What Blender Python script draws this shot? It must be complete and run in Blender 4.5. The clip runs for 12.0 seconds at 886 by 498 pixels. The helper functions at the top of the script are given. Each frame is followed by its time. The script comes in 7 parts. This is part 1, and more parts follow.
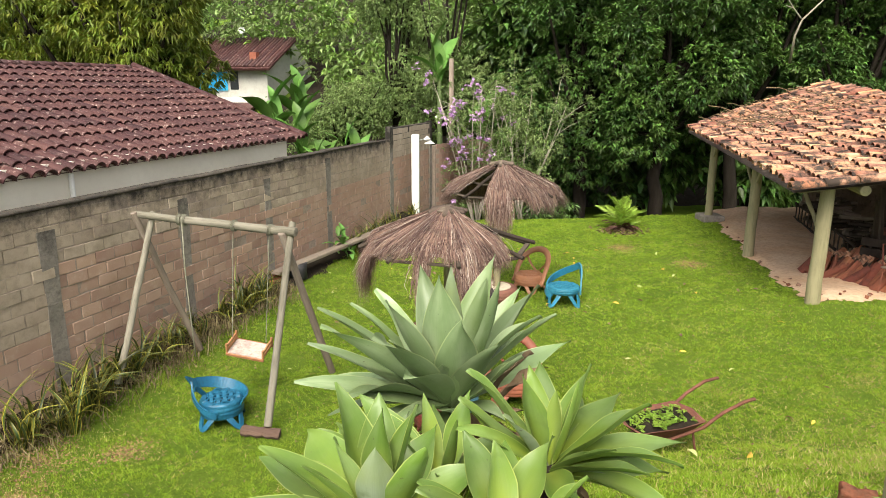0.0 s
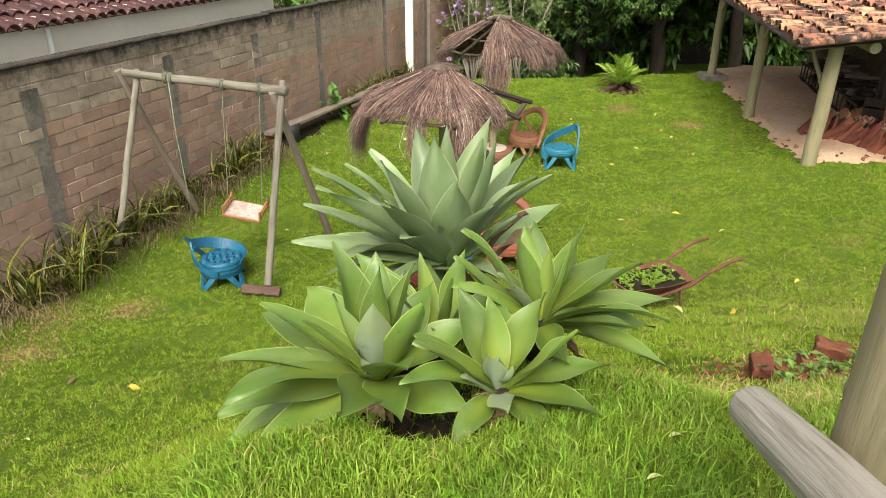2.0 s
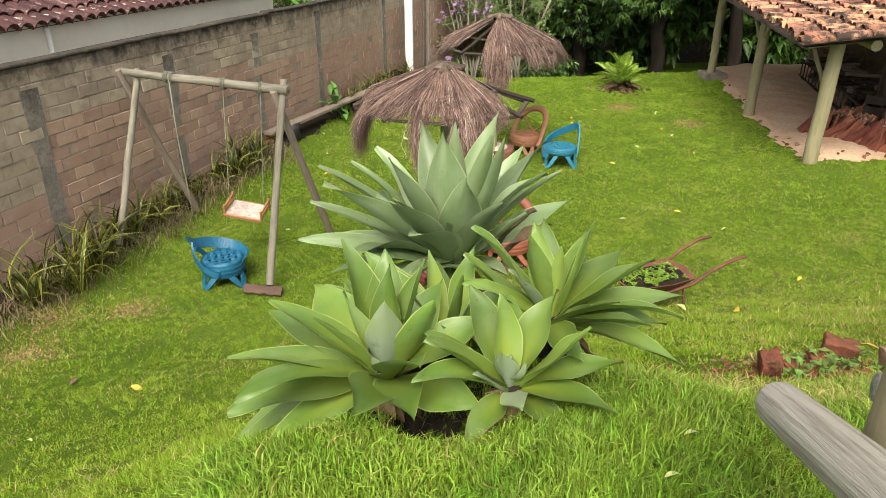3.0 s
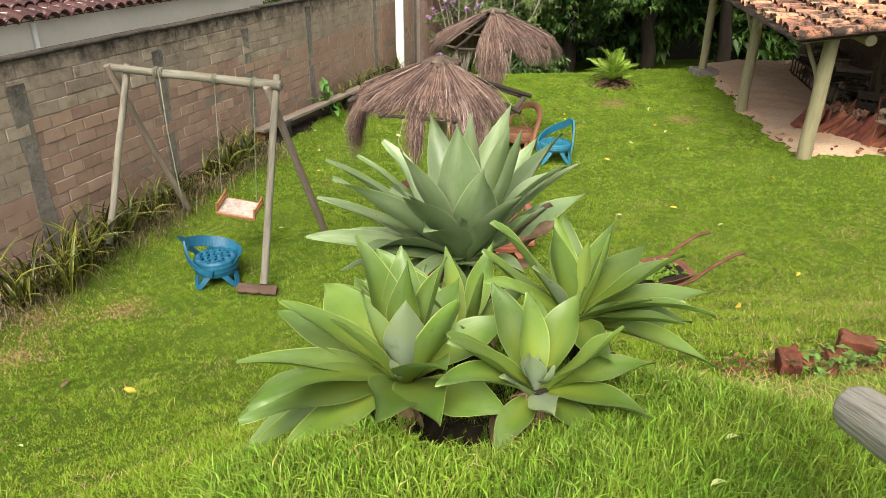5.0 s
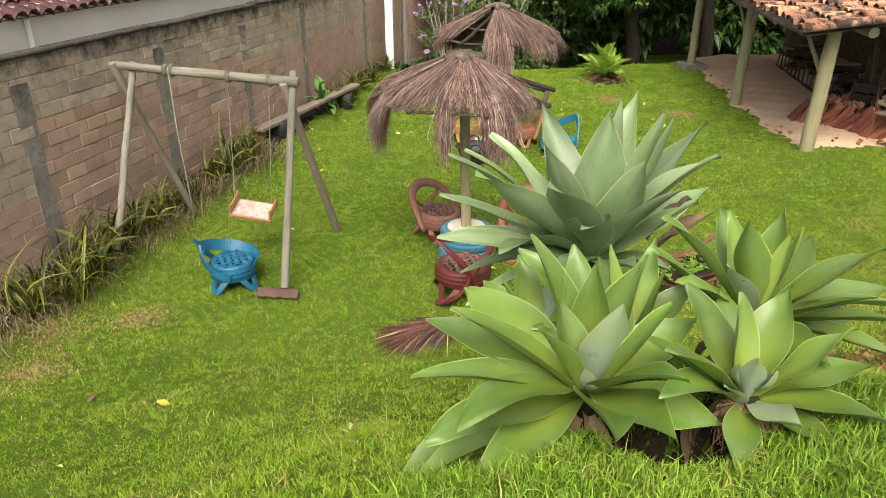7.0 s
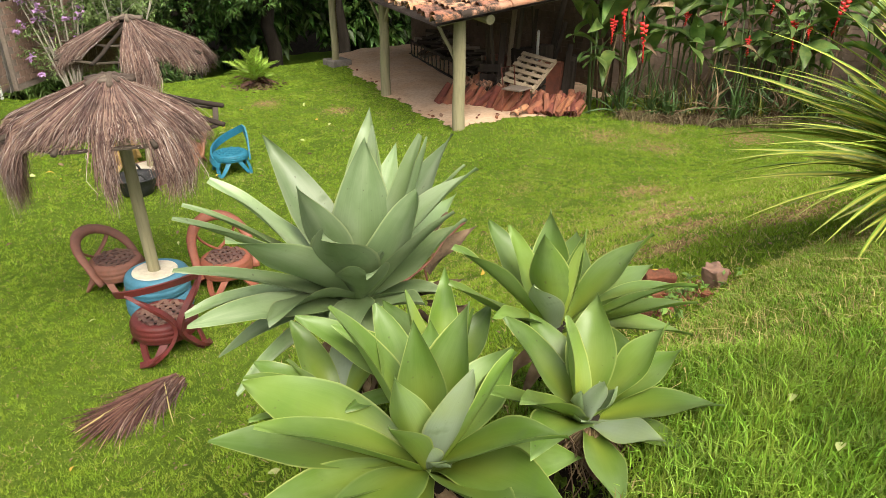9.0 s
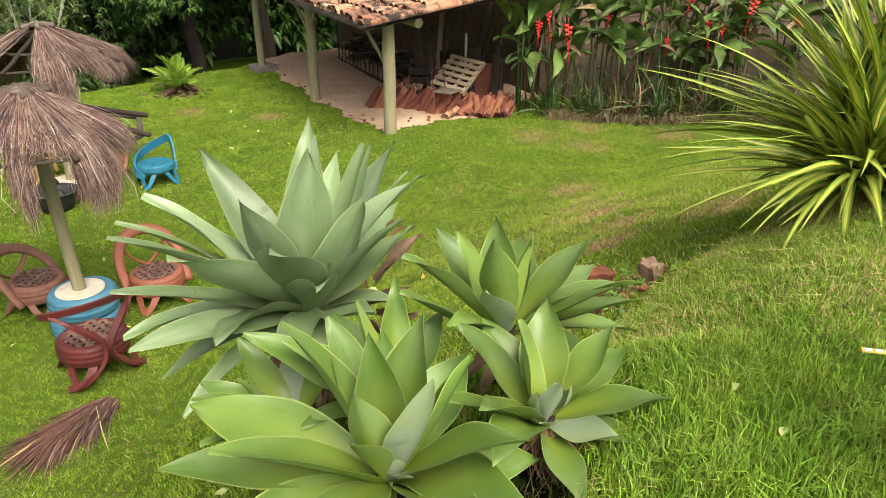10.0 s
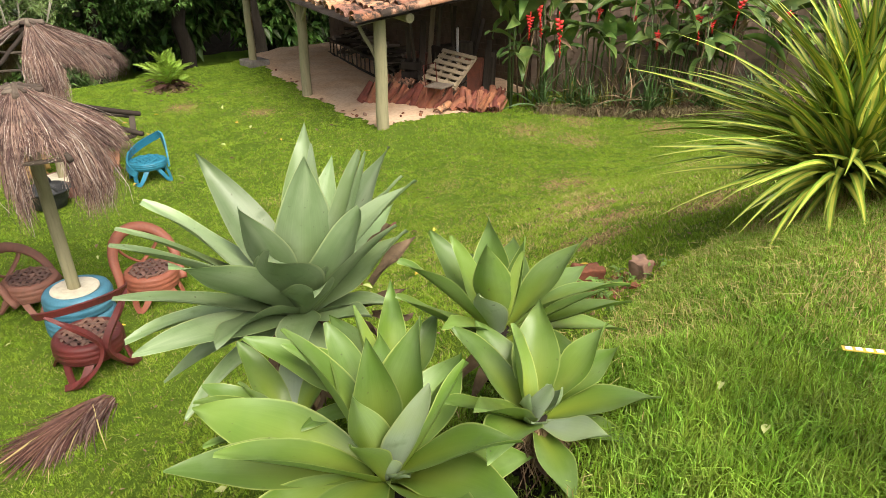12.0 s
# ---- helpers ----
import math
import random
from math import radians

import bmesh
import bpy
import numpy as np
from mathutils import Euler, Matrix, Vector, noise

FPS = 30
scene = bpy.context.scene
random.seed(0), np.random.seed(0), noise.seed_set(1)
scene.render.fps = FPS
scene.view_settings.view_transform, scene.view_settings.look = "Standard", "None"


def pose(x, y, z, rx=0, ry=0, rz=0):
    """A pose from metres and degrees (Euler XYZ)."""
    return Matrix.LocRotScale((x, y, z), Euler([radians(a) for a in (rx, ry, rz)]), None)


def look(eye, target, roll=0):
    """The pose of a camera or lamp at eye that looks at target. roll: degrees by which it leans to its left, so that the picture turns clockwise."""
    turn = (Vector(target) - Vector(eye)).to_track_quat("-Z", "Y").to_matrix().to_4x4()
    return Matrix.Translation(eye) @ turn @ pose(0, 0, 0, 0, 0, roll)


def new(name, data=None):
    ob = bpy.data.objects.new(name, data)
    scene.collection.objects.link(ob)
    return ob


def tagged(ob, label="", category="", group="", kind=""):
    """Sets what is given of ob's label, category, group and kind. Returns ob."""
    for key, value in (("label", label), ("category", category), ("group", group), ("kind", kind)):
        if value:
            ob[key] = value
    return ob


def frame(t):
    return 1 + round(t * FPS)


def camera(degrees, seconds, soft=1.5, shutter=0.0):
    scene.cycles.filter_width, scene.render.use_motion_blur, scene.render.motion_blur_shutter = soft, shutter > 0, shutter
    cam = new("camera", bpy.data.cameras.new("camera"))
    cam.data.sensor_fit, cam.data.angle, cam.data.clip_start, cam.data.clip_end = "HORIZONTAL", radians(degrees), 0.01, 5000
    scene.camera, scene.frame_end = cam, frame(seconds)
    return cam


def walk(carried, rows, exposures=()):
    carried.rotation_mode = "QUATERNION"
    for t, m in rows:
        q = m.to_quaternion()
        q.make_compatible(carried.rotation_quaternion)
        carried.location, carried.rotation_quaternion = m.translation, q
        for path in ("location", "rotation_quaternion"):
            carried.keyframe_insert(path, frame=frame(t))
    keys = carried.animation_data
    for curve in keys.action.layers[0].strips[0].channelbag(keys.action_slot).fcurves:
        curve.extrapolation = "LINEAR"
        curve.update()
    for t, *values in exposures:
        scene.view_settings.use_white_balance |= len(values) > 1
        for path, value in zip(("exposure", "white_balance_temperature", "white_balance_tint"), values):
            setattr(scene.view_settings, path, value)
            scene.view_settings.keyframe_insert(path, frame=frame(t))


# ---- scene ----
cam = camera(66.1, 12.0, soft=0.85)
PATH = [
    (0, 0.229, 0.145, 3.504, 76.53, -0.25, 3.84),
    (0.5, 0.235, 0.152, 3.497, 76.17, -0.26, 3.77),
    (0.6, 0.236, 0.150, 3.497, 74.17, -0.25, 3.75),
    (0.7, 0.237, 0.149, 3.497, 71.01, -0.24, 3.74),
    (0.8, 0.238, 0.148, 3.497, 67.29, -0.23, 3.72),
    (0.9, 0.239, 0.147, 3.496, 65.61, -0.22, 3.71),
    (1, 0.240, 0.145, 3.496, 65.15, -0.20, 3.69),
    (1.5, 0.237, 0.145, 3.502, 64.98, -0.26, 3.57),
    (2, 0.227, 0.151, 3.496, 64.97, -0.40, 3.46),
    (2.5, 0.208, 0.157, 3.490, 64.95, -0.32, 3.42),
    (3, 0.192, 0.163, 3.480, 64.95, -0.27, 3.30),
    (4.8, 0.131, 0.201, 3.441, 65.00, -0.22, 2.36),
    (5, 0.099, 0.243, 3.436, 64.77, -0.37, 2.30),
    (5.5, 0.018, 0.337, 3.428, 64.59, -0.42, 2.07),
    (6, -0.176, 0.317, 3.422, 64.80, -0.64, 1.84),
    (6.5, -0.306, 0.305, 3.402, 64.86, -0.61, 1.67),
    (6.7, -0.368, 0.325, 3.378, 64.77, -0.50, 1.62),
    (8.3, -0.694, 0.710, 3.350, 64.82, -0.40, -24.61),
    (8.5, -0.688, 0.742, 3.350, 64.82, -0.32, -26.99),
    (9, -0.633, 0.792, 3.370, 64.80, 0.05, -29.78),
    (9.5, -0.642, 0.803, 3.375, 65.00, -0.05, -33.55),
    (10, -0.659, 0.820, 3.381, 65.01, -0.12, -35.72),
    (10.5, -0.669, 0.828, 3.395, 64.94, -0.05, -36.21),
    (11, -0.674, 0.817, 3.430, 65.08, -0.01, -36.27),
    (11.5, -0.680, 0.804, 3.434, 65.05, -0.00, -36.38),
    (12, -0.680, 0.797, 3.431, 64.40, 0.01, -36.44),
]
# the picture is brighter while the dark trees fill it
EXPOSURES = ((0.0, 1.36), (0.5, 1.36), (1.0, 1.2), (6.7, 1.2), (8.3, 1.24), (12.0, 1.24))
walk(cam, [(t, pose(x, y, z, rx, ry, rz)) for t, x, y, z, rx, ry, rz in PATH], EXPOSURES)

# ---- light: a bright, thinly clouded sky ----
SUN_AZ, SUN_EL = radians(188), radians(50)
world = bpy.data.worlds.new("sky")
scene.world = world
world.use_nodes = True
wn = world.node_tree
sky = wn.nodes.new("ShaderNodeTexSky")
sky.sky_type, sky.sun_disc = "NISHITA", False
sky.sun_elevation, sky.sun_rotation = SUN_EL, SUN_AZ
sky.dust_density, sky.ozone_density, sky.air_density = 4.0, 1.0, 1.0
soften = wn.nodes.new("ShaderNodeHueSaturation")
soften.inputs["Saturation"].default_value = 0.12
wn.links.new(sky.outputs[0], soften.inputs["Color"])
wn.links.new(soften.outputs[0], wn.nodes["Background"].inputs["Color"])
wn.nodes["Background"].inputs["Strength"].default_value = 0.104
sun = new("sun", bpy.data.lights.new("sun", "SUN"))
sun.data.energy, sun.data.angle, sun.data.color = 1.85, radians(36), (1.0, 0.91, 0.72)
sun.matrix_world = look((10 * math.sin(SUN_AZ) * math.cos(SUN_EL), 10 * math.cos(SUN_AZ) * math.cos(SUN_EL), 10 * math.sin(SUN_EL)), (0, 0, 0))

RNG = np.random.default_rng(7)


# ---- materials ----
def surf(name, c1, c2, c3=None, scale=3.0, fine=35.0, rough=0.7, bump=0.25, bump_scale=60.0, vary=0.0, island=False,
         metal=0.0, stretch=(1, 1, 1), amount=0.5, translucent=0.0, spec=0.4, bump_dist=0.01, stain=None, cut=(0.45, 0.72)):
    m = bpy.data.materials.new(name)
    m.use_nodes = True
    nt = m.node_tree
    n, l = nt.nodes, nt.links
    bsdf = n["Principled BSDF"]
    out = n["Material Output"]
    tc = n.new("ShaderNodeTexCoord")
    mp = n.new("ShaderNodeMapping")
    mp.inputs["Scale"].default_value = stretch
    l.new(tc.outputs["Object"], mp.inputs[0])
    if not island:
        # every object takes its own stretch of the pattern
        oi = n.new("ShaderNodeObjectInfo")
        sc = n.new("ShaderNodeMath")
        sc.operation = "MULTIPLY"
        sc.inputs[1].default_value = 61.0
        l.new(oi.outputs["Random"], sc.inputs[0])
        cx = n.new("ShaderNodeCombineXYZ")
        for k in range(3):
            l.new(sc.outputs[0], cx.inputs[k])
        l.new(cx.outputs[0], mp.inputs["Location"])

    def noise_node(s, detail=4.0, r=0.6):
        t = n.new("ShaderNodeTexNoise")
        t.inputs["Scale"].default_value = s
        t.inputs["Detail"].default_value = detail
        t.inputs["Roughness"].default_value = r
        l.new(mp.outputs[0], t.inputs["Vector"])
        return t

    def mix(a, b, fac, kind="MIX"):
        x = n.new("ShaderNodeMix")
        x.data_type, x.blend_type = "RGBA", kind
        for sock, v in ((x.inputs[6], a), (x.inputs[7], b)):
            if isinstance(v, tuple):
                sock.default_value = (*v, 1)
            else:
                l.new(v, sock)
        if isinstance(fac, float):
            x.inputs[0].default_value = fac
        else:
            l.new(fac, x.inputs[0])
        return x.outputs[2]

    def ramp(src, lo, hi):
        r = n.new("ShaderNodeMapRange")
        r.inputs[1].default_value, r.inputs[2].default_value = lo, hi
        l.new(src, r.inputs[0])
        return r.outputs[0]

    col = mix(c1, c2, ramp(noise_node(scale).outputs["Fac"], 0.35, 0.65))
    if c3:
        f = ramp(noise_node(fine, 6.0, 0.7).outputs["Fac"], *cut)
        mul = n.new("ShaderNodeMath")
        mul.operation = "MULTIPLY"
        mul.inputs[1].default_value = amount
        l.new(f, mul.inputs[0])
        col = mix(col, c3, mul.outputs[0])
    if vary:
        src = n.new("ShaderNodeNewGeometry").outputs["Random Per Island"] if island else n.new("ShaderNodeObjectInfo").outputs["Random"]
        hsv = n.new("ShaderNodeHueSaturation")
        l.new(ramp(src, -0.0001, 1.0), hsv.inputs["Value"])
        r = hsv.inputs["Value"].links[0].from_node
        r.inputs[3].default_value, r.inputs[4].default_value = 1 - vary, 1 + vary
        h2 = n.new("ShaderNodeMath")
        h2.operation = "MULTIPLY_ADD"
        l.new(src, h2.inputs[0])
        h2.inputs[1].default_value, h2.inputs[2].default_value = 0.06 * vary, 0.5 - 0.03 * vary
        l.new(h2.outputs[0], hsv.inputs["Hue"])
        l.new(col, hsv.inputs["Color"])
        col = hsv.outputs[0]
    if stain:
        # black mildew that grows down in uneven tongues from a wall's top
        geo = n.new("ShaderNodeNewGeometry")
        sp = n.new("ShaderNodeSeparateXYZ")
        l.new(geo.outputs["Position"], sp.inputs[0])
        big = n.new("ShaderNodeTexNoise")
        big.inputs["Scale"].default_value, big.inputs["Detail"].default_value, big.inputs["Roughness"].default_value = 3.6, 8.0, 0.75
        l.new(geo.outputs["Position"], big.inputs["Vector"])
        ad = n.new("ShaderNodeMath")
        ad.operation = "MULTIPLY_ADD"
        ad.inputs[1].default_value = 1.5
        l.new(ramp(big.outputs["Fac"], 0.0, 1.0), ad.inputs[0])
        ad.inputs[2].default_value = -1.15
        sm = n.new("ShaderNodeMath")
        l.new(ramp(sp.outputs[2], stain[0], stain[1]), sm.inputs[0])
        l.new(ad.outputs[0], sm.inputs[1])
        fac = n.new("ShaderNodeMapRange")
        fac.inputs[1].default_value, fac.inputs[2].default_value, fac.inputs[4].default_value = 0.12, 0.62, 0.97
        l.new(sm.outputs[0], fac.inputs[0])
        col = mix(col, (0.018, 0.015, 0.012), fac.outputs[0])
    l.new(col, bsdf.inputs["Base Color"])
    bsdf.inputs["Roughness"].default_value = rough
    bsdf.inputs["Metallic"].default_value = metal
    bsdf.inputs["Specular IOR Level"].default_value = spec
    if bump:
        b = n.new("ShaderNodeBump")
        b.inputs["Strength"].default_value, b.inputs["Distance"].default_value = bump, bump_dist
        l.new(noise_node(bump_scale, 5.0, 0.65).outputs["Fac"], b.inputs["Height"])
        l.new(b.outputs[0], bsdf.inputs["Normal"])
    if translucent:
        tr = n.new("ShaderNodeBsdfTranslucent")
        l.new(col, tr.inputs["Color"])
        ms = n.new("ShaderNodeMixShader")
        ms.inputs[0].default_value = translucent
        l.new(bsdf.outputs[0], ms.inputs[1])
        l.new(tr.outputs[0], ms.inputs[2])
        l.new(ms.outputs[0], out.inputs["Surface"])
    return m


M = {}
M["soil"] = surf("grass_floor", (0.108, 0.178, 0.022), (0.152, 0.228, 0.03), (0.055, 0.085, 0.013), 1.1, 55.0, 1.0, 1.0, 90, amount=0.75, bump_dist=0.03, spec=0.03, cut=(0.42, 0.66))
M["grass"] = surf("grass_blades", (0.175, 0.285, 0.02), (0.265, 0.385, 0.034), (0.36, 0.36, 0.075), 2.2, 5.0, 0.7, 0, vary=0.4, island=True, translucent=0.3, amount=0.45, spec=0.15)
M["long_grass"] = surf("long_grass_blades", (0.17, 0.305, 0.029), (0.28, 0.405, 0.044), (0.48, 0.49, 0.14), 5.0, 9, 0.42, 0, vary=0.55, island=True, translucent=0.3, amount=0.3, spec=0.2)
M["bare"] = surf("crumbly_bare_earth", (0.24, 0.16, 0.075), (0.17, 0.11, 0.055), (0.32, 0.25, 0.11), 3, 20, 1.0, 0, vary=0.4, island=True, spec=0.05)
M["straw"] = surf("dry_grass_blades", (0.42, 0.33, 0.13), (0.5, 0.41, 0.18), (0.3, 0.2, 0.09), 2.0, 8, 0.8, 0, vary=0.4, island=True, translucent=0.2, amount=0.4, spec=0.1)
M["bed_straw"] = surf("dead_border_grass", (0.2, 0.15, 0.085), (0.28, 0.22, 0.13), (0.09, 0.1, 0.035), 3.0, 8, 0.85, 0, vary=0.5, island=True, translucent=0.1, amount=0.6, spec=0.1)
M["earth"] = surf("trodden_earth", (0.58, 0.375, 0.235), (0.62, 0.445, 0.31), (0.24, 0.14, 0.085), 1.3, 14, 0.95, 0.5, 40, amount=0.5)
# shade of the hollow, bed and trees is mixed into this soil colour
M["shade_earth"] = surf("soil_darkened_for_shade", (0.016, 0.013, 0.01), (0.028, 0.022, 0.016), (0.055, 0.042, 0.028), 6, 30, 1.0, 0.9, 50, spec=0.1)
M["old_render"] = surf("old_brown_render", (0.27, 0.19, 0.145), (0.2, 0.14, 0.105), (0.1, 0.072, 0.055), 1.4, 7, 0.95, 0.5, 60, amount=0.6, vary=0.15, island=True)
M["mortar"] = surf("mortar", (0.36, 0.29, 0.24), (0.27, 0.21, 0.17), (0.12, 0.095, 0.075), 2, 25, 0.95, 0.9, 60, stain=(1.6, 2.27))
M["block_pink"] = surf("pink_concrete_block", (0.345, 0.212, 0.158), (0.405, 0.275, 0.21), (0.5, 0.4, 0.33), 1.6, 9, 0.95, 0.9, 70, vary=0.16, stain=(1.6, 2.27), amount=0.45, cut=(0.54, 0.74))
M["block_grey"] = surf("buff_concrete_block", (0.42, 0.335, 0.26), (0.34, 0.265, 0.2), (0.14, 0.11, 0.085), 1.5, 7, 0.95, 0.9, 70, vary=0.17, amount=0.5, stain=(1.6, 2.27))
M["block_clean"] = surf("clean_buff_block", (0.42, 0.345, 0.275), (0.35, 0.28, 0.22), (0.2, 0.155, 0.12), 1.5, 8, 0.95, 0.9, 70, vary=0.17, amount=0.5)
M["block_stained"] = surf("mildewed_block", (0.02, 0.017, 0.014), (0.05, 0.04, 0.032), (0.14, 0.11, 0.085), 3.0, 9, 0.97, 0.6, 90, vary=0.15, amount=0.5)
M["concrete"] = surf("raw_concrete", (0.29, 0.255, 0.22), (0.2, 0.175, 0.15), (0.08, 0.07, 0.06), 3.5, 13, 0.95, 1.0, 40, amount=0.7, stain=(1.45, 2.15), bump_dist=0.02)
M["cream"] = surf("cream_render", (0.8, 0.75, 0.64), (0.74, 0.69, 0.58), (0.6, 0.55, 0.46), 0.8, 9, 0.9, 0.15, 60, amount=0.25)
M["white_paint"] = surf("white_paint", (0.8, 0.79, 0.76), (0.74, 0.73, 0.69), (0.5, 0.48, 0.43), 2, 15, 0.6, 0.2, 60, amount=0.3)
M["roof_red"] = surf("brown_glazed_tile", (0.056, 0.021, 0.021), (0.085, 0.034, 0.032), (0.5, 0.36, 0.32), 1.6, 9, 0.55, 0.3, 60, vary=0.3, amount=0.8, spec=0.3, cut=(0.57, 0.7))
M["roof_red_i"] = surf("brown_glazed_tile_far", (0.056, 0.021, 0.021), (0.085, 0.034, 0.032), (0.5, 0.36, 0.32), 1.6, 9, 0.55, 0.3, 60, vary=0.3, island=True, amount=0.8, spec=0.3, cut=(0.57, 0.7))
M["tile"] = surf("old_clay_tile", (0.41, 0.17, 0.095), (0.42, 0.235, 0.16), (0.035, 0.027, 0.022), 2.2, 5.0, 0.95, 0.6, 45, vary=0.5, amount=0.97, cut=(0.44, 0.58))
M["tile_i"] = surf("old_clay_tile_far", (0.41, 0.17, 0.095), (0.42, 0.235, 0.16), (0.035, 0.027, 0.022), 2.2, 5.0, 0.95, 0.6, 45, vary=0.5, island=True, amount=0.97, cut=(0.44, 0.58))
M["tile_red"] = surf("red_clay_tile", (0.26, 0.085, 0.05), (0.2, 0.07, 0.045), (0.09, 0.045, 0.035), 3, 9, 0.95, 0.5, 60, vary=0.45, amount=0.7)
M["log"] = surf("weathered_eucalyptus", (0.335, 0.295, 0.175), (0.26, 0.23, 0.13), (0.11, 0.095, 0.062), 4, 22, 0.85, 0.5, 30, vary=0.12, stretch=(1, 1, 0.12), amount=0.5)
M["log_grey"] = surf("grey_weathered_log", (0.44, 0.41, 0.36), (0.33, 0.3, 0.26), (0.1, 0.085, 0.07), 16, 75, 0.9, 1.0, 130, stretch=(1, 1, 0.035), amount=0.75, bump_dist=0.006, cut=(0.48, 0.66))
M["old_wood"] = surf("old_dark_wood", (0.16, 0.12, 0.095), (0.23, 0.185, 0.15), (0.07, 0.055, 0.045), 4, 30, 0.9, 0.6, 50, vary=0.25, stretch=(1, 1, 0.15))
M["crown_wood"] = surf("weathered_crown_wood", (0.11, 0.082, 0.064), (0.16, 0.125, 0.1), (0.035, 0.028, 0.023), 7, 30, 0.95, 0.7, 50, vary=0.45, stretch=(1, 1, 0.15), spec=0.1, amount=0.7)
M["dark_wood"] = surf("near_black_old_wood", (0.05, 0.038, 0.03), (0.085, 0.065, 0.05), (0.03, 0.024, 0.02), 4, 30, 0.95, 0.6, 50, vary=0.35, stretch=(1, 1, 0.15), spec=0.2)
M["pale_wood"] = surf("pale_board", (0.36, 0.28, 0.19), (0.28, 0.21, 0.14), (0.14, 0.1, 0.07), 4, 30, 0.8, 0.3, 50, vary=0.2, stretch=(1, 1, 0.15))
M["thatch"] = surf("dry_thatch", (0.19, 0.108, 0.088), (0.095, 0.054, 0.045), (0.36, 0.26, 0.215), 5, 30, 0.85, 0, vary=0.7, island=True, amount=0.5, translucent=0.1)
M["thatch_pale"] = surf("bleached_thatch", (0.46, 0.37, 0.315), (0.36, 0.275, 0.23), (0.62, 0.55, 0.49), 5, 30, 0.85, 0, vary=0.5, island=True, amount=0.5, translucent=0.1)
# darker than the wall's own brown, to hold the shelter's inner dimness
M["shaded_render"] = surf("shade_dark_render", (0.10, 0.068, 0.048), (0.15, 0.105, 0.075), (0.05, 0.036, 0.028), 1.1, 8, 0.95, 0.4, 60, amount=0.6)
M["blue"] = surf("blue_painted_rubber", (0.010, 0.09, 0.175), (0.02, 0.14, 0.24), (0.006, 0.045, 0.09), 7, 28, 0.36, 0.35, 60, amount=0.75)
M["blue_pale"] = surf("faded_blue_rubber", (0.05, 0.17, 0.25), (0.08, 0.22, 0.31), (0.05, 0.13, 0.18), 4, 28, 0.5, 0.25, 60, amount=0.4)
M["terra"] = surf("terracotta_painted_rubber", (0.33, 0.105, 0.06), (0.27, 0.085, 0.05), (0.14, 0.06, 0.045), 4, 22, 0.55, 0.3, 60, amount=0.5)
M["terra_dull"] = surf("worn_brown_rubber", (0.26, 0.11, 0.075), (0.2, 0.085, 0.06), (0.12, 0.075, 0.06), 4, 22, 0.65, 0.3, 60, amount=0.5)
M["red"] = surf("dark_red_painted_rubber", (0.13, 0.022, 0.02), (0.09, 0.022, 0.02), (0.045, 0.02, 0.018), 5, 25, 0.5, 0.3, 60, amount=0.5)
M["root"] = surf("dry_fibrous_root", (0.3, 0.2, 0.11), (0.2, 0.13, 0.075), None, 20, 40, 0.95, 0, vary=0.5, island=True)
M["weave"] = surf("worn_dark_strap", (0.17, 0.085, 0.065), (0.12, 0.065, 0.052), (0.07, 0.05, 0.042), 8, 22, 0.7, 0.4, 60, amount=0.6, vary=0.3)
M["log_worn"] = surf("worn_grey_log", (0.28, 0.255, 0.205), (0.185, 0.17, 0.125), (0.07, 0.062, 0.045), 5, 20, 0.9, 0.8, 30, vary=0.22, stretch=(1, 1, 0.12), amount=0.75)
M["turquoise"] = surf("turquoise_painted_rubber", (0.022, 0.16, 0.25), (0.035, 0.21, 0.31), (0.01, 0.07, 0.12), 7, 28, 0.36, 0.35, 60, amount=0.7)
M["orange"] = surf("orange_painted_rubber", (0.36, 0.165, 0.085), (0.29, 0.13, 0.07), (0.22, 0.1, 0.06), 4, 22, 0.55, 0.3, 60, amount=0.4)
M["yellow"] = surf("yellow_painted_rubber", (0.42, 0.27, 0.075), (0.34, 0.21, 0.065), (0.25, 0.17, 0.07), 4, 22, 0.55, 0.3, 60, amount=0.4)
M["black"] = surf("black_rubber", (0.018, 0.018, 0.02), (0.03, 0.03, 0.032), (0.06, 0.055, 0.05), 4, 25, 0.6, 0.4, 60)
M["cream_disc"] = surf("stained_plywood_disc", (0.68, 0.61, 0.48), (0.58, 0.5, 0.38), (0.3, 0.24, 0.17), 5, 14, 0.8, 0.2, 60, amount=0.5)
M["rust"] = surf("rusty_steel", (0.13, 0.045, 0.03), (0.2, 0.08, 0.05), (0.07, 0.035, 0.03), 7, 35, 0.8, 0.4, 60, amount=0.6)
M["rust_scraped"] = surf("scraped_rusty_steel", (0.2, 0.1, 0.06), (0.13, 0.05, 0.035), (0.42, 0.33, 0.22), 5, 14, 0.75, 0.4, 60, amount=0.6)
M["brick"] = surf("broken_red_brick", (0.27, 0.095, 0.055), (0.18, 0.072, 0.045), (0.09, 0.06, 0.04), 8, 14, 1.0, 1.0, 50, vary=0.25, amount=0.9, spec=0.1)
M["orange_wood"] = surf("varnished_orange_wood", (0.42, 0.2, 0.09), (0.34, 0.15, 0.065), (0.18, 0.09, 0.05), 6, 30, 0.6, 0.3, 50, vary=0.15)
M["seat_board"] = surf("stained_seat_board", (0.52, 0.44, 0.38), (0.4, 0.31, 0.27), (0.16, 0.12, 0.11), 9, 24, 0.85, 0.3, 60, amount=0.75)
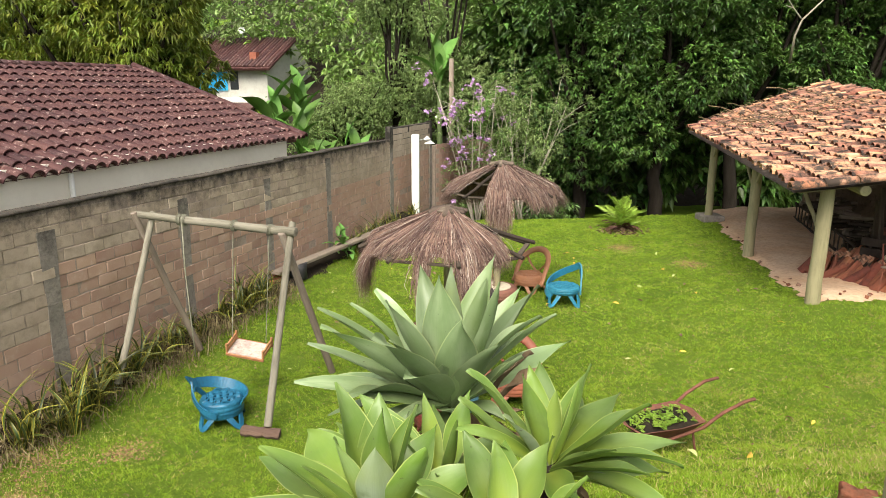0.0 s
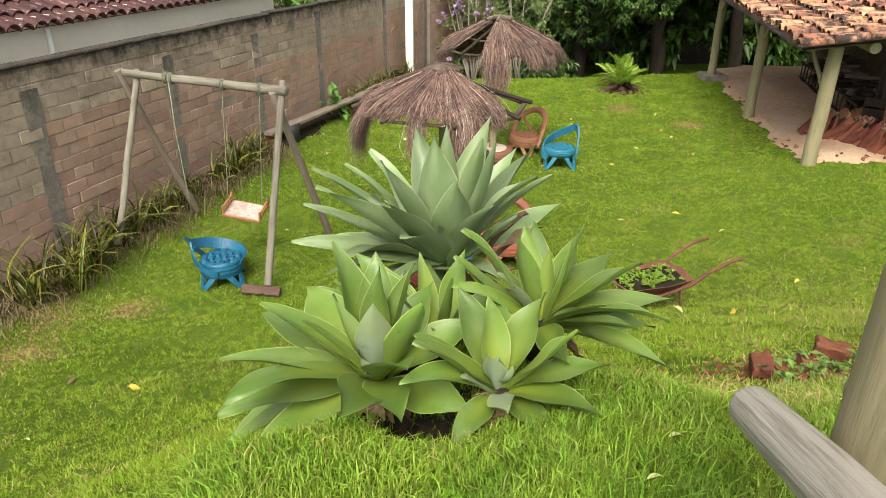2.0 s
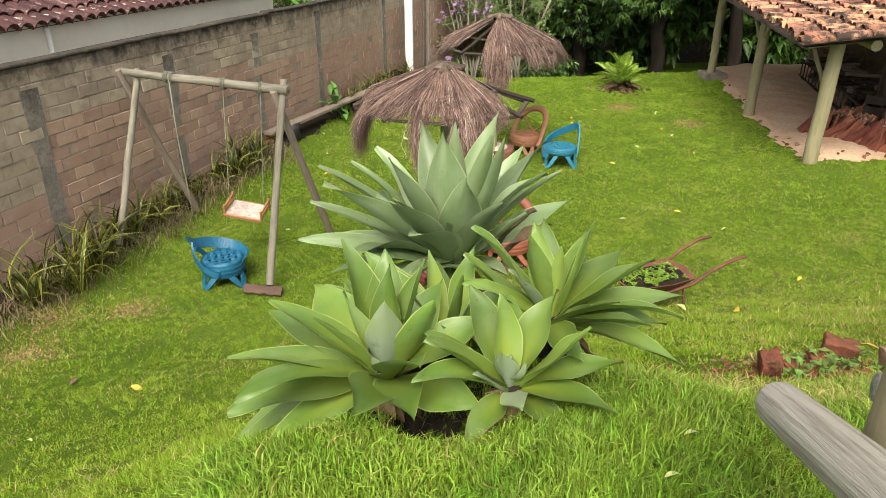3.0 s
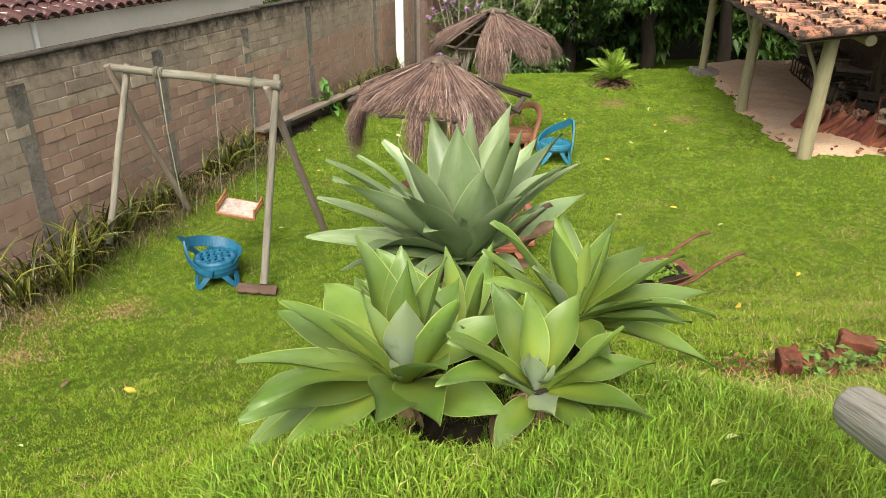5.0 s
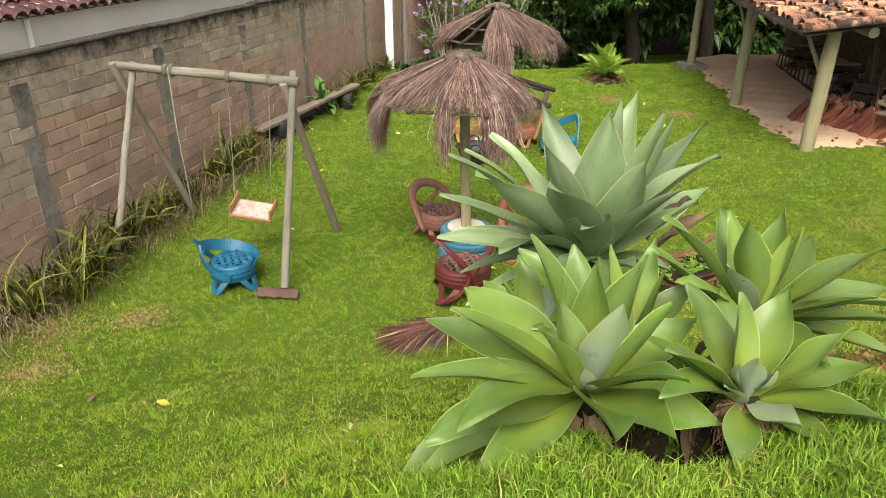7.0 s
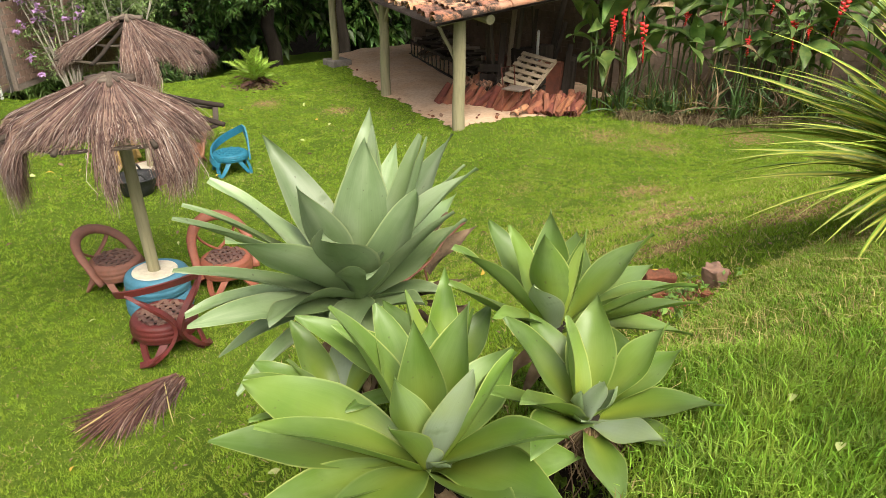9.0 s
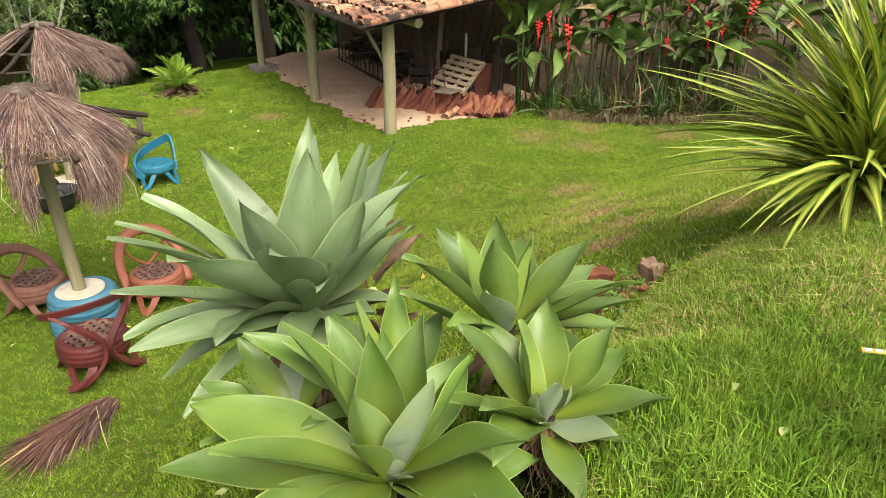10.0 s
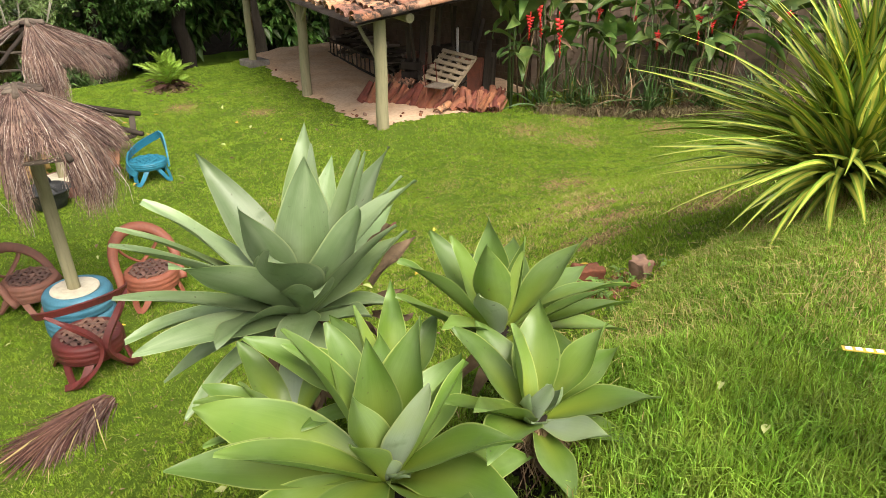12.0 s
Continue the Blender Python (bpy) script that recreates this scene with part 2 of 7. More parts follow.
M["rotten_wood"] = surf("rotten_red_brown_wood", (0.1, 0.06, 0.045), (0.15, 0.095, 0.07), (0.06, 0.04, 0.03), 5, 22, 0.95, 0.8, 40, stretch=(0.2, 1, 1))
M["stone"] = surf("pinkish_stone", (0.3, 0.17, 0.12), (0.24, 0.14, 0.1), (0.15, 0.12, 0.09), 8, 30, 0.95, 0.7, 40)
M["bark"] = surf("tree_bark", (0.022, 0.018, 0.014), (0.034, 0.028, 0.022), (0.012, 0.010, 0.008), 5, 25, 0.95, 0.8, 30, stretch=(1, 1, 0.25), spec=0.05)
M["pale_bark"] = surf("pale_bark", (0.42, 0.38, 0.31), (0.34, 0.3, 0.24), (0.2, 0.17, 0.13), 5, 25, 0.9, 0.5, 30, stretch=(1, 1, 0.25))
M["leaf_dark"] = surf("dark_glossy_leaf", (0.022, 0.055, 0.012), (0.12, 0.215, 0.04), None, 1.2, 5, 0.45, 0, vary=0.65, island=True, translucent=0.08)
M["leaf_light"] = surf("greyish_light_leaf", (0.13, 0.205, 0.06), (0.3, 0.39, 0.14), None, 1.2, 5, 0.5, 0, vary=0.45, island=True, translucent=0.3)
M["leaf_mid"] = surf("mid_green_leaf", (0.12, 0.215, 0.042), (0.22, 0.33, 0.07), None, 1.2, 5, 0.5, 0, vary=0.45, island=True, translucent=0.25)
M["leaf_mango"] = surf("mango_leaf", (0.06, 0.105, 0.016), (0.2, 0.27, 0.03), (0.38, 0.34, 0.04), 0.6, 1.4, 0.5, 0, vary=0.4, island=True, translucent=0.25, amount=0.7)
M["leaf_dull"] = surf("dull_olive_leaf", (0.06, 0.095, 0.03), (0.09, 0.12, 0.04), None, 1.0, 5, 0.6, 0, vary=0.45, island=True, translucent=0.2)
M["leaf_banana"] = surf("banana_leaf", (0.12, 0.27, 0.05), (0.18, 0.34, 0.075), (0.1, 0.2, 0.04), 1.5, 20, 0.45, 0.2, 30, vary=0.25, translucent=0.3)
M["leaf_fresh"] = surf("fresh_yellow_green_leaf", (0.2, 0.33, 0.04), (0.28, 0.4, 0.05), None, 3, 5, 0.5, 0, vary=0.35, island=True, translucent=0.3)
M["withered"] = surf("withered_agave_leaf", (0.12, 0.08, 0.046), (0.2, 0.135, 0.08), (0.04, 0.027, 0.018), 14, 40, 0.85, 0.4, 40, vary=0.3, amount=0.8)
M["dead_leaf"] = surf("dead_leaf", (0.22, 0.145, 0.08), (0.155, 0.095, 0.052), (0.36, 0.27, 0.17), 6, 30, 0.85, 0.4, 40, vary=0.3)
M["yellow_leaf"] = surf("yellow_fallen_leaf", (0.7, 0.48, 0.05), (0.6, 0.4, 0.06), (0.4, 0.24, 0.06), 20, 60, 0.7, 0.1, 40, vary=0.2)
M["pale_leaf"] = surf("pale_green_fallen_leaf", (0.42, 0.5, 0.16), (0.5, 0.52, 0.2), None, 20, 60, 0.7, 0.1, 40, vary=0.2)
M["heliconia"] = surf("heliconia_leaf", (0.075, 0.15, 0.035), (0.15, 0.24, 0.055), (0.36, 0.36, 0.1), 1.5, 6, 0.45, 0.2, 30, vary=0.35, translucent=0.25, amount=0.35)
M["dry_frond"] = surf("dry_red_brown_fibre", (0.11, 0.045, 0.032), (0.07, 0.03, 0.024), (0.2, 0.11, 0.08), 6, 30, 0.85, 0, vary=0.5, island=True)
M["petal"] = surf("lilac_petal", (0.55, 0.3, 0.62), (0.68, 0.45, 0.72), None, 20, 60, 0.6, 0, vary=0.25, island=True, translucent=0.3)
M["red_bract"] = surf("scarlet_bract", (0.7, 0.02, 0.03), (0.55, 0.015, 0.03), (0.75, 0.4, 0.05), 12, 30, 0.45, 0.1, 40, amount=0.25)
M["rope"] = surf("rope", (0.26, 0.25, 0.19), (0.19, 0.18, 0.13), None, 30, 60, 0.9, 0.6, 200)
M["tarp"] = surf("blue_tarpaulin", (0.03, 0.42, 0.75), (0.05, 0.5, 0.82), (0.02, 0.3, 0.6), 3, 9, 0.5, 0.5, 8)
M["far_wall"] = surf("greyish_white_render", (0.56, 0.55, 0.5), (0.48, 0.47, 0.43), (0.36, 0.34, 0.31), 0.6, 5, 0.95, 0.2, 40)
M["far_glass"] = surf("dark_opening", (0.02, 0.025, 0.03), (0.03, 0.03, 0.035), None, 2, 5, 0.3, 0)
M["metal"] = surf("grey_metal", (0.5, 0.5, 0.5), (0.42, 0.42, 0.42), None, 5, 20, 0.4, 0, metal=0.6)


def striped(name, edge, centre, streak, freq=9.0, rough=0.45, width=0.5, vary=0.15, streak_amount=0.4, foot=None, line=0.05, glow=0.14, belly=(0.27, 0.34, 0.06)):
    """Strap leaves: local x runs along the blade, y across it (-1 to 1 in the UV map's u)."""
    m = bpy.data.materials.new(name)
    m.use_nodes = True
    n, l = m.node_tree.nodes, m.node_tree.links
    bsdf = n["Principled BSDF"]
    uv = n.new("ShaderNodeUVMap")
    sep = n.new("ShaderNodeSeparateXYZ")
    l.new(uv.outputs[0], sep.inputs[0])
    d = n.new("ShaderNodeMath")
    d.operation = "SUBTRACT"
    d.inputs[1].default_value = 0.5
    l.new(sep.outputs[0], d.inputs[0])
    ab = n.new("ShaderNodeMath")
    ab.operation = "ABSOLUTE"
    l.new(d.outputs[0], ab.inputs[0])
    rg = n.new("ShaderNodeMapRange")
    rg.inputs[1].default_value, rg.inputs[2].default_value = width * 0.5 - line, width * 0.5 + line
    l.new(ab.outputs[0], rg.inputs[0])
    mx = n.new("ShaderNodeMix")
    mx.data_type = "RGBA"
    mx.inputs[6].default_value, mx.inputs[7].default_value = (*centre, 1), (*edge, 1)
    l.new(rg.outputs[0], mx.inputs[0])
    mp = n.new("ShaderNodeMapping")
    mp.inputs["Scale"].default_value = (freq, 1.3, 1)
    l.new(uv.outputs[0], mp.inputs[0])
    oi = n.new("ShaderNodeObjectInfo")
    ad = n.new("ShaderNodeVectorMath")
    ad.operation = "ADD"
    l.new(mp.outputs[0], ad.inputs[0])
    cmb = n.new("ShaderNodeCombineXYZ")
    mu = n.new("ShaderNodeMath")
    mu.operation = "MULTIPLY"
    mu.inputs[1].default_value = 37.0
    l.new(oi.outputs["Random"], mu.inputs[0])
    l.new(mu.outputs[0], cmb.inputs[2])
    l.new(cmb.outputs[0], ad.inputs[1])
    ns = n.new("ShaderNodeTexNoise")
    ns.inputs["Scale"].default_value, ns.inputs["Detail"].default_value = 1.6, 5.0
    l.new(ad.outputs[0], ns.inputs["Vector"])
    r2 = n.new("ShaderNodeMapRange")
    r2.inputs[1].default_value, r2.inputs[2].default_value, r2.inputs[4].default_value = 0.42, 0.68, streak_amount
    l.new(ns.outputs["Fac"], r2.inputs[0])
    m2 = n.new("ShaderNodeMix")
    m2.data_type = "RGBA"
    l.new(mx.outputs[2], m2.inputs[6])
    m2.inputs[7].default_value = (*streak, 1)
    l.new(r2.outputs[0], m2.inputs[0])
    leaf_col = m2.outputs[2]
    # fine lengthwise veins
    mv = n.new("ShaderNodeMapping")
    mv.inputs["Scale"].default_value = (46.0, 1.0, 1)
    l.new(uv.outputs[0], mv.inputs[0])
    nv = n.new("ShaderNodeTexNoise")
    nv.inputs["Scale"].default_value, nv.inputs["Detail"].default_value = 1.0, 3.0
    l.new(mv.outputs[0], nv.inputs["Vector"])
    rv = n.new("ShaderNodeMapRange")
    rv.inputs[1].default_value, rv.inputs[2].default_value, rv.inputs[3].default_value, rv.inputs[4].default_value = 0.3, 0.7, 0.94, 1.06
    l.new(nv.outputs["Fac"], rv.inputs[0])
    vm = n.new("ShaderNodeVectorMath")
    vm.operation = "SCALE"
    l.new(leaf_col, vm.inputs[0])
    l.new(rv.outputs[0], vm.inputs["Scale"])
    leaf_col = vm.outputs[0]
    if foot:
        # small dark scars and pale waxy blotches
        ob = n.new("ShaderNodeTexCoord")
        for sc_, lo_, hi_, cc_, am_ in ((9.0, 0.52, 0.72, (0.3, 0.37, 0.22), 0.2), (55.0, 0.69, 0.74, (0.07, 0.06, 0.03), 0.7), (16.0, 0.6, 0.75, (0.1, 0.16, 0.045), 0.6), (3.2, 0.48, 0.68, belly, 0.55)):
            sn = n.new("ShaderNodeTexNoise")
            sn.inputs["Scale"].default_value, sn.inputs["Detail"].default_value = sc_, 4.0
            va = n.new("ShaderNodeVectorMath")
            va.operation = "ADD"
            l.new(ob.outputs["Object"], va.inputs[0])
            l.new(cmb.outputs[0], va.inputs[1])
            l.new(va.outputs[0], sn.inputs["Vector"])
            sr = n.new("ShaderNodeMapRange")
            sr.inputs[1].default_value, sr.inputs[2].default_value, sr.inputs[4].default_value = lo_, hi_, am_
            l.new(sn.outputs["Fac"], sr.inputs[0])
            sm_ = n.new("ShaderNodeMix")
            sm_.data_type = "RGBA"
            l.new(leaf_col, sm_.inputs[6])
            sm_.inputs[7].default_value = (*cc_, 1)
            l.new(sr.outputs[0], sm_.inputs[0])
            leaf_col = sm_.outputs[2]
        # the leaf base is of another tint along the midrib
        r4 = n.new("ShaderNodeMapRange")
        r4.inputs[1].default_value, r4.inputs[2].default_value, r4.inputs[3].default_value, r4.inputs[4].default_value = 0.1, 0.72, 0.9, 0.0
        l.new(sep.outputs[1], r4.inputs[0])
        r5 = n.new("ShaderNodeMapRange")
        r5.inputs[1].default_value, r5.inputs[2].default_value, r5.inputs[3].default_value, r5.inputs[4].default_value = 0.05, 0.46, 1.0, 0.12
        l.new(ab.outputs[0], r5.inputs[0])
        bm_ = n.new("ShaderNodeMath")
        bm_.operation = "MULTIPLY"
        l.new(r4.outputs[0], bm_.inputs[0])
        l.new(r5.outputs[0], bm_.inputs[1])
        m3 = n.new("ShaderNodeMix")
        m3.data_type = "RGBA"
        l.new(leaf_col, m3.inputs[6])
        m3.inputs[7].default_value = (*foot, 1)
        l.new(bm_.outputs[0], m3.inputs[0])
        leaf_col = m3.outputs[2]
    hs = n.new("ShaderNodeHueSaturation")
    r3 = n.new("ShaderNodeMapRange")
    r3.inputs[3].default_value, r3.inputs[4].default_value = 1 - vary, 1 + vary
    l.new(oi.outputs["Random"], r3.inputs[0])
    l.new(r3.outputs[0], hs.inputs["Value"])
    l.new(leaf_col, hs.inputs["Color"])
    l.new(hs.outputs[0], bsdf.inputs["Base Color"])
    bsdf.inputs["Roughness"].default_value = rough
    bsdf.inputs["Specular IOR Level"].default_value = 0.45
    tr = n.new("ShaderNodeBsdfTranslucent")
    l.new(hs.outputs[0], tr.inputs["Color"])
    ms = n.new("ShaderNodeMixShader")
    ms.inputs[0].default_value = glow
    l.new(bsdf.outputs[0], ms.inputs[1])
    l.new(tr.outputs[0], ms.inputs[2])
    l.new(ms.outputs[0], n["Material Output"].inputs["Surface"])
    return m


M["agave_blue"] = striped("blue_green_agave_leaf", (0.4, 0.46, 0.22), (0.18, 0.258, 0.115), (0.31, 0.38, 0.22), 1.2, 0.4, 0.955, 0.3, 0.85, (0.23, 0.31, 0.13), 0.016, belly=(0.13, 0.2, 0.045))
M["agave_green"] = striped("fresh_green_agave_leaf", (0.44, 0.5, 0.15), (0.112, 0.2, 0.03), (0.17, 0.26, 0.075), 1.2, 0.38, 0.955, 0.25, 0.9, (0.29, 0.36, 0.045), 0.016, belly=(0.2, 0.29, 0.05))
M["agave_waxy"] = striped("waxy_grey_green_agave_leaf", (0.44, 0.5, 0.2), (0.3, 0.385, 0.225), (0.36, 0.43, 0.3), 1.2, 0.5, 0.955, 0.1, 0.7, (0.33, 0.39, 0.29), 0.016)
M["agave_young"] = striped("yellow_green_agave_leaf", (0.46, 0.5, 0.14), (0.2, 0.31, 0.06), (0.22, 0.31, 0.12), 1.2, 0.42, 0.955, 0.12, 0.8, (0.36, 0.43, 0.05), 0.016)
M["flax"] = striped("green_and_yellow_striped_leaf", (0.175, 0.285, 0.035), (0.62, 0.58, 0.1), (0.29, 0.39, 0.05), 5.0, 0.4, 0.44, 0.35, 0.6)
M["strap"] = striped("yellow_edged_strap_leaf", (0.4, 0.33, 0.045), (0.022, 0.055, 0.012), (0.2, 0.18, 0.03), 3.0, 0.45, 0.8, 0.7, 0.7)
M["dark_strap"] = striped("dark_strap_leaf", (0.07, 0.13, 0.03), (0.05, 0.105, 0.025), (0.1, 0.16, 0.04), 5.0, 0.5, 0.6, 0.3, 0.4)


# ---- geometry helpers: a geometry is (points, faces) ----
def joined(*geos):
    pts, faces, k = [], [], 0
    for p, f in geos:
        p = np.asarray(p, float)
        pts.append(p)
        faces += [tuple(i + k for i in q) for q in f]
        k += len(p)
    return np.concatenate(pts), faces


def moved(geo, m):
    p = np.asarray(geo[0], float)
    a = np.array(m)
    return p @ a[:3, :3].T + a[:3, 3], geo[1]


def box(sx, sy, sz, c=(0, 0, 0), ch=0.0):
    """A box with chamfered upright and level edges."""
    if ch <= 0:
        p = [(c[0] + sx / 2 * i, c[1] + sy / 2 * j, c[2] + sz / 2 * k) for k in (-1, 1) for j in (-1, 1) for i in (-1, 1)]
        return np.array(p), [(0, 2, 3, 1), (4, 5, 7, 6), (0, 1, 5, 4), (2, 6, 7, 3), (0, 4, 6, 2), (1, 3, 7, 5)]
    ch = min(ch, sx / 3, sy / 3, sz / 3)
    x, y, z = sx / 2, sy / 2, sz / 2
    loop = lambda a, b: [(-a, -b + ch), (-a + ch, -b), (a - ch, -b), (a, -b + ch), (a, b - ch), (a - ch, b), (-a + ch, b), (-a, b - ch)]
    rings = [(loop(x - ch, y - ch), -z), (loop(x, y), -z + ch), (loop(x, y), z - ch), (loop(x - ch, y - ch), z)]
    p = [(u + c[0], v + c[1], h + c[2]) for r, h in rings for u, v in r]
    f = [tuple(range(7, -1, -1)), tuple(range(24, 32))]
    for k in range(3):
        f += [(8 * k + i, 8 * k + (i + 1) % 8, 8 * k + 8 + (i + 1) % 8, 8 * k + 8 + i) for i in range(8)]
    return np.array(p), f


def tube(path, radii, n=10, caps=True, flat=1.0, up=(0, 0, 1)):
    path = np.asarray(path, float)
    radii = np.broadcast_to(np.asarray(radii, float), (len(path),))
    tan = np.gradient(path, axis=0)
    tan /= np.linalg.norm(tan, axis=1)[:, None] + 1e-12
    ref = np.array(up, float)
    if abs(tan[0] @ ref) > 0.9:
        ref = np.array((1.0, 0, 0))
    u = np.cross(tan[0], ref)
    u /= np.linalg.norm(u)
    pts = []
    for i, t in enumerate(tan):
        u = u - t * (u @ t)
        u /= np.linalg.norm(u)
        v = np.cross(t, u)
        for k in range(n):
            a = 2 * math.pi * k / n
            pts.append(path[i] + radii[i] * (math.cos(a) * u + flat * math.sin(a) * v))
    f = []
    for i in range(len(path) - 1):
        f += [(n * i + k, n * i + (k + 1) % n, n * i + n + (k + 1) % n, n * i + n + k) for k in range(n)]
    if caps:
        f += [tuple(range(n - 1, -1, -1)), tuple(range(n * (len(path) - 1), n * len(path)))]
    return np.array(pts), f


def lathe(profile, n=24, closed=False):
    """Turned round the z axis; profile of (radius, z)."""
    pts = [(r * math.cos(2 * math.pi * k / n), r * math.sin(2 * math.pi * k / n), z) for r, z in profile for k in range(n)]
    f = []
    rows = len(profile)
    for i in range(rows if closed else rows - 1):
        j = (i + 1) % rows
        f += [(n * i + k, n * i + (k + 1) % n, n * j + (k + 1) % n, n * j + k) for k in range(n)]
    if not closed:
        f += [tuple(range(n - 1, -1, -1)), tuple(range(n * (rows - 1), n * rows))]
    return np.array(pts), f


def tyre(radius, width, n=32):
    """A tyre lying flat, its middle at the origin."""
    r, w = radius, width / 2
    prof = [(r * 0.60, -w * 0.55), (r * 0.68, -w * 0.9), (r * 0.82, -w), (r * 0.93, -w * 0.85), (r * 0.985, -w * 0.6), (r * 0.965, -w * 0.5),
            (r, -w * 0.4), (r, -w * 0.08), (r * 0.98, 0), (r, w * 0.08), (r, w * 0.4), (r * 0.965, w * 0.5), (r * 0.985, w * 0.6),
            (r * 0.93, w * 0.85), (r * 0.82, w), (r * 0.68, w * 0.9), (r * 0.60, w * 0.55), (r * 0.66, 0)]
    return lathe(prof, n, True)


def band(path, normals, width, thick):
    """A flat strap along a path: width across, thickness along the normals."""
    path, nrm = np.asarray(path, float), np.asarray(normals, float)
    tan = np.gradient(path, axis=0)
    tan /= np.linalg.norm(tan, axis=1)[:, None] + 1e-12
    side = np.cross(tan, nrm)
    side /= np.linalg.norm(side, axis=1)[:, None] + 1e-12
    nrm = np.cross(side, tan)
    wid = np.broadcast_to(np.asarray(width, float), (len(path),))[:, None] / 2
    pts = np.stack([path - side * wid - nrm * thick / 2, path + side * wid - nrm * thick / 2,
                    path + side * wid + nrm * thick / 2, path - side * wid + nrm * thick / 2], 1).reshape(-1, 3)
    f = []
    for i in range(len(path) - 1):
        f += [(4 * i + k, 4 * i + (k + 1) % 4, 4 * i + 4 + (k + 1) % 4, 4 * i + 4 + k) for k in range(4)]
    e = 4 * (len(path) - 1)
    return pts, f + [(3, 2, 1, 0), (e, e + 1, e + 2, e + 3)]


def mesh(name, geo, mat, smooth=False):
    me = bpy.data.meshes.new(name)
    me.from_pydata([tuple(p) for p in geo[0]], [], geo[1])
    me.materials.append(mat)
    if smooth:
        me.shade_smooth()
    me.update()
    return me


def quick_mesh(name, pts, tris, mat, smooth=False):
    """A mesh from large arrays of points and triangles (or quads)."""
    me = bpy.data.meshes.new(name)
    k = tris.shape[1]
    me.vertices.add(len(pts))
    me.vertices.foreach_set("co", np.ascontiguousarray(pts, np.float32).ravel())
    me.loops.add(tris.size)
    me.loops.foreach_set("vertex_index", np.ascontiguousarray(tris, np.int32).ravel())
    me.polygons.add(len(tris))
    me.polygons.foreach_set("loop_start", np.arange(0, tris.size, k, dtype=np.int32))
    me.polygons.foreach_set("loop_total", np.full(len(tris), k, np.int32))
    me.update(calc_edges=True)
    me.materials.append(mat)
    if smooth:
        me.shade_smooth()
    return me


def thing(name, m=None, data=None, label="", category="", group="", kind=""):
    ob = new(name, data)
    ob.matrix_basis = m if m is not None else Matrix()
    return tagged(ob, label, category, group, kind)


def part(name, geo, mat, parent, label="", m=None, smooth=False):
    me = geo if isinstance(geo, bpy.types.Mesh) else mesh(name, geo, mat, smooth)
    ob = new(name, me)
    ob.parent = parent
    if m is not None:
        ob.matrix_basis = m
    return tagged(ob, label)


def along(a, b):
    """A pose at a whose z axis points to b, and the length."""
    a, b = Vector(a), Vector(b)
    return Matrix.Translation(a) @ (b - a).to_track_quat("Z", "Y").to_matrix().to_4x4(), (b - a).length


def pole(name, a, b, r0, r1, mat, parent, label="", n=12, wob=0.006):
    m, h = along(a, b)
    k = 9
    z = np.concatenate([[0, 0.003], np.linspace(0.012, h - 0.012, k - 4), [h - 0.003, h]])
    wx, wy = RNG.normal(0, wob, k), RNG.normal(0, wob, k)
    wx[:3], wy[:3], wx[-3:], wy[-3:] = wx[0], wy[0], wx[-1], wy[-1]
    rr = np.linspace(r0, r1, k) * (1 + RNG.normal(0, 0.02, k))
    rr[:3], rr[-3:] = (r0 * 0.9, r0 * 0.985, r0), (r1, r1 * 0.985, r1 * 0.9)
    geo = tube(np.stack([wx, wy, z], 1), rr, n)
    return part(name, geo, mat, parent, label, m, True)


def plank(name, a, b, w, t, mat, parent, label="", spin=0.0):
    m, h = along(a, b)
    return part(name, box(w, t, h, (0, 0, h / 2), min(w, t) * 0.15), mat, parent, label, m @ pose(0, 0, 0, 0, 0, spin))


# ---- ground ----
W0, W1 = np.array((-4.38, 7.06)), np.array((-2.16, 16.70))
WD = (W1 - W0) / np.linalg.norm(W1 - W0)
WN = np.array((WD[1], -WD[0]))
WALL = Matrix(((WD[0], -WN[0], 0, W0[0]), (WD[1], -WN[1], 0, W0[1]), (0, 0, 1, 0), (0, 0, 0, 1)))


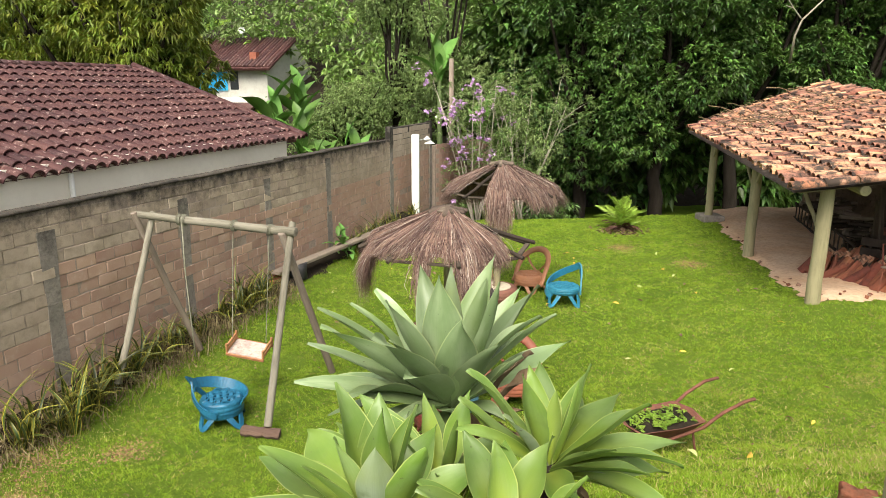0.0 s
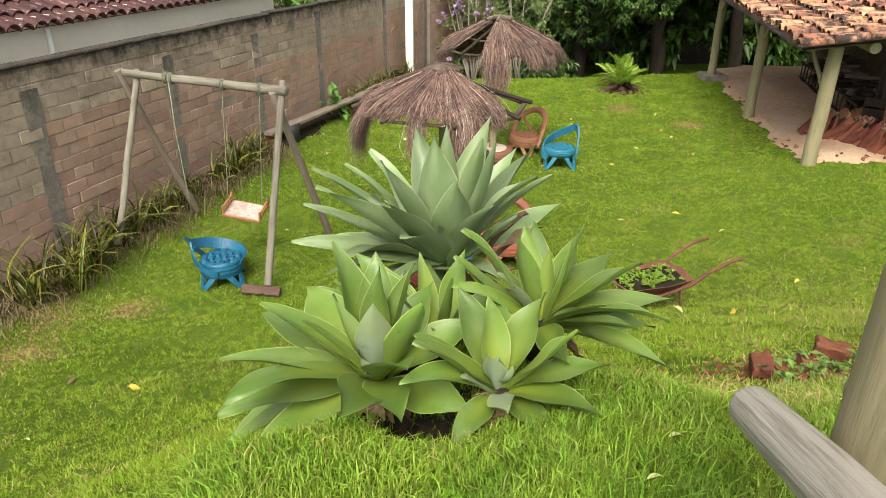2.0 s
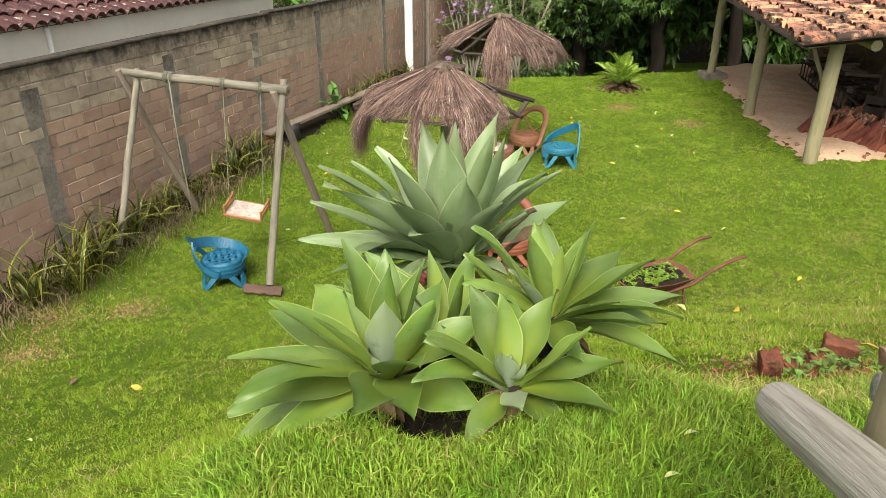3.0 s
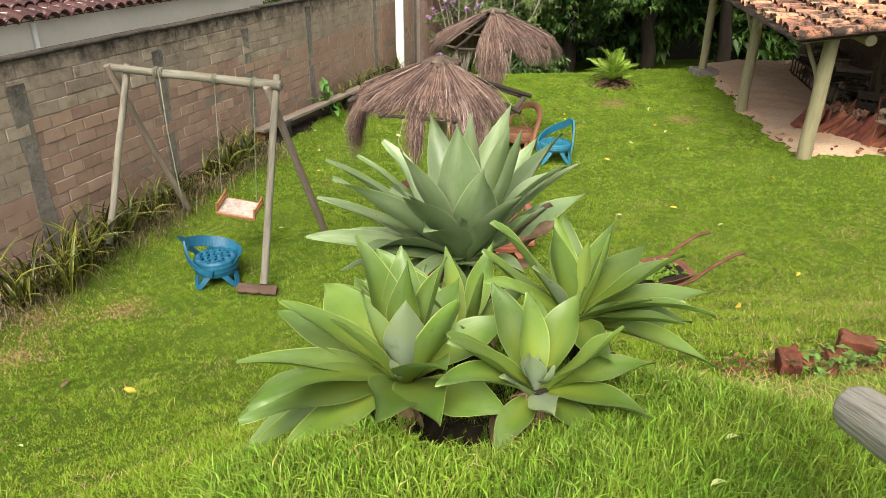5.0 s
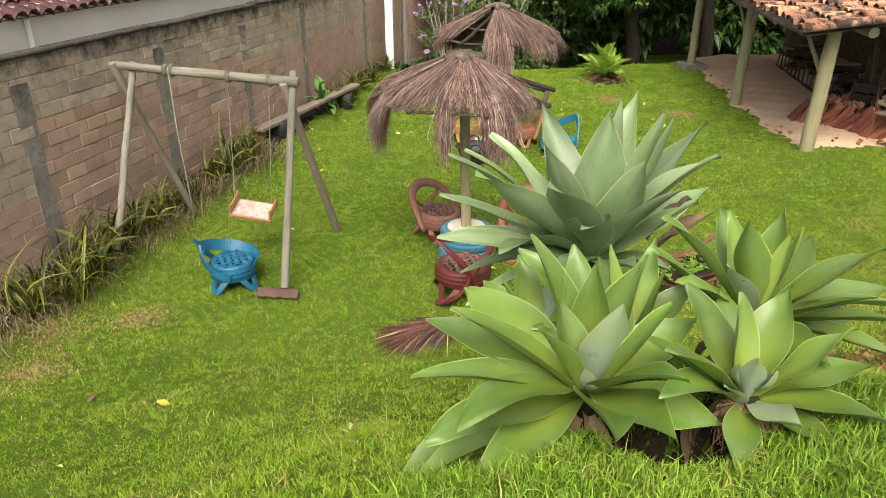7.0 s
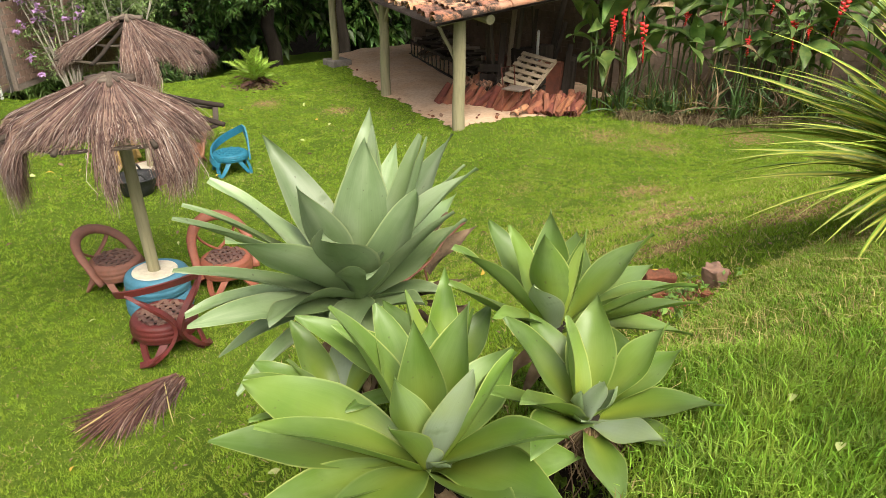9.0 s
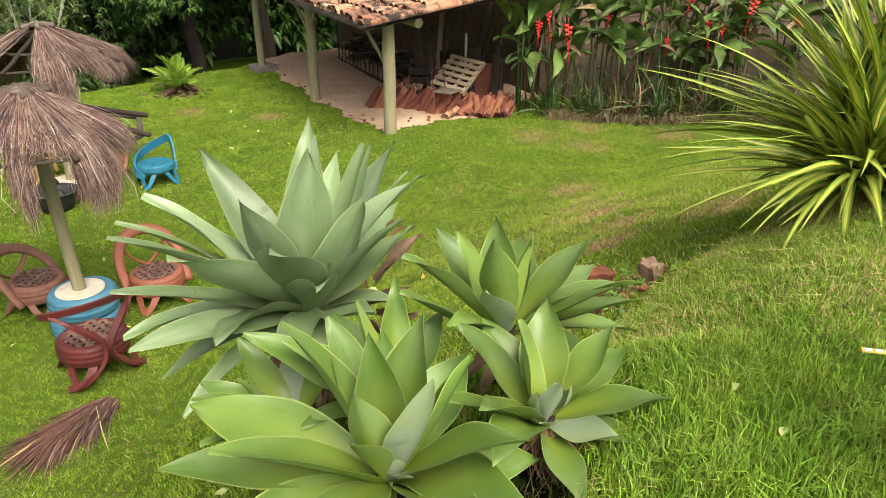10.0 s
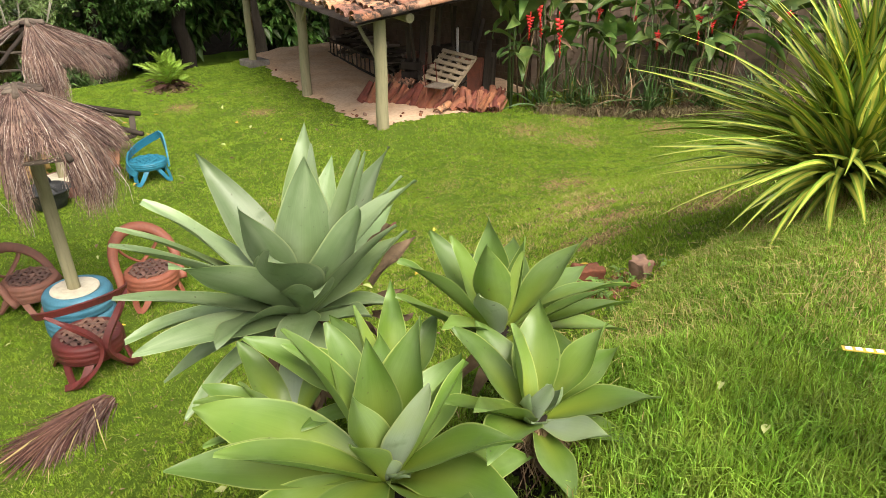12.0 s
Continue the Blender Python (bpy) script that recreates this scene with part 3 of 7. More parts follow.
def ground(x, y):
    x, y = np.asarray(x, float), np.asarray(y, float)
    lawn = 0.03 + 0.012 * np.clip(y - 6.5, -2, 14) + 0.03 * np.clip(x - 3, 0, 4)
    lawn = lawn + 0.21 * np.clip(5.3 - y, 0, 5) * np.clip((1.5 - x) / 1.5, 0, 1)
    off = (x - W0[0]) * WN[0] + (y - W0[1]) * WN[1]
    s = (x - W0[0]) * WD[0] + (y - W0[1]) * WD[1]
    lawn = lawn + 0.24 * np.clip(1 - off / 0.8, 0, 1) * (s < 14) + 0.02 * np.sin(1.7 * x + 0.6) * np.cos(1.3 * y)
    lawn = lawn - 0.42 * np.clip(y - 18.0 - 0.15 * (x - 2), 0, 3.2) + 0.30 * np.clip(y - 27, 0, 80)
    edge = np.interp(x, [-0.3, 0.1, 0.5, 0.8, 1.1, 2, 4, 8], [1.5, 1.85, 1.9, 1.75, 1.6, 1.75, 2.1, 2.3])
    d = np.where(x > -0.3, np.clip(y - edge, 0, None) * 0.97, np.hypot(x + 0.3, np.clip(y - 1.5, 0, None)))
    k = np.interp(x, [0, 1.1, 3.5, 5], [0.76, 0.53, 0.53, 0.5])
    bank = 2.33 - k * d + 0.06 * np.exp(-np.square((d - 0.1) / 0.3))
    bank = bank - 0.36 * np.exp(-np.square((x - 0.11) / 0.12) - np.square((y - 1.71) / 0.12)) - 0.075 * np.exp(-np.square((x - 0.22) / 0.42) - np.square((y - 1.82) / 0.26)) - 0.06 * np.exp(-np.square((x + 0.3) / 0.22) - np.square((y - 1.75) / 0.22))
    bank = bank + 0.2 * np.exp(-np.square((x - 0.12) / 0.28) - np.square((y - 2.62) / 0.26))
    lawn = lawn + 0.17 * np.exp(-np.square((x - 5.9) / 1.3) - np.square((y - 10.7) / 1.5))
    a, b = lawn, bank
    return 0.5 * (a + b + np.sqrt((a - b) ** 2 + 0.12)) - 0.08 + 0.015 * np.sin(5 * x) * np.sin(4.3 * y + 1)


def gz(x, y):
    return float(ground(x, y))


gx = np.concatenate([np.linspace(-160, -12, 26), np.arange(-11.5, -1, 0.12), np.arange(-0.96, 1.6, 0.04), np.arange(1.62, 13, 0.12), np.linspace(13.5, 160, 26)])
gy = np.concatenate([np.linspace(-80, -4, 16), np.arange(-3.8, 0.8, 0.12), np.arange(0.82, 3.0, 0.04), np.arange(3.05, 22, 0.12), np.linspace(22.5, 180, 34)])
GX, GY = np.meshgrid(gx, gy)
pts = np.stack([GX, GY, ground(GX, GY)], -1).reshape(-1, 3)
nx, ny = len(gx), len(gy)
ii = (np.arange(ny - 1)[:, None] * nx + np.arange(nx - 1)[None]).ravel()
thing("ground", data=quick_mesh("ground", pts, np.stack([ii, ii + 1, ii + nx + 1, ii + nx], 1), M["soil"], True),
      label="lawn ground with bare patches under short grass", category="lawn", kind="structure")


def grass_mesh(name, x, y, h, w, mat, lean=0.35, bend=False):
    """Blades of grass rooted at x, y; h high and w wide."""
    n = len(x)
    root = np.stack([x, y, ground(x, y) - 0.006], 1)
    a = RNG.uniform(0, 2 * math.pi, n)
    side = np.stack([np.cos(a), np.sin(a), np.zeros(n)], 1) * (w / 2)[:, None]
    b = RNG.uniform(0, 2 * math.pi, n)
    ln = np.abs(RNG.normal(0, lean, n)) * h
    tip = root + np.stack([np.cos(b) * ln, np.sin(b) * ln, h], 1)
    if not bend:
        p = np.stack([root - side, root + side, tip], 1).reshape(-1, 3)
        return quick_mesh(name, p, np.arange(3 * n).reshape(-1, 3), mat)
    mid = root + np.stack([np.cos(b) * ln * 0.3, np.sin(b) * ln * 0.3, h * 0.62], 1)
    tip[:, 2] -= ln * 0.35
    p = np.stack([root - side, root + side, mid + side * 0.8, mid - side * 0.8, tip], 1).reshape(-1, 3)
    k = np.arange(n)[:, None] * 5
    return quick_mesh(name, p, np.concatenate([k + np.array((0, 1, 2)), k + np.array((0, 2, 3)), k + np.array((3, 2, 4))]), mat)


def spread(n, x0, x1, y0, y1, keep):
    x, y = RNG.uniform(x0, x1, n), RNG.uniform(y0, y1, n)
    ok = keep(x, y)
    return x[ok], y[ok]


def wall_side(x, y):
    return (x - W0[0]) * WN[0] + (y - W0[1]) * WN[1]


def hut_floor(x, y):
    return (x > 5.28 + 0.11 * (y - 11.2) + 0.07 * np.sin(3 * y) + 0.04 * np.sin(8.3 * y + 1) + 0.02 * np.sin(23 * y)) & (y > 10.72 + 0.8 * np.clip(x - 7.2, 0, 1) + 0.05 * np.sin(4 * x) + 0.04 * np.sin(9.1 * x) + 0.02 * np.sin(25 * x))


def bare(x, y):
    """Thin, worn patches in the turf."""
    v = np.sin(1.9 * x + 0.7 * y) * np.sin(1.3 * y - 0.8 * x + 2.0) + 0.6 * np.sin(5.1 * x + 1.0) * np.sin(4.7 * y)
    return v > 1.05


SPOTS = ((-4.0, 5.75, 0.34), (-3.85, 5.1, 0.36), (-4.25, 6.15, 0.3), (-3.3, 6.0, 0.25), (8.6, 9.2, 0.4), (3.68, 4.3, 0.28), (4.87, 5.7, 0.32), (3.65, 3.38, 0.34), (4.3, 5.1, 0.4), (7.4, 9.3, 0.45), (7.8, 8.4, 0.4), (9.4, 8.0, 0.5),
         (3.2, 14.95, 0.32), (4.25, 13.5, 0.32), (1.78, 2.9, 0.35), (3.5, 16.6, 0.36), (3.0, 3.9, 0.3), (5.9, 6.9, 0.4))


def in_spot(x, y):
    """How deep a point lies in one of the bare, dried-out spots (0 to 1)."""
    d = np.zeros(np.shape(x))
    for sx, sy, r in SPOTS:
        w = 1 + 0.3 * np.sin(7 * x + 3 * sy) * np.sin(8 * y + sx)
        d = np.maximum(d, np.exp(-np.square(np.hypot(x - sx, y - sy) / (r * w))))
    return d


def clumps(x, y):
    """How tall the turf stands, uneven over a hand's width."""
    return 0.78 + 0.6 * np.sin(17 * x + 5 * np.sin(6 * y)) * np.sin(15 * y + 4 * np.sin(7 * x)) + 0.2 * np.sin(41 * x + 2) * np.sin(37 * y)


near_lawn = lambda x, y: (wall_side(x, y) > 0.3) & (x > -0.35 - 0.8 * y) & (x < -0.2 + 2.8 * (y - 0.7)) & ~((x > -0.3) & (y < np.interp(x, [-0.3, 0.3, 1, 2, 4, 8], [1.9, 2.2, 2.4, 2.5, 2.7, 2.9]))) & ~(bare(x, y) & (RNG.random(len(x)) < 0.75)) & (RNG.random(len(x)) > 0.5 * in_spot(x, y))
x, y = spread(1050000, -4.9, 9.5, 1.6, 9.0, near_lawn)
thing("lawn_grass", data=grass_mesh("lawn_grass", x, y, RNG.uniform(0.014, 0.036, len(x)) * clumps(x, y), RNG.uniform(0.005, 0.0115, len(x)), M["grass"], 1.0),
      label="short mown green lawn grass", category="grass", kind="stuff")
far_lawn = lambda x, y: (wall_side(x, y) > 0.35) & ~hut_floor(x, y) & (y < 18.3 + 0.15 * (x - 2)) & ~(bare(x, y) & (RNG.random(len(x)) < 0.7)) & (RNG.random(len(x)) > 0.5 * in_spot(x, y))
x, y = spread(470000, -4.5, 9.5, 9.0, 19.0, far_lawn)
thing("lawn_grass", data=grass_mesh("lawn_grass", x, y, RNG.uniform(0.018, 0.044, len(x)) * clumps(x, y), RNG.uniform(0.009, 0.018, len(x)), M["grass"], 1.0),
      label="short green lawn grass towards the trees", category="grass", kind="stuff")
# dry, yellowed blades: thin over the lawn, thick in worn patches on the slope
def worn(x, y):
    v = np.sin(2.3 * x + 1.1 * np.sin(1.9 * y)) * np.sin(2.7 * y + 1.3 * np.sin(1.7 * x) + 0.5) + 0.5 * np.sin(6.1 * x + 1.0) * np.sin(5.3 * y)
    near = np.exp(-np.square((x - 3.9) / 2.3) - np.square((y - 5.4) / 2.7))
    return np.clip(v - 0.55, 0, 1) * (0.5 + 1.8 * near) + 0.07 + 0.4 * near + 0.3 * np.exp(-np.square((wall_side(x, y) - 0.5) / 0.7)) * (y < 9) + 0.6 * in_spot(x, y)


x, y = spread(480000, -4.9, 9.0, 2.0, 15.5, lambda x, y: near_lawn(x, y) & ~hut_floor(x, y) & (RNG.random(len(x)) < worn(x, y)))
thing("dry_grass", data=grass_mesh("dry_grass", x, y, RNG.uniform(0.02, 0.04, len(x)), RNG.uniform(0.004, 0.009, len(x)), M["straw"], 1.3),
      label="dry yellow-brown grass in worn patches of the lawn", category="grass", kind="stuff")
# crumbled brown earth in the dried-out spots
cx = np.concatenate([RNG.normal(sx, r * 0.5, int(420 * r / 0.3)) for sx, sy, r in SPOTS])
cy = np.concatenate([RNG.normal(sy, r * 0.5, int(420 * r / 0.3)) for sx, sy, r in SPOTS])
n = len(cx)
sz = RNG.uniform(0.006, 0.022, n)
tet = np.array(((1, 0, -0.3), (-0.5, 0.85, -0.3), (-0.5, -0.85, -0.3), (0, 0, 0.6)))
P5 = (np.stack([cx, cy, ground(cx, cy) + 0.004], 1)[:, None, :] + tet[None] * sz[:, None, None]).reshape(-1, 3)
F5 = (np.arange(n)[:, None, None] * 4 + np.array(((0, 1, 3), (1, 2, 3), (2, 0, 3)))[None]).reshape(-1, 3)
thing("bare_earth", data=quick_mesh("bare_earth", P5, F5, M["bare"]), label="crumbly reddish brown earth showing through the turf", category="earth", kind="stuff")
top = lambda x, y: (np.interp(x, [-0.9, -0.3, 0.3, 1, 2, 4, 8], [1.2, 2.0, 2.1, 2.3, 2.5, 2.7, 2.9]) > y) & (x > -0.95 + 0.1 * np.sin(7 * y)) & (np.hypot((x - 0.1) / 0.85, y - 1.68) > 0.15 + 0.025 * np.sin(23 * x) * np.sin(19 * y)) & (np.hypot(x + 0.07, y - 1.86) > 0.12) & (np.hypot(x - 0.3, y - 1.76) > 0.09)
x, y = spread(230000, -1.0, 2.6, 0.6, 2.6, top)
tall = (0.55 + 0.45 * np.clip(np.sin(3.1 * x + 2) * np.sin(3.7 * y) + 0.55, 0, 1)) * (1 - 0.55 * np.exp(-np.square(np.hypot((x - 0.12) / 1.4, y - 1.85) / 0.36) ** 2))
thing("bank_grass", data=grass_mesh("bank_grass", x, y, RNG.uniform(0.045, 0.12, len(x)) * tall * np.interp(x, [0.7, 1.3], [1.0, 0.68]), RNG.uniform(0.0026, 0.0052, len(x)), M["long_grass"], 0.7, True),
      label="long soft grass on the top of the bank", category="grass", kind="stuff")
x, y = spread(130000, -1.0, 5.0, 0.6, 3.0, lambda x, y: top(x, y) & (RNG.random(len(x)) < np.clip((x - 0.5) / 1.6, 0.04, 0.8)))
thing("dry_grass", data=grass_mesh("dry_grass", x, y, RNG.uniform(0.03, 0.08, len(x)), RNG.uniform(0.002, 0.0045, len(x)), M["straw"], 1.2, True),
      label="dry straw among the long grass of the bank", category="grass", kind="stuff")
x, y = spread(45000, 2.4, 9.0, -0.5, 3.4, top)
thing("bank_grass", data=grass_mesh("bank_grass", x, y, RNG.uniform(0.04, 0.09, len(x)), RNG.uniform(0.004, 0.008, len(x)), M["long_grass"], 0.55, True),
      label="long soft grass beside the flax on the bank", category="grass", kind="stuff")


# bare soil of the bed along the wall's foot, darkened for contact shade
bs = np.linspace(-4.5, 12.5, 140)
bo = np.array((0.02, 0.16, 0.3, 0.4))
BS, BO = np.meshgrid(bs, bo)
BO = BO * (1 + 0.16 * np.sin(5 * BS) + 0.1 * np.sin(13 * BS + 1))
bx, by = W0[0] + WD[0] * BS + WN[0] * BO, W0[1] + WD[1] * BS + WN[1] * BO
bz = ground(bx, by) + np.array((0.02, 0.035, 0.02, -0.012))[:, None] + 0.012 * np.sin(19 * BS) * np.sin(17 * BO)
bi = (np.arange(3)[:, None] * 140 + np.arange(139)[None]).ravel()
thing("soil_bed", data=quick_mesh("soil_bed", np.stack([bx, by, bz], -1).reshape(-1, 3), np.stack([bi, bi + 1, bi + 141, bi + 140], 1), M["shade_earth"], True), label="bare soil bed along the foot of the wall, darkened for contact shade", category="soil", kind="stuff")

# ---- the boundary wall of concrete blocks ----
S0, S1, S2 = -5.0, 9.93, 13.05
BASE, TOP, TOP2 = 0.0, 2.24, 2.50
core = joined(box(S1 - S0, 0.139, TOP - BASE - 0.01, ((S0 + S1) / 2, 0.0655, (TOP + BASE) / 2)), box(S2 - S1 - 0.01, 0.139, TOP2 - BASE - 0.01, ((S1 + S2) / 2, 0.0655, (TOP2 + BASE) / 2)))
wall_west = thing("wall_west", WALL, mesh("wall_west", core, M["mortar"]), "boundary wall of pink and buff concrete blocks, mildewed along the top", "wall", kind="structure")
PILASTERS = (-4.6, -2.4, -0.2, 2.03, 4.2, 6.46, 9.93, 13.05)
for s in PILASTERS:
    h = TOP2 + 0.04 if s > 9 else (2.0 if s < 5 else 2.12)
    k = 9
    z = np.linspace(BASE - 0.1, h, k)
    w = 0.105 + RNG.normal(0, 0.008, k)
    p = np.concatenate([np.stack([np.full(k, sx) * w + s, np.full(k, yy), z], 1) for sx, yy in ((-1, 0.1), (-1, -0.018), (1, -0.018), (1, 0.1))])
    f = [(c * k + i, ((c + 1) % 4) * k + i, ((c + 1) % 4) * k + i + 1, c * k + i + 1) for c in range(4) for i in range(k - 1)]
    f += [(k - 1, 2 * k - 1, 3 * k - 1, 4 * k - 1)]
    part("pilaster", (p, f), M["concrete"], wall_west, "rough cast grey concrete pilaster")
COURSE, LONG = 0.142, 0.292
bl = mesh("block", box(LONG - 0.014, 0.03, COURSE - 0.012, (0, 0, 0), 0.004), M["block_pink"])
BLOCK = {}
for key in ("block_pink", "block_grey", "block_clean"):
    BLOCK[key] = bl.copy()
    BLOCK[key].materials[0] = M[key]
rest = {key: [] for key in BLOCK}
todo = []
rows_n = 18
for r in range(rows_n):
    zc = BASE + 0.06 + COURSE * (r + 0.5)
    shift = (r % 2) * LONG / 2
    for c in range(-18, 47):
        s = c * LONG + shift
        high = s > S1
        if zc + COURSE / 2 > (TOP2 if high else TOP) + 0.01 or not S0 < s < S2 - 0.2:
            continue
        from_top = int(((TOP2 if high else TOP) - zc) / COURSE)
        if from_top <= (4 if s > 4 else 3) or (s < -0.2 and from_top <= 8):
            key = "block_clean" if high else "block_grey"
        else:
            key = "block_pink"
        todo.append((abs(s - 2.5) + (0 if s > -1.5 else 6), s, zc, key))
todo.sort(key=lambda q: q[0])
for n_b, (_, s, zc, key) in enumerate(todo):
    m = pose(s + RNG.normal(0, 0.004), 0.004 + RNG.normal(0, 0.004), zc + RNG.normal(0, 0.003), RNG.normal(0, 0.6), RNG.normal(0, 0.4), RNG.normal(0, 0.4))
    if n_b < 300:
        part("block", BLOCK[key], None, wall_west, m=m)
    else:
        rest[key].append(moved(box(LONG - 0.014, 0.03, COURSE - 0.012, (0, 0, 0), 0), m))
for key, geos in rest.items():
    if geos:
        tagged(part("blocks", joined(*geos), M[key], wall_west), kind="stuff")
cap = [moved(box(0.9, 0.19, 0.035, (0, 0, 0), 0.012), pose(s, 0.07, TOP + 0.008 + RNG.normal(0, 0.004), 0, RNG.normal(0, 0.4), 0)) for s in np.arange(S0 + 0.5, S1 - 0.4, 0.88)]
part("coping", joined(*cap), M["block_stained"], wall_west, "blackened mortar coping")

# the wall's return at the far end, darker brown
m = pose(*(W0 + WD * 13.15), 0, 0, 0, 62)
back = thing("wall_north", m, mesh("wall_north", box(3.6, 0.14, 1.95, (1.9, 0.0, 0.85)), M["mortar"]), "weathered brown block wall behind the thatched shelter", "wall", kind="structure")
part("blocks", joined(*[box(LONG - 0.016, 0.02, COURSE - 0.014, (0.3 + (c + (r % 2) / 2) * LONG, -0.072, 0.02 + COURSE * (r + 0.5))) for r in range(13) for c in range(11)]), M["block_pink"], back)

# ---- neighbour's house behind the wall ----
def tile_geo(length, r0, r1, thick=0.012, n=5):
    p = []
    for x, r in ((0, r0), (length, r1)):
        for q in (r, r - thick):
            p += [(x, q * math.cos(math.pi * k / n), q * math.sin(math.pi * k / n) * 0.95) for k in range(n + 1)]
    m1 = n + 1
    f = []
    for k in range(n):
        f += [(k, k + 1, 2 * m1 + k + 1, 2 * m1 + k), (m1 + k + 1, m1 + k, 3 * m1 + k, 3 * m1 + k + 1),
              (k + 1, k, m1 + k, m1 + k + 1), (2 * m1 + k, 2 * m1 + k + 1, 3 * m1 + k + 1, 3 * m1 + k)]
    f += [(0, 2 * m1, 3 * m1, m1), (n, m1 + n, 3 * m1 + n, 2 * m1 + n)]
    return np.array(p), f


house = thing("house", WALL, None, "low cream house with a brown barrel-tile roof behind the wall", "house")
EO, RO, EZ, RZ, SA, SB = 1.2, 5.35, 2.37, 3.80, -5.0, 7.7
part("wall", joined(box(SB - SA - 0.7, 0.15, 2.6, ((SA + SB) / 2 - 0.1, EO + 0.2, 1.2)), box(0.15, 7.7, 2.6, (SB - 0.5, EO + 4.0, 1.2))), M["cream"], house, "cream rendered wall")
gab = np.array([(SB - 0.5, EO + 0.45, 2.45), (SB - 0.5, 2 * RO - EO - 0.45, 2.45), (SB - 0.5, RO, RZ - 0.12), (SB - 0.62, EO + 0.45, 2.45), (SB - 0.62, 2 * RO - EO - 0.45, 2.45), (SB - 0.62, RO, RZ - 0.12)])
part("gable", (gab, [(0, 1, 2), (5, 4, 3), (0, 2, 5, 3), (1, 4, 5, 2), (0, 3, 4, 1)]), M["cream"], house)
part("downpipe", tube([(1.5, EO + 0.09, 0.3), (1.5, EO + 0.09, 2.35)], 0.035, 8), M["white_paint"], house, "painted downpipe")
pitch = math.atan2(RZ - EZ, RO - EO)
run = math.hypot(RZ - EZ, RO - EO)
deck = joined(moved(box(SB - SA, run + 0.05, 0.07, ((SA + SB) / 2, run / 2 + 0.14, -0.075)), pose(0, EO, EZ, math.degrees(pitch))),
              moved(box(SB - SA, run + 0.05, 0.07, ((SA + SB) / 2, -run / 2, -0.04)), pose(0, 2 * RO - EO, EZ, -math.degrees(pitch))))
roof = part("roof", deck, M["roof_red"], house, "brown barrel-tile roof")
tile_me = mesh("tile", tile_geo(0.44, 0.1, 0.078, 0.016, 6), M["roof_red"])
PITCH = pose(0, EO - 0.06, EZ, math.degrees(pitch))
late = []
CW, RW = 0.205, 0.345
for r in range(13):
    for c in range(int((SB - SA) / CW)):
        s = SB - 0.08 - c * CW
        m = PITCH @ pose(s + RNG.normal(0, 0.006), r * RW + RNG.normal(0, 0.012), 0.012, 0, 3, 90 + RNG.normal(0, 1.6))
        if r < 7 and s > -1.0:
            part("tile", tile_me, None, roof, m=m)
        else:
            late.append(moved(tile_geo(0.44, 0.1, 0.078, 0.016, n=5), m))
tagged(part("tiles", joined(*late), M["roof_red_i"], roof), kind="stuff")
for s in np.arange(SA, SB - 0.3, 0.4):
    part("ridge_tile", tile_geo(0.48, 0.12, 0.1), M["roof_red"], roof, m=pose(s, RO, RZ + 0.03, 0, -1.5, RNG.normal(0, 1.5)), smooth=True)
for r in range(13):
    part("verge_tile", tile_geo(0.44, 0.10, 0.088), M["roof_red"], roof, m=PITCH @ pose(SB + 0.02, r * RW, 0.05, 0, -2, 90), smooth=True)

# ---- open tiled shelter on log posts ----
E0, E1, H1, H0 = (np.array(v) for v in ((4.68, 10.3, 2.07), (5.43, 18.6, 2.42), (8.6, 18.5, 3.56), (9.6, 10.0, 2.72)))


def on_roof(u, v):
    return (1 - v) * ((1 - u) * E0 + u * E1) + v * ((1 - u) * H0 + u * H1)


fx, fy = np.meshgrid(np.arange(4.7, 10.4, 0.05), np.arange(10.2, 19.0, 0.05))
inside = hut_floor(fx, fy)
rim_d = np.clip(np.minimum(fx - 5.28 - 0.11 * (fy - 11.2), fy - 10.72 - 0.8 * np.clip(fx - 7.2, 0, 1)), 0, 1)
fz = np.where(rim_d < 0.16, ground(fx, fy) + 0.006, np.maximum(ground(fx, fy) + 0.012, (0.12 + 0.14 * rim_d + 0.010 * (fy - 11)) + 0.012 * np.sin(9 * fx) * np.sin(8 * fy)))
fpts = np.stack([fx, fy, fz], -1).reshape(-1, 3)
fn = fx.shape[1]
cell = (np.arange(fx.shape[0] - 1)[:, None] * fn + np.arange(fn - 1)[None]).ravel()
cell = cell[inside.ravel()[cell]]
thing("floor", data=quick_mesh("floor", fpts, np.stack([cell, cell + 1, cell + fn + 1, cell + fn], 1), M["earth"], True),
      label="trodden pinkish earth floor of the shelter", category="floor", kind="structure")
thing("step", pose(5.92, 17.75, 0.06, 0, 0, 4), mesh("step", box(0.55, 0.6, 0.46, (0, 0, 0.04), 0.02), M["concrete"]), "rough concrete corner of the shelter's floor", "step", kind="structure")
# rubble and chips scattered along the floor's edge
for k in range(24):
    q = RNG.random()
    x, y = (5.42 + 0.6 * q + RNG.normal(0, 0.1), 11.2 + 5.5 * q) if k % 2 else (5.4 + 1.9 * q, 10.85 + RNG.normal(0, 0.1))
    a, b, c = RNG.uniform(0.012, 0.04, 3)
    thing("rubble", pose(x, y, gz(x, y) + 0.03, *RNG.uniform(-30, 30, 2), RNG.uniform(0, 180)), mesh("rubble", box(a * 2, b * 2, c, (0, 0, 0), 0.008), M["brick"] if k % 3 == 0 else M["stone"]), "small chip of rubble on the earth floor", "rubble", "rubble")
hut = thing("shelter", None, None, "open shelter with log posts and a lean-to clay tile roof", "shelter")
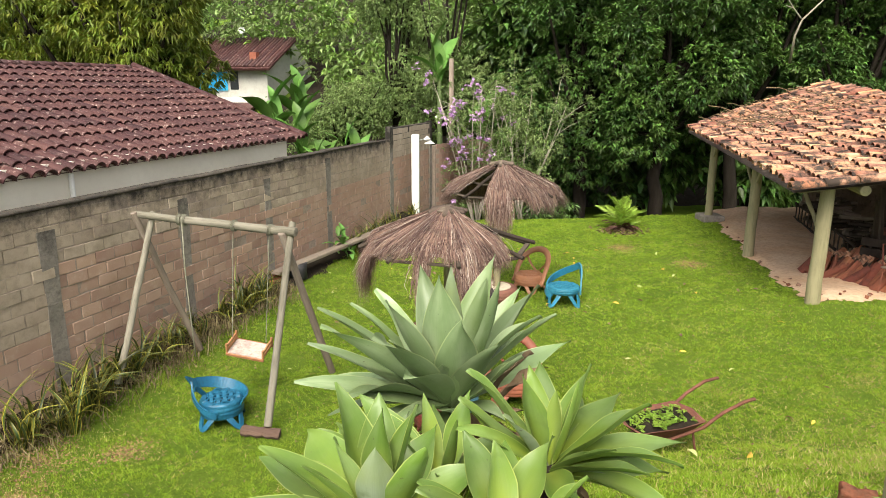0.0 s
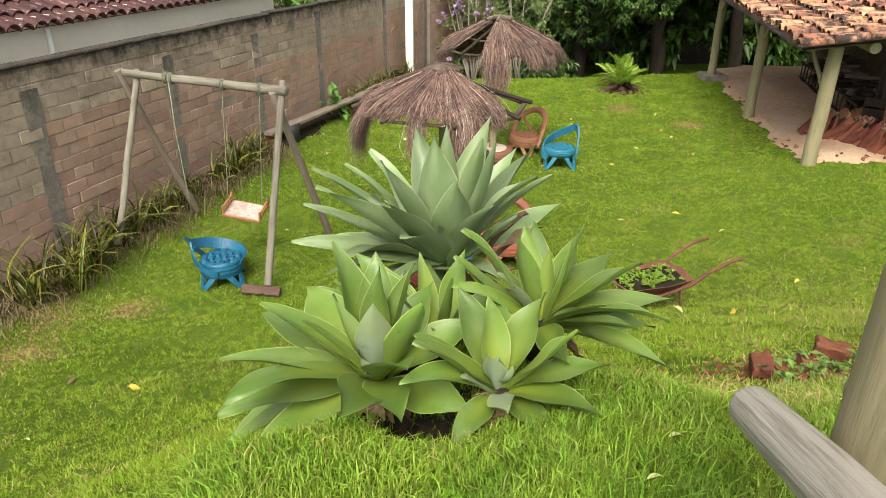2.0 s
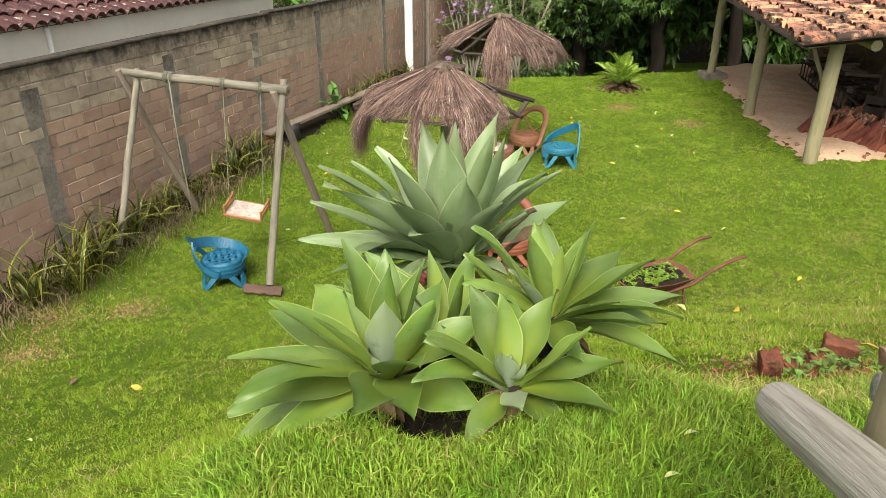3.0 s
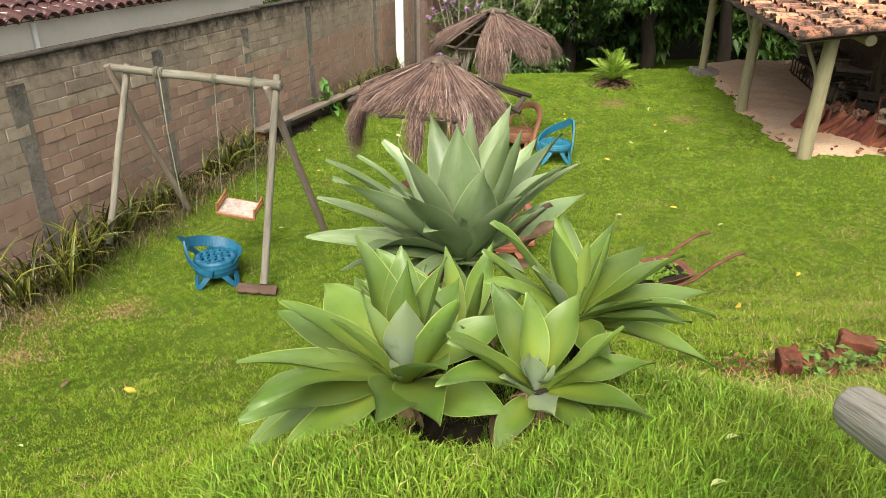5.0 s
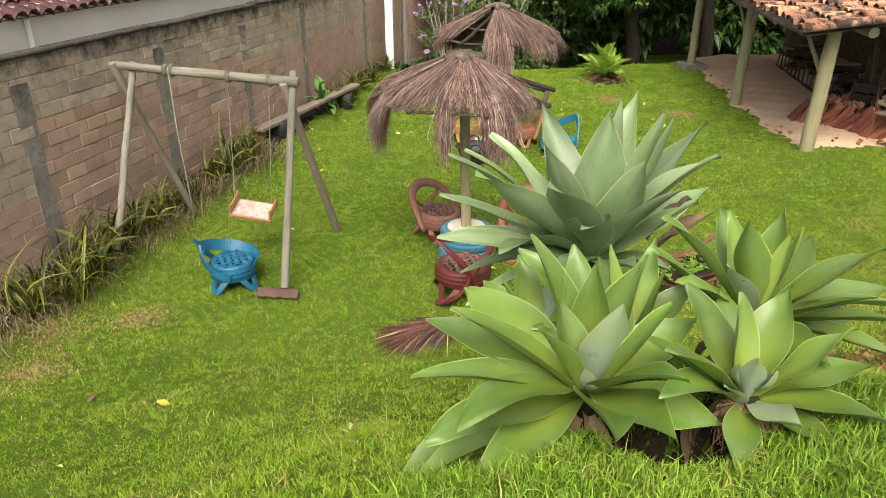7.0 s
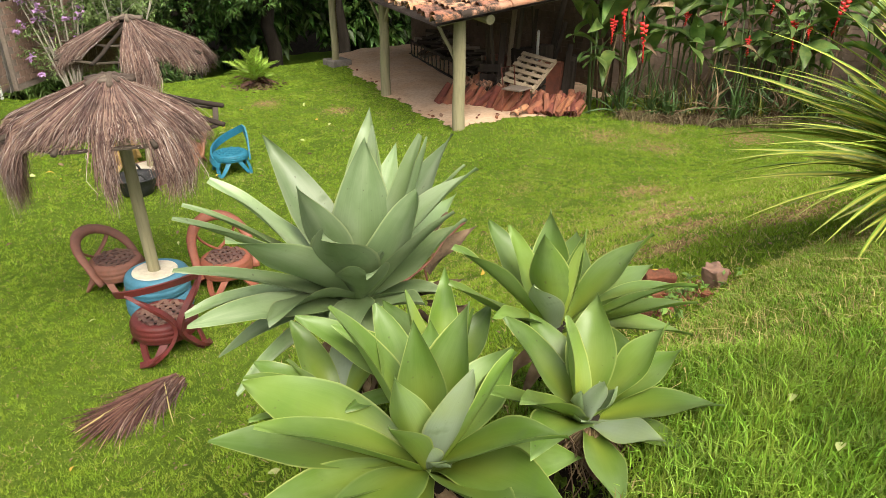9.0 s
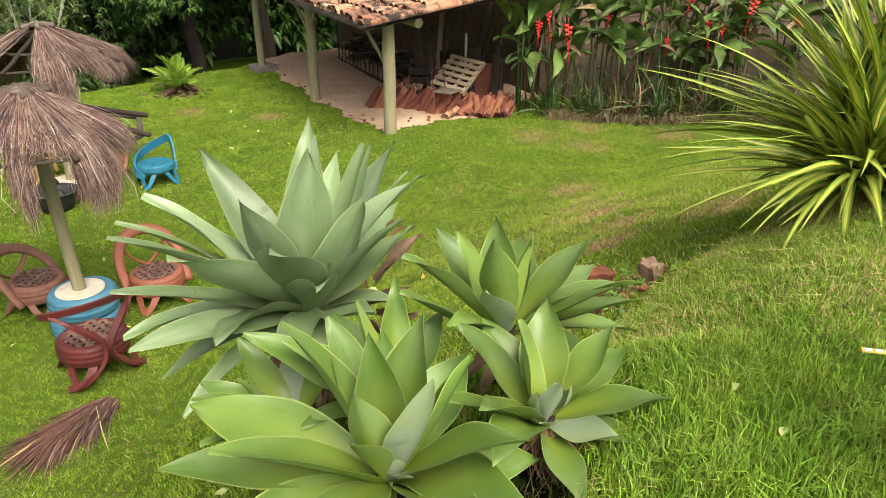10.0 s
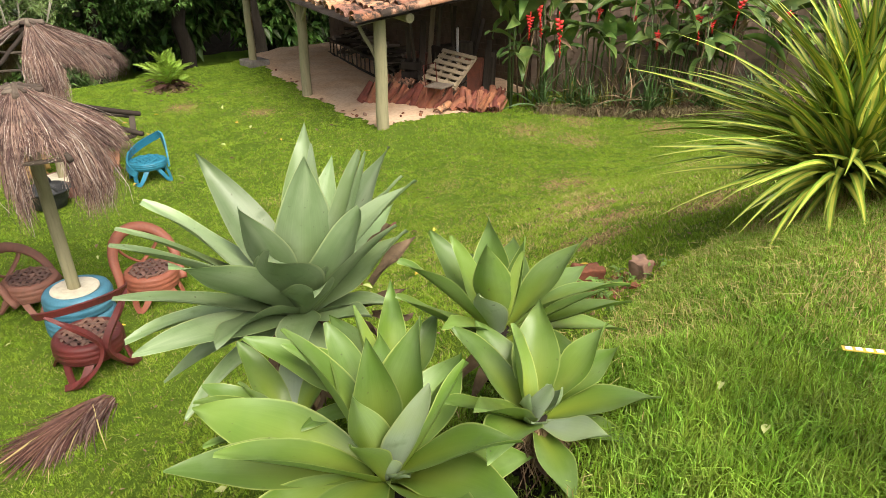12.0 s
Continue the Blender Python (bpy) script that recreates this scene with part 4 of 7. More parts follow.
POSTS = ((5.33, 10.68, 0.0), (5.62, 14.2, 0.3), (5.86, 17.7, 0.6))
for (x, y, w), r in zip(POSTS, (0.115, 0.11, 0.1)):
    u = (y - E0[1]) / (E1[1] - E0[1])
    zt2 = on_roof(u, 0.2)[2] - 0.12
    post = pole("post", (x, y, 0.05), (x + 0.01, y + 0.01, zt2), r, r * 0.86, M["log"], hut, "thick pale eucalyptus log post")
    mid = zt2 - 0.62
    if w > 0.1:
        pole("brace", (x, y - 0.05, mid - 0.05), (x - 0.06, y - 0.6, zt2 - 0.02), 0.032, 0.028, M["log"], hut)
    if w < 0.5:
        pole("brace", (x - 0.03, y + 0.05, mid - 0.1), (x - 0.06, y + 0.8, zt2 - 0.02), 0.034, 0.03, M["log"], hut)
pole("beam", on_roof(0.005, 0.2) - (0, 0, 0.14), on_roof(0.99, 0.2) - (0, 0, 0.14), 0.08, 0.075, M["log"], hut, "log eaves beam")
for u in np.linspace(0.03, 0.97, 9):
    pole("rafter", on_roof(u, 0.03) - (0, 0, 0.08), on_roof(u, 0.98) - (0, 0, 0.1), 0.045, 0.04, M["old_wood"], hut)
k = 8
grid = np.array([on_roof(i / k, j / k) - (0, 0, 0.03) for j in range(k + 1) for i in range(k + 1)])
low = grid - (0, 0, 0.03)
q = [(j * (k + 1) + i, j * (k + 1) + i + 1, (j + 1) * (k + 1) + i + 1, (j + 1) * (k + 1) + i) for j in range(k) for i in range(k)]
n0 = len(grid)
deck = (np.concatenate([grid, low]), q + [tuple(n0 + i for i in reversed(g)) for g in q])
hut_roof = part("roof", deck, M["old_wood"], hut, "old orange clay barrel-tile roof with black lichen")
ht = mesh("tile", tile_geo(0.46, 0.096, 0.07, 0.014, 6), M["tile"])
late, cols, rws = [], 40, 12
for c in range(cols):
    for r in range(rws):
        u, v = (c + 0.5) / cols, (r - 0.12) / rws
        a, b = on_roof(u, v), on_roof(u, v + 0.1)
        ax = Vector(b - a).normalized()
        side = Vector(on_roof(u + 0.02, v) - on_roof(u, v)).normalized()
        up = ax.cross(side) * -1
        if up.z < 0:
            up = -up
        yv = up.cross(ax)
        m = Matrix(((ax.x, yv.x, up.x, a[0]), (ax.y, yv.y, up.y, a[1]), (ax.z, yv.z, up.z, a[2]), (0, 0, 0, 1))) @ pose(RNG.normal(0, 0.02), RNG.normal(0, 0.008), 0.055 + abs(RNG.normal(0, 0.012)), 0, 5 + RNG.normal(0, 1.5), RNG.normal(0, 3.2))
        if r < 7:
            part("tile", ht, None, hut_roof, m=m)
        else:
            late.append(moved(tile_geo(0.46, 0.095, 0.078, n=4), m))
tagged(part("tiles", joined(*late), M["tile_i"], hut_roof), kind="stuff")
verge = []
for j in range(11):
    a, b = on_roof(-0.012, j / 11 - 0.02), on_roof(-0.012, j / 11 + 0.08)
    ax = Vector(b - a).normalized()
    verge.append(moved(tile_geo(0.47, 0.115, 0.095), Matrix.Translation(a + (0, 0, 0.03)) @ ax.to_track_quat("X", "Z").to_matrix().to_4x4()))
for g in verge:
    part("verge_tile", g, M["tile_i"], hut_roof, smooth=True)
# twigs and leaf litter at the far end of the roof
lit = []
for _ in range(420):
    u, v = min(0.99, 0.62 + abs(RNG.normal(0, 0.22))), RNG.uniform(0.15, 0.85)
    p = on_roof(u, v) + (0, 0, 0.11)
    a = RNG.uniform(0, math.pi)
    L = RNG.uniform(0.05, 0.2) if RNG.random() < 0.94 else RNG.uniform(0.3, 0.7)
    lit.append(tube([p, p + (L * math.cos(a) * 0.5, L * math.sin(a) * 0.5, 0.03 + 0.1 * L), p + (L * math.cos(a), L * math.sin(a), RNG.uniform(0, 0.3) * L)], RNG.uniform(0.006, 0.014), 4))
thing("leaf_litter", data=mesh("leaf_litter", joined(*lit), M["dead_leaf"]), label="dry twigs and leaf litter on the tile roof", category="leaf litter", kind="stuff")

# wall behind the shelter, its shade put into the colour, and along the flower bed
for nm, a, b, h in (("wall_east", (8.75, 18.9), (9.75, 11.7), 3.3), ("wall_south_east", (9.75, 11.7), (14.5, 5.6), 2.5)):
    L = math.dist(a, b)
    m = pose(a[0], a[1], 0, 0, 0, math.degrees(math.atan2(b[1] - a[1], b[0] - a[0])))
    w = thing(nm, m, mesh(nm, box(L, 0.14, h + 0.5, (L / 2, 0, h / 2 - 0.25)), M["shaded_render"] if nm == "wall_east" else M["old_render"]), "old pinkish block wall with stained render", "wall", kind="structure")
    part("blocks", joined(*[box(LONG - 0.014, 0.02, COURSE - 0.014, ((c + 0.5 + (r % 2) / 2) * LONG, -0.074, COURSE * (r + 0.5))) for r in range(int(h / COURSE)) for c in range(int(L / LONG))]), M["shaded_render"] if nm == "wall_east" else M["old_render"], w)


# ---- leaves with thickness ----
def blade(name, length, width, mat, arch=0.12, fold=0.25, wide_at=0.5, base=0.5, tip=1.6, twist=0.0, rows=11, thick=0.006, wave=0.0, curl=0.0, cols=5, point=0.0, sway=0.0):
    """A thick leaf along local x; its chord is length long. u runs across, v along."""
    t = np.linspace(0, 1, rows)
    s = np.clip((t - wide_at) / (1 - wide_at), 0, 1)
    w = np.where(t < wide_at, base + (1 - base) * np.sin(np.clip(t / wide_at, 0, 1) * math.pi / 2) ** 1.5, (1 - s ** tip) * (1 - point * s))
    w = np.clip(w, 0.0, 1) * width / 2
    w[-1] = 0.0006
    cx = length * t
    cz = arch * length * 4 * t * (1 - t) * (1 + 0.3 * (0.5 - t)) + curl * length * (t ** 3 - t)
    m = cols
    u = np.linspace(-1, 1, m)
    top, bot = [], []
    for i in range(rows):
        tw = twist * t[i]
        for lower in (False, True):
            for a in u:
                yy = a * w[i]
                zz = abs(a) ** 1.8 * w[i] * fold * (1.2 - 0.5 * t[i]) + wave * width * math.sin(9 * t[i] + (2 if a > 0 else 0)) * a * a * (0.3 + t[i])
                if lower:
                    zz -= thick * (1 - a * a) * (1.4 - t[i])
                (bot if lower else top).append((cx[i], sway * length * t[i] ** 2 + yy * math.cos(tw) - zz * math.sin(tw), cz[i] + yy * math.sin(tw) + zz * math.cos(tw)))
    n = len(top)
    f, uvs = [], []
    idx = lambda r, k: n + m * r + k
    for i in range(rows - 1):
        for k in range(m - 1):
            a, b = k / (m - 1), (k + 1) / (m - 1)
            f.append((m * i + k, m * i + m + k, m * i + m + 1 + k, m * i + k + 1))
            uvs += [(a, t[i]), (a, t[i + 1]), (b, t[i + 1]), (b, t[i])]
            f.append((idx(i, k), idx(i, k + 1), idx(i + 1, k + 1), idx(i + 1, k)))
            uvs += [(a, t[i]), (b, t[i]), (b, t[i + 1]), (a, t[i + 1])]
    me = mesh(name, (np.array(top + bot), f), mat, True)
    layer = me.uv_layers.new(name="UVMap")
    layer.data.foreach_set("uv", np.array(uvs, np.float32).ravel())
    return me


def leaf_pose(at, az, el, roll=0.0, scale=1.0):
    return pose(*at, 0, 0, az) @ pose(0, 0, 0, 0, -el, 0) @ pose(0, 0, 0, roll, 0, 0) @ Matrix.Diagonal((scale, scale, scale, 1))


# ---- foliage ----
def leaf_points(centres, dirs, length, width, droop=0.3):
    """Folded four-point leaves at centres along dirs; returns points and quads."""
    n = len(centres)
    d = dirs / (np.linalg.norm(dirs, axis=1)[:, None] + 1e-9)
    up = np.stack([RNG.normal(0, 0.4, n), RNG.normal(0, 0.4, n), np.ones(n)], 1)
    side = np.cross(d, up)
    side /= np.linalg.norm(side, axis=1)[:, None] + 1e-9
    nrm = np.cross(side, d)
    L, W = np.broadcast_to(length, (n,))[:, None], np.broadcast_to(width, (n,))[:, None]
    mid = centres + d * L * 0.45
    tip = centres + d * L - np.array((0, 0, 1)) * L * droop
    p = np.stack([centres, mid + side * W / 2 + nrm * W * 0.18, tip, mid - side * W / 2 + nrm * W * 0.18], 1).reshape(-1, 3)
    k = np.arange(n)[:, None] * 4
    return p, np.concatenate([k + np.array((0, 1, 2)), k + np.array((0, 2, 3))])


def whorls(centres, outward, per, length, width, droop, flat=0.5):
    """Tufts of leaves round each centre."""
    n = len(centres)
    c = np.repeat(centres, per, 0) + RNG.normal(0, length * 0.12, (n * per, 3))
    d = np.repeat(outward, per, 0) * 0.7 + RNG.normal(0, 0.75, (n * per, 3))
    d[:, 2] = d[:, 2] * flat - 0.25
    s = RNG.uniform(0.65, 1.2, n * per)
    return leaf_points(c, d, length * s, width * s, droop)


def crown_mesh(name, blobs, tufts, per, length, width, mat, droop=0.35, squash=0.85, inner=0.55):
    """Leaf tufts over the skins of a few uneven blobs (x, y, z, radius)."""
    cs, os = [], []
    tot = sum(b[3] ** 2 for b in blobs)
    for bx, by, bz, r in blobs:
        k = max(3, int(tufts * r * r / tot))
        d = RNG.normal(0, 1, (k, 3))
        d /= np.linalg.norm(d, axis=1)[:, None]
        rad = r * RNG.uniform(inner, 1.05, k) * (1 + 0.22 * np.sin(d[:, 0] * 5 + bx * 3) * np.sin(d[:, 2] * 4 + by))
        cs.append(np.array((bx, by, bz)) + d * rad[:, None] * np.array((1, 1, squash)))
        os.append(d)
    p, f = whorls(np.concatenate(cs), np.concatenate(os), per, length, width, droop)
    return quick_mesh(name, p, f, mat)


def limbs(base, blobs, r, seed=0):
    """A tapered trunk and a limb to each blob."""
    top = np.mean([b[:3] for b in blobs], 0)
    bx, by, bz = base
    fork = np.array((bx * 0.7 + top[0] * 0.3, by * 0.7 + top[1] * 0.3, bz + (top[2] - bz) * 0.45))
    k = np.linspace(0, 1, 6)[:, None]
    trunk = tube(np.array(base) * (1 - k) + fork * k + RNG.normal(0, r * 0.3, (6, 3)) * np.sin(k * 3.1), np.linspace(r * 1.3, r * 0.8, 6), 9)
    out = []
    for b in blobs:
        e = np.array(b[:3])
        m = (fork + e) / 2 + RNG.normal(0, 0.12, 3) * b[3]
        out.append(tube([fork, m, e, e + (e - m) * 0.5], [r * 0.55, r * 0.35, r * 0.18, r * 0.04], 6))
    return trunk, joined(*out)


def tree(name, base, blobs, r, tufts, per, length, width, leaf, bark="bark", label="", category="tree", droop=0.35, group="", inner=0.55):
    t = thing(name, Matrix.Translation(base), None, label, category, group)
    loc = [(b[0] - base[0], b[1] - base[1], b[2] - base[2], b[3]) for b in blobs]
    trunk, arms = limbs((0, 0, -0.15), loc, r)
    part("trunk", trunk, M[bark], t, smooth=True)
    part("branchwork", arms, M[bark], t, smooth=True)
    part("crown", crown_mesh("crown", loc, tufts, per, length, width, M[leaf], droop, inner=inner), None, t)
    return t


def blob_set(x0, x1, y0, y1, z0, z1, n, r0, r1):
    return [(RNG.uniform(x0, x1), RNG.uniform(y0, y1), RNG.uniform(z0, z1), RNG.uniform(r0, r1)) for _ in range(n)]


# dark, dense trees at the end of the lawn
for bx, by, z0, h in ((3.2, 22.3, 1.3, 8.6), (5.6, 22.0, 2.2, 9.0), (8.2, 22.8, 2.6, 9.0), (11.5, 22.5, 2.4, 9.0), (15.0, 21.0, 1.6, 9.0)):
    blobs = blob_set(bx - 1.7, bx + 1.7, by - 1.2, by + 1.0, z0, h, 24, 0.7, 1.2)
    tree("tree", (bx, by + 0.3, gz(bx, by + 0.3)), blobs, 0.2, 5600, 8, 0.16, 0.062, "leaf_dark", label="dense dark evergreen tree with drooping glossy leaves", droop=0.22, inner=0.9)
# extra back row, added to block the light behind the crowns
for bx, by, h in ((2.0, 26.5, 6.0), (6.0, 26.0, 7.0), (10.0, 26.0, 7.0), (14.0, 25.5, 7.0)):
    blobs = blob_set(bx - 2.0, bx + 2.0, by - 0.8, by + 0.8, 0.0, h, 18, 1.1, 1.6)
    tree("tree", (bx, by + 0.3, gz(bx, by + 0.3)), blobs, 0.2, 1700, 7, 0.42, 0.2, "leaf_dark", label="added dark evergreen tree that blocks light behind the others", droop=0.3, inner=0.7)
# mango-like trees behind the house
for bx, by, h in ((-12.2, 21.5, 7.5), (-10.6, 21.0, 8.0), (-15.5, 23, 8.5), (-12.5, 26, 10)):
    blobs = blob_set(bx - 1.9, bx + 1.6, by - 1.4, by + 1.4, 3.0, h, 20, 0.7, 1.2)
    tree("tree", (bx, by, gz(bx, by)), blobs, 0.25, 2600, 8, 0.21, 0.06, "leaf_mango", label="broad tree with yellow-green drooping leaf tufts", droop=0.55, inner=0.85)
# lighter trees in the middle distance
for bx, by, z0, h, lf in ((-3.6, 27, 2.5, 9.0, "leaf_light"), (-1.6, 26, 2.5, 9.5, "leaf_light"), (-5.6, 26.5, 0.8, 3.2, "leaf_light"), (1.2, 28, 3.5, 9.5, "leaf_mid")):
    blobs = blob_set(bx - 1.5, bx + 1.5, by - 1.2, by + 1.2, z0, h, 15, 0.6, 1.15)
    tree("tree", (bx, by, gz(bx, by)), blobs, 0.16, 3600, 8, 0.115, 0.042, lf, label="slender leafy tree with an airy crown", droop=0.3)
# woods on the rising ground behind everything
wp, wf, k0 = [], [], 0
for lf, n in (("leaf_light", 0), ("leaf_mid", 1)):
    cs = np.stack([RNG.uniform(-45, 45, 7000), RNG.uniform(31, 52, 7000), np.zeros(7000)], 1)
    cs = cs[(np.abs(cs[:, 0] + 0.335 * cs[:, 1] - 0.4) > 3.6) | (cs[:, 1] > 41)]
    nw = len(cs)
    cs[:, 2] = ground(cs[:, 0], cs[:, 1]) + RNG.uniform(0.2, 7.5, nw) * (0.75 + 0.25 * np.sin(cs[:, 0] * 0.9) * np.cos(cs[:, 1] * 0.7))
    p, f = whorls(cs, np.tile(np.array((0, -0.6, 0.5)), (nw, 1)), 8, 0.45, 0.16, 0.3)
    thing("woods", data=quick_mesh("woods", p, f, M[lf]), label="mixed woods on the hillside", category="woods", kind="stuff")
# underwood: dark shrubs at the lawn's end and behind the far wall
for bx, by, r, lf in ((-0.4, 22.5, 1.0, "leaf_mid"), (1.2, 21.2, 0.9, "leaf_mid"), (-1.6, 24.0, 1.3, "leaf_mid"), (-3.3, 24.3, 1.2, "leaf_dull"), (1.9, 20.3, 0.8, "leaf_dark")):
    z = gz(bx, by)
    blobs = [(bx + RNG.normal(0, 0.5), by + RNG.normal(0, 0.3), z + RNG.uniform(0.2, 1.5) * r, RNG.uniform(0.45, 0.75) * r) for _ in range(8)]
    tree("shrub", (bx, by, z), blobs, 0.05, 420, 7, 0.2, 0.06, lf, label="leafy shrub at the edge of the garden", category="shrub")

# dark sheet over the ground, standing in for the shade under the trees
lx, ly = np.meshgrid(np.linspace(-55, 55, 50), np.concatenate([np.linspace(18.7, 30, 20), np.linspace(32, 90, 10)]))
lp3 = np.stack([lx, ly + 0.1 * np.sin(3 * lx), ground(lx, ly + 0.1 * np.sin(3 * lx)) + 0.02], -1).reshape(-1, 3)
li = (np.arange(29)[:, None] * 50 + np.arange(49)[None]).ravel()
thing("forest_floor", data=quick_mesh("forest_floor", lp3, np.stack([li, li + 1, li + 51, li + 50], 1), M["shade_earth"], True), label="dark ground sheet standing in for the shade under the trees", category="ground", kind="structure")


# two thin-stemmed shrubs behind the thatch: lilac flowers on one
def stem_shrub(at, stems, h, spreadr, leaf, tufts, flowers, label):
    z0 = gz(*at)
    t = thing("flowering_shrub" if flowers else "shrub", Matrix.Translation((at[0], at[1], z0)), None, label, "shrub")
    ends = []
    for k in range(stems):
        a = 2 * math.pi * k / stems + RNG.normal(0, 0.3)
        e = np.array((spreadr * math.cos(a) * RNG.uniform(0.4, 1), spreadr * math.sin(a) * RNG.uniform(0.4, 1), h * RNG.uniform(0.75, 1.0)))
        m = e * 0.5 + RNG.normal(0, 0.08, 3) + np.array((0, 0, 0.1))
        part("stem", tube([(RNG.normal(0, 0.08), RNG.normal(0, 0.08), -0.1), m * 0.55, m, e], [0.035, 0.028, 0.02, 0.006], 6), M["pale_bark"], t, smooth=True)
        for q in np.linspace(0.35, 1.0, 7):
            base = m + (e - m) * (q * 2 - 1) if q > 0.5 else m * (q * 2)
            tip = base + RNG.normal(0, 0.3, 3) + np.array((0, 0, 0.2))
            ends.append(tip)
            part("twig", tube([base, (base + tip) / 2 + RNG.normal(0, 0.03, 3), tip], [0.01, 0.007, 0.003], 4), M["pale_bark"], t)
    ends = np.array(ends)
    c = ends[RNG.integers(0, len(ends), tufts)] + RNG.normal(0, 0.16, (tufts, 3))
    p, f = whorls(c, np.tile((0, 0, 0.4), (tufts, 1)), 7, 0.11, 0.035, 0.2)
    part("crown", quick_mesh("crown", p, f, M[leaf]), None, t)
    if flowers:
        c = ends[RNG.integers(0, len(ends), flowers)] + RNG.normal(0, 0.13, (flowers, 3)) + np.array((-0.15, -0.25, 0.0))
        p, f = whorls(np.repeat(c, 3, 0) + RNG.normal(0, 0.05, (3 * flowers, 3)), np.tile((0, -0.5, 0.2), (3 * flowers, 1)), 5, 0.1, 0.085, 0.1)
        tagged(part("blossom", quick_mesh("blossom", p, f, M["petal"]), None, t, "lilac blossoms"), kind="stuff")
    return t


stem_shrub((-0.1, 20.2), 11, 4.7, 1.35, "leaf_light", 700, 60, "thin-stemmed shrub with lilac flowers")
stem_shrub((1.25, 20.0), 10, 4.4, 1.15, "leaf_light", 1500, 0, "pale-stemmed shrub with small yellow-green leaves")

# banana plants behind the wall
ban = [blade("leaf", L, w, M["leaf_banana"], arch=0.16, fold=0.25, rows=11, wave=0.05, base=0.45, wide_at=0.4, tip=3.0) for L, w in ((1.9, 0.5), (1.6, 0.46), (1.3, 0.4))]


def banana(at, h, n, z=None):
    z0 = gz(*at) if z is None else z
    b = thing("banana_plant", Matrix.Translation((at[0], at[1], z0)), None, "banana plant with large upright green leaves", "banana plant", "banana plants")
    part("stem", tube([(0, 0, -0.2), (0.03, 0, h * 0.5), (0, 0, h)], [0.13, 0.1, 0.06], 9), M["leaf_dull"], b, smooth=True)
    for k in range(n):
        part("leaf", ban[k % 3], None, b, m=leaf_pose((0, 0, h - 0.1), k * 137.5, 82 - 70 * k / n + RNG.normal(0, 6), RNG.normal(0, 15), RNG.uniform(0.75, 1.05)))
    return b


banana((-6.2, 20.6), 3.3, 9)
banana((-5.4, 20.4), 2.6, 9)
banana((-4.7, 20.2), 1.5, 10)
banana((-4.1, 20.3), 1.1, 9)
banana((-3.9, 21.0), 1.9, 9)
banana((0.0, 23.6), 3.2, 8)
banana((-5.8, 21.6), 3.6, 9)
banana((-1.5, 24.0), 5.0, 7)

# utility pole with a lamp
up = thing("utility_pole", Matrix.Translation((-1.05, 23.2, gz(-1.05, 23.2))), None, "grey wooden utility pole with a small lamp", "pole")
part("pole", tube([(0, 0, -0.3), (0.02, 0, 2.5), (0, 0, 5.6)], [0.1, 0.09, 0.08], 10), M["old_wood"], up, smooth=True)
part("lamp", tube([(0, 0, 3.6), (-0.4, -0.1, 3.75), (-0.5, -0.12, 3.7)], [0.02, 0.02, 0.05], 8), M["white_paint"], up)

# a bare pale branch over the shelter
thing("dead_branch", None, mesh("dead_branch", joined(tube([(8.75, 20.9, 4.2), (8.6, 20.4, 4.9), (8.7, 20.3, 5.3), (9.15, 20.2, 5.8), (9.4, 20.2, 6.5)], [0.04, 0.032, 0.028, 0.02, 0.008], 7), tube([(8.7, 20.3, 5.3), (8.4, 20.2, 5.6), (8.15, 20.1, 5.65)], [0.02, 0.015, 0.006], 6), tube([(8.4, 20.2, 5.6), (8.15, 20.3, 6.0)], [0.012, 0.005], 5)), M["pale_bark"], True), "bare pale dead branch among the trees", "branch")


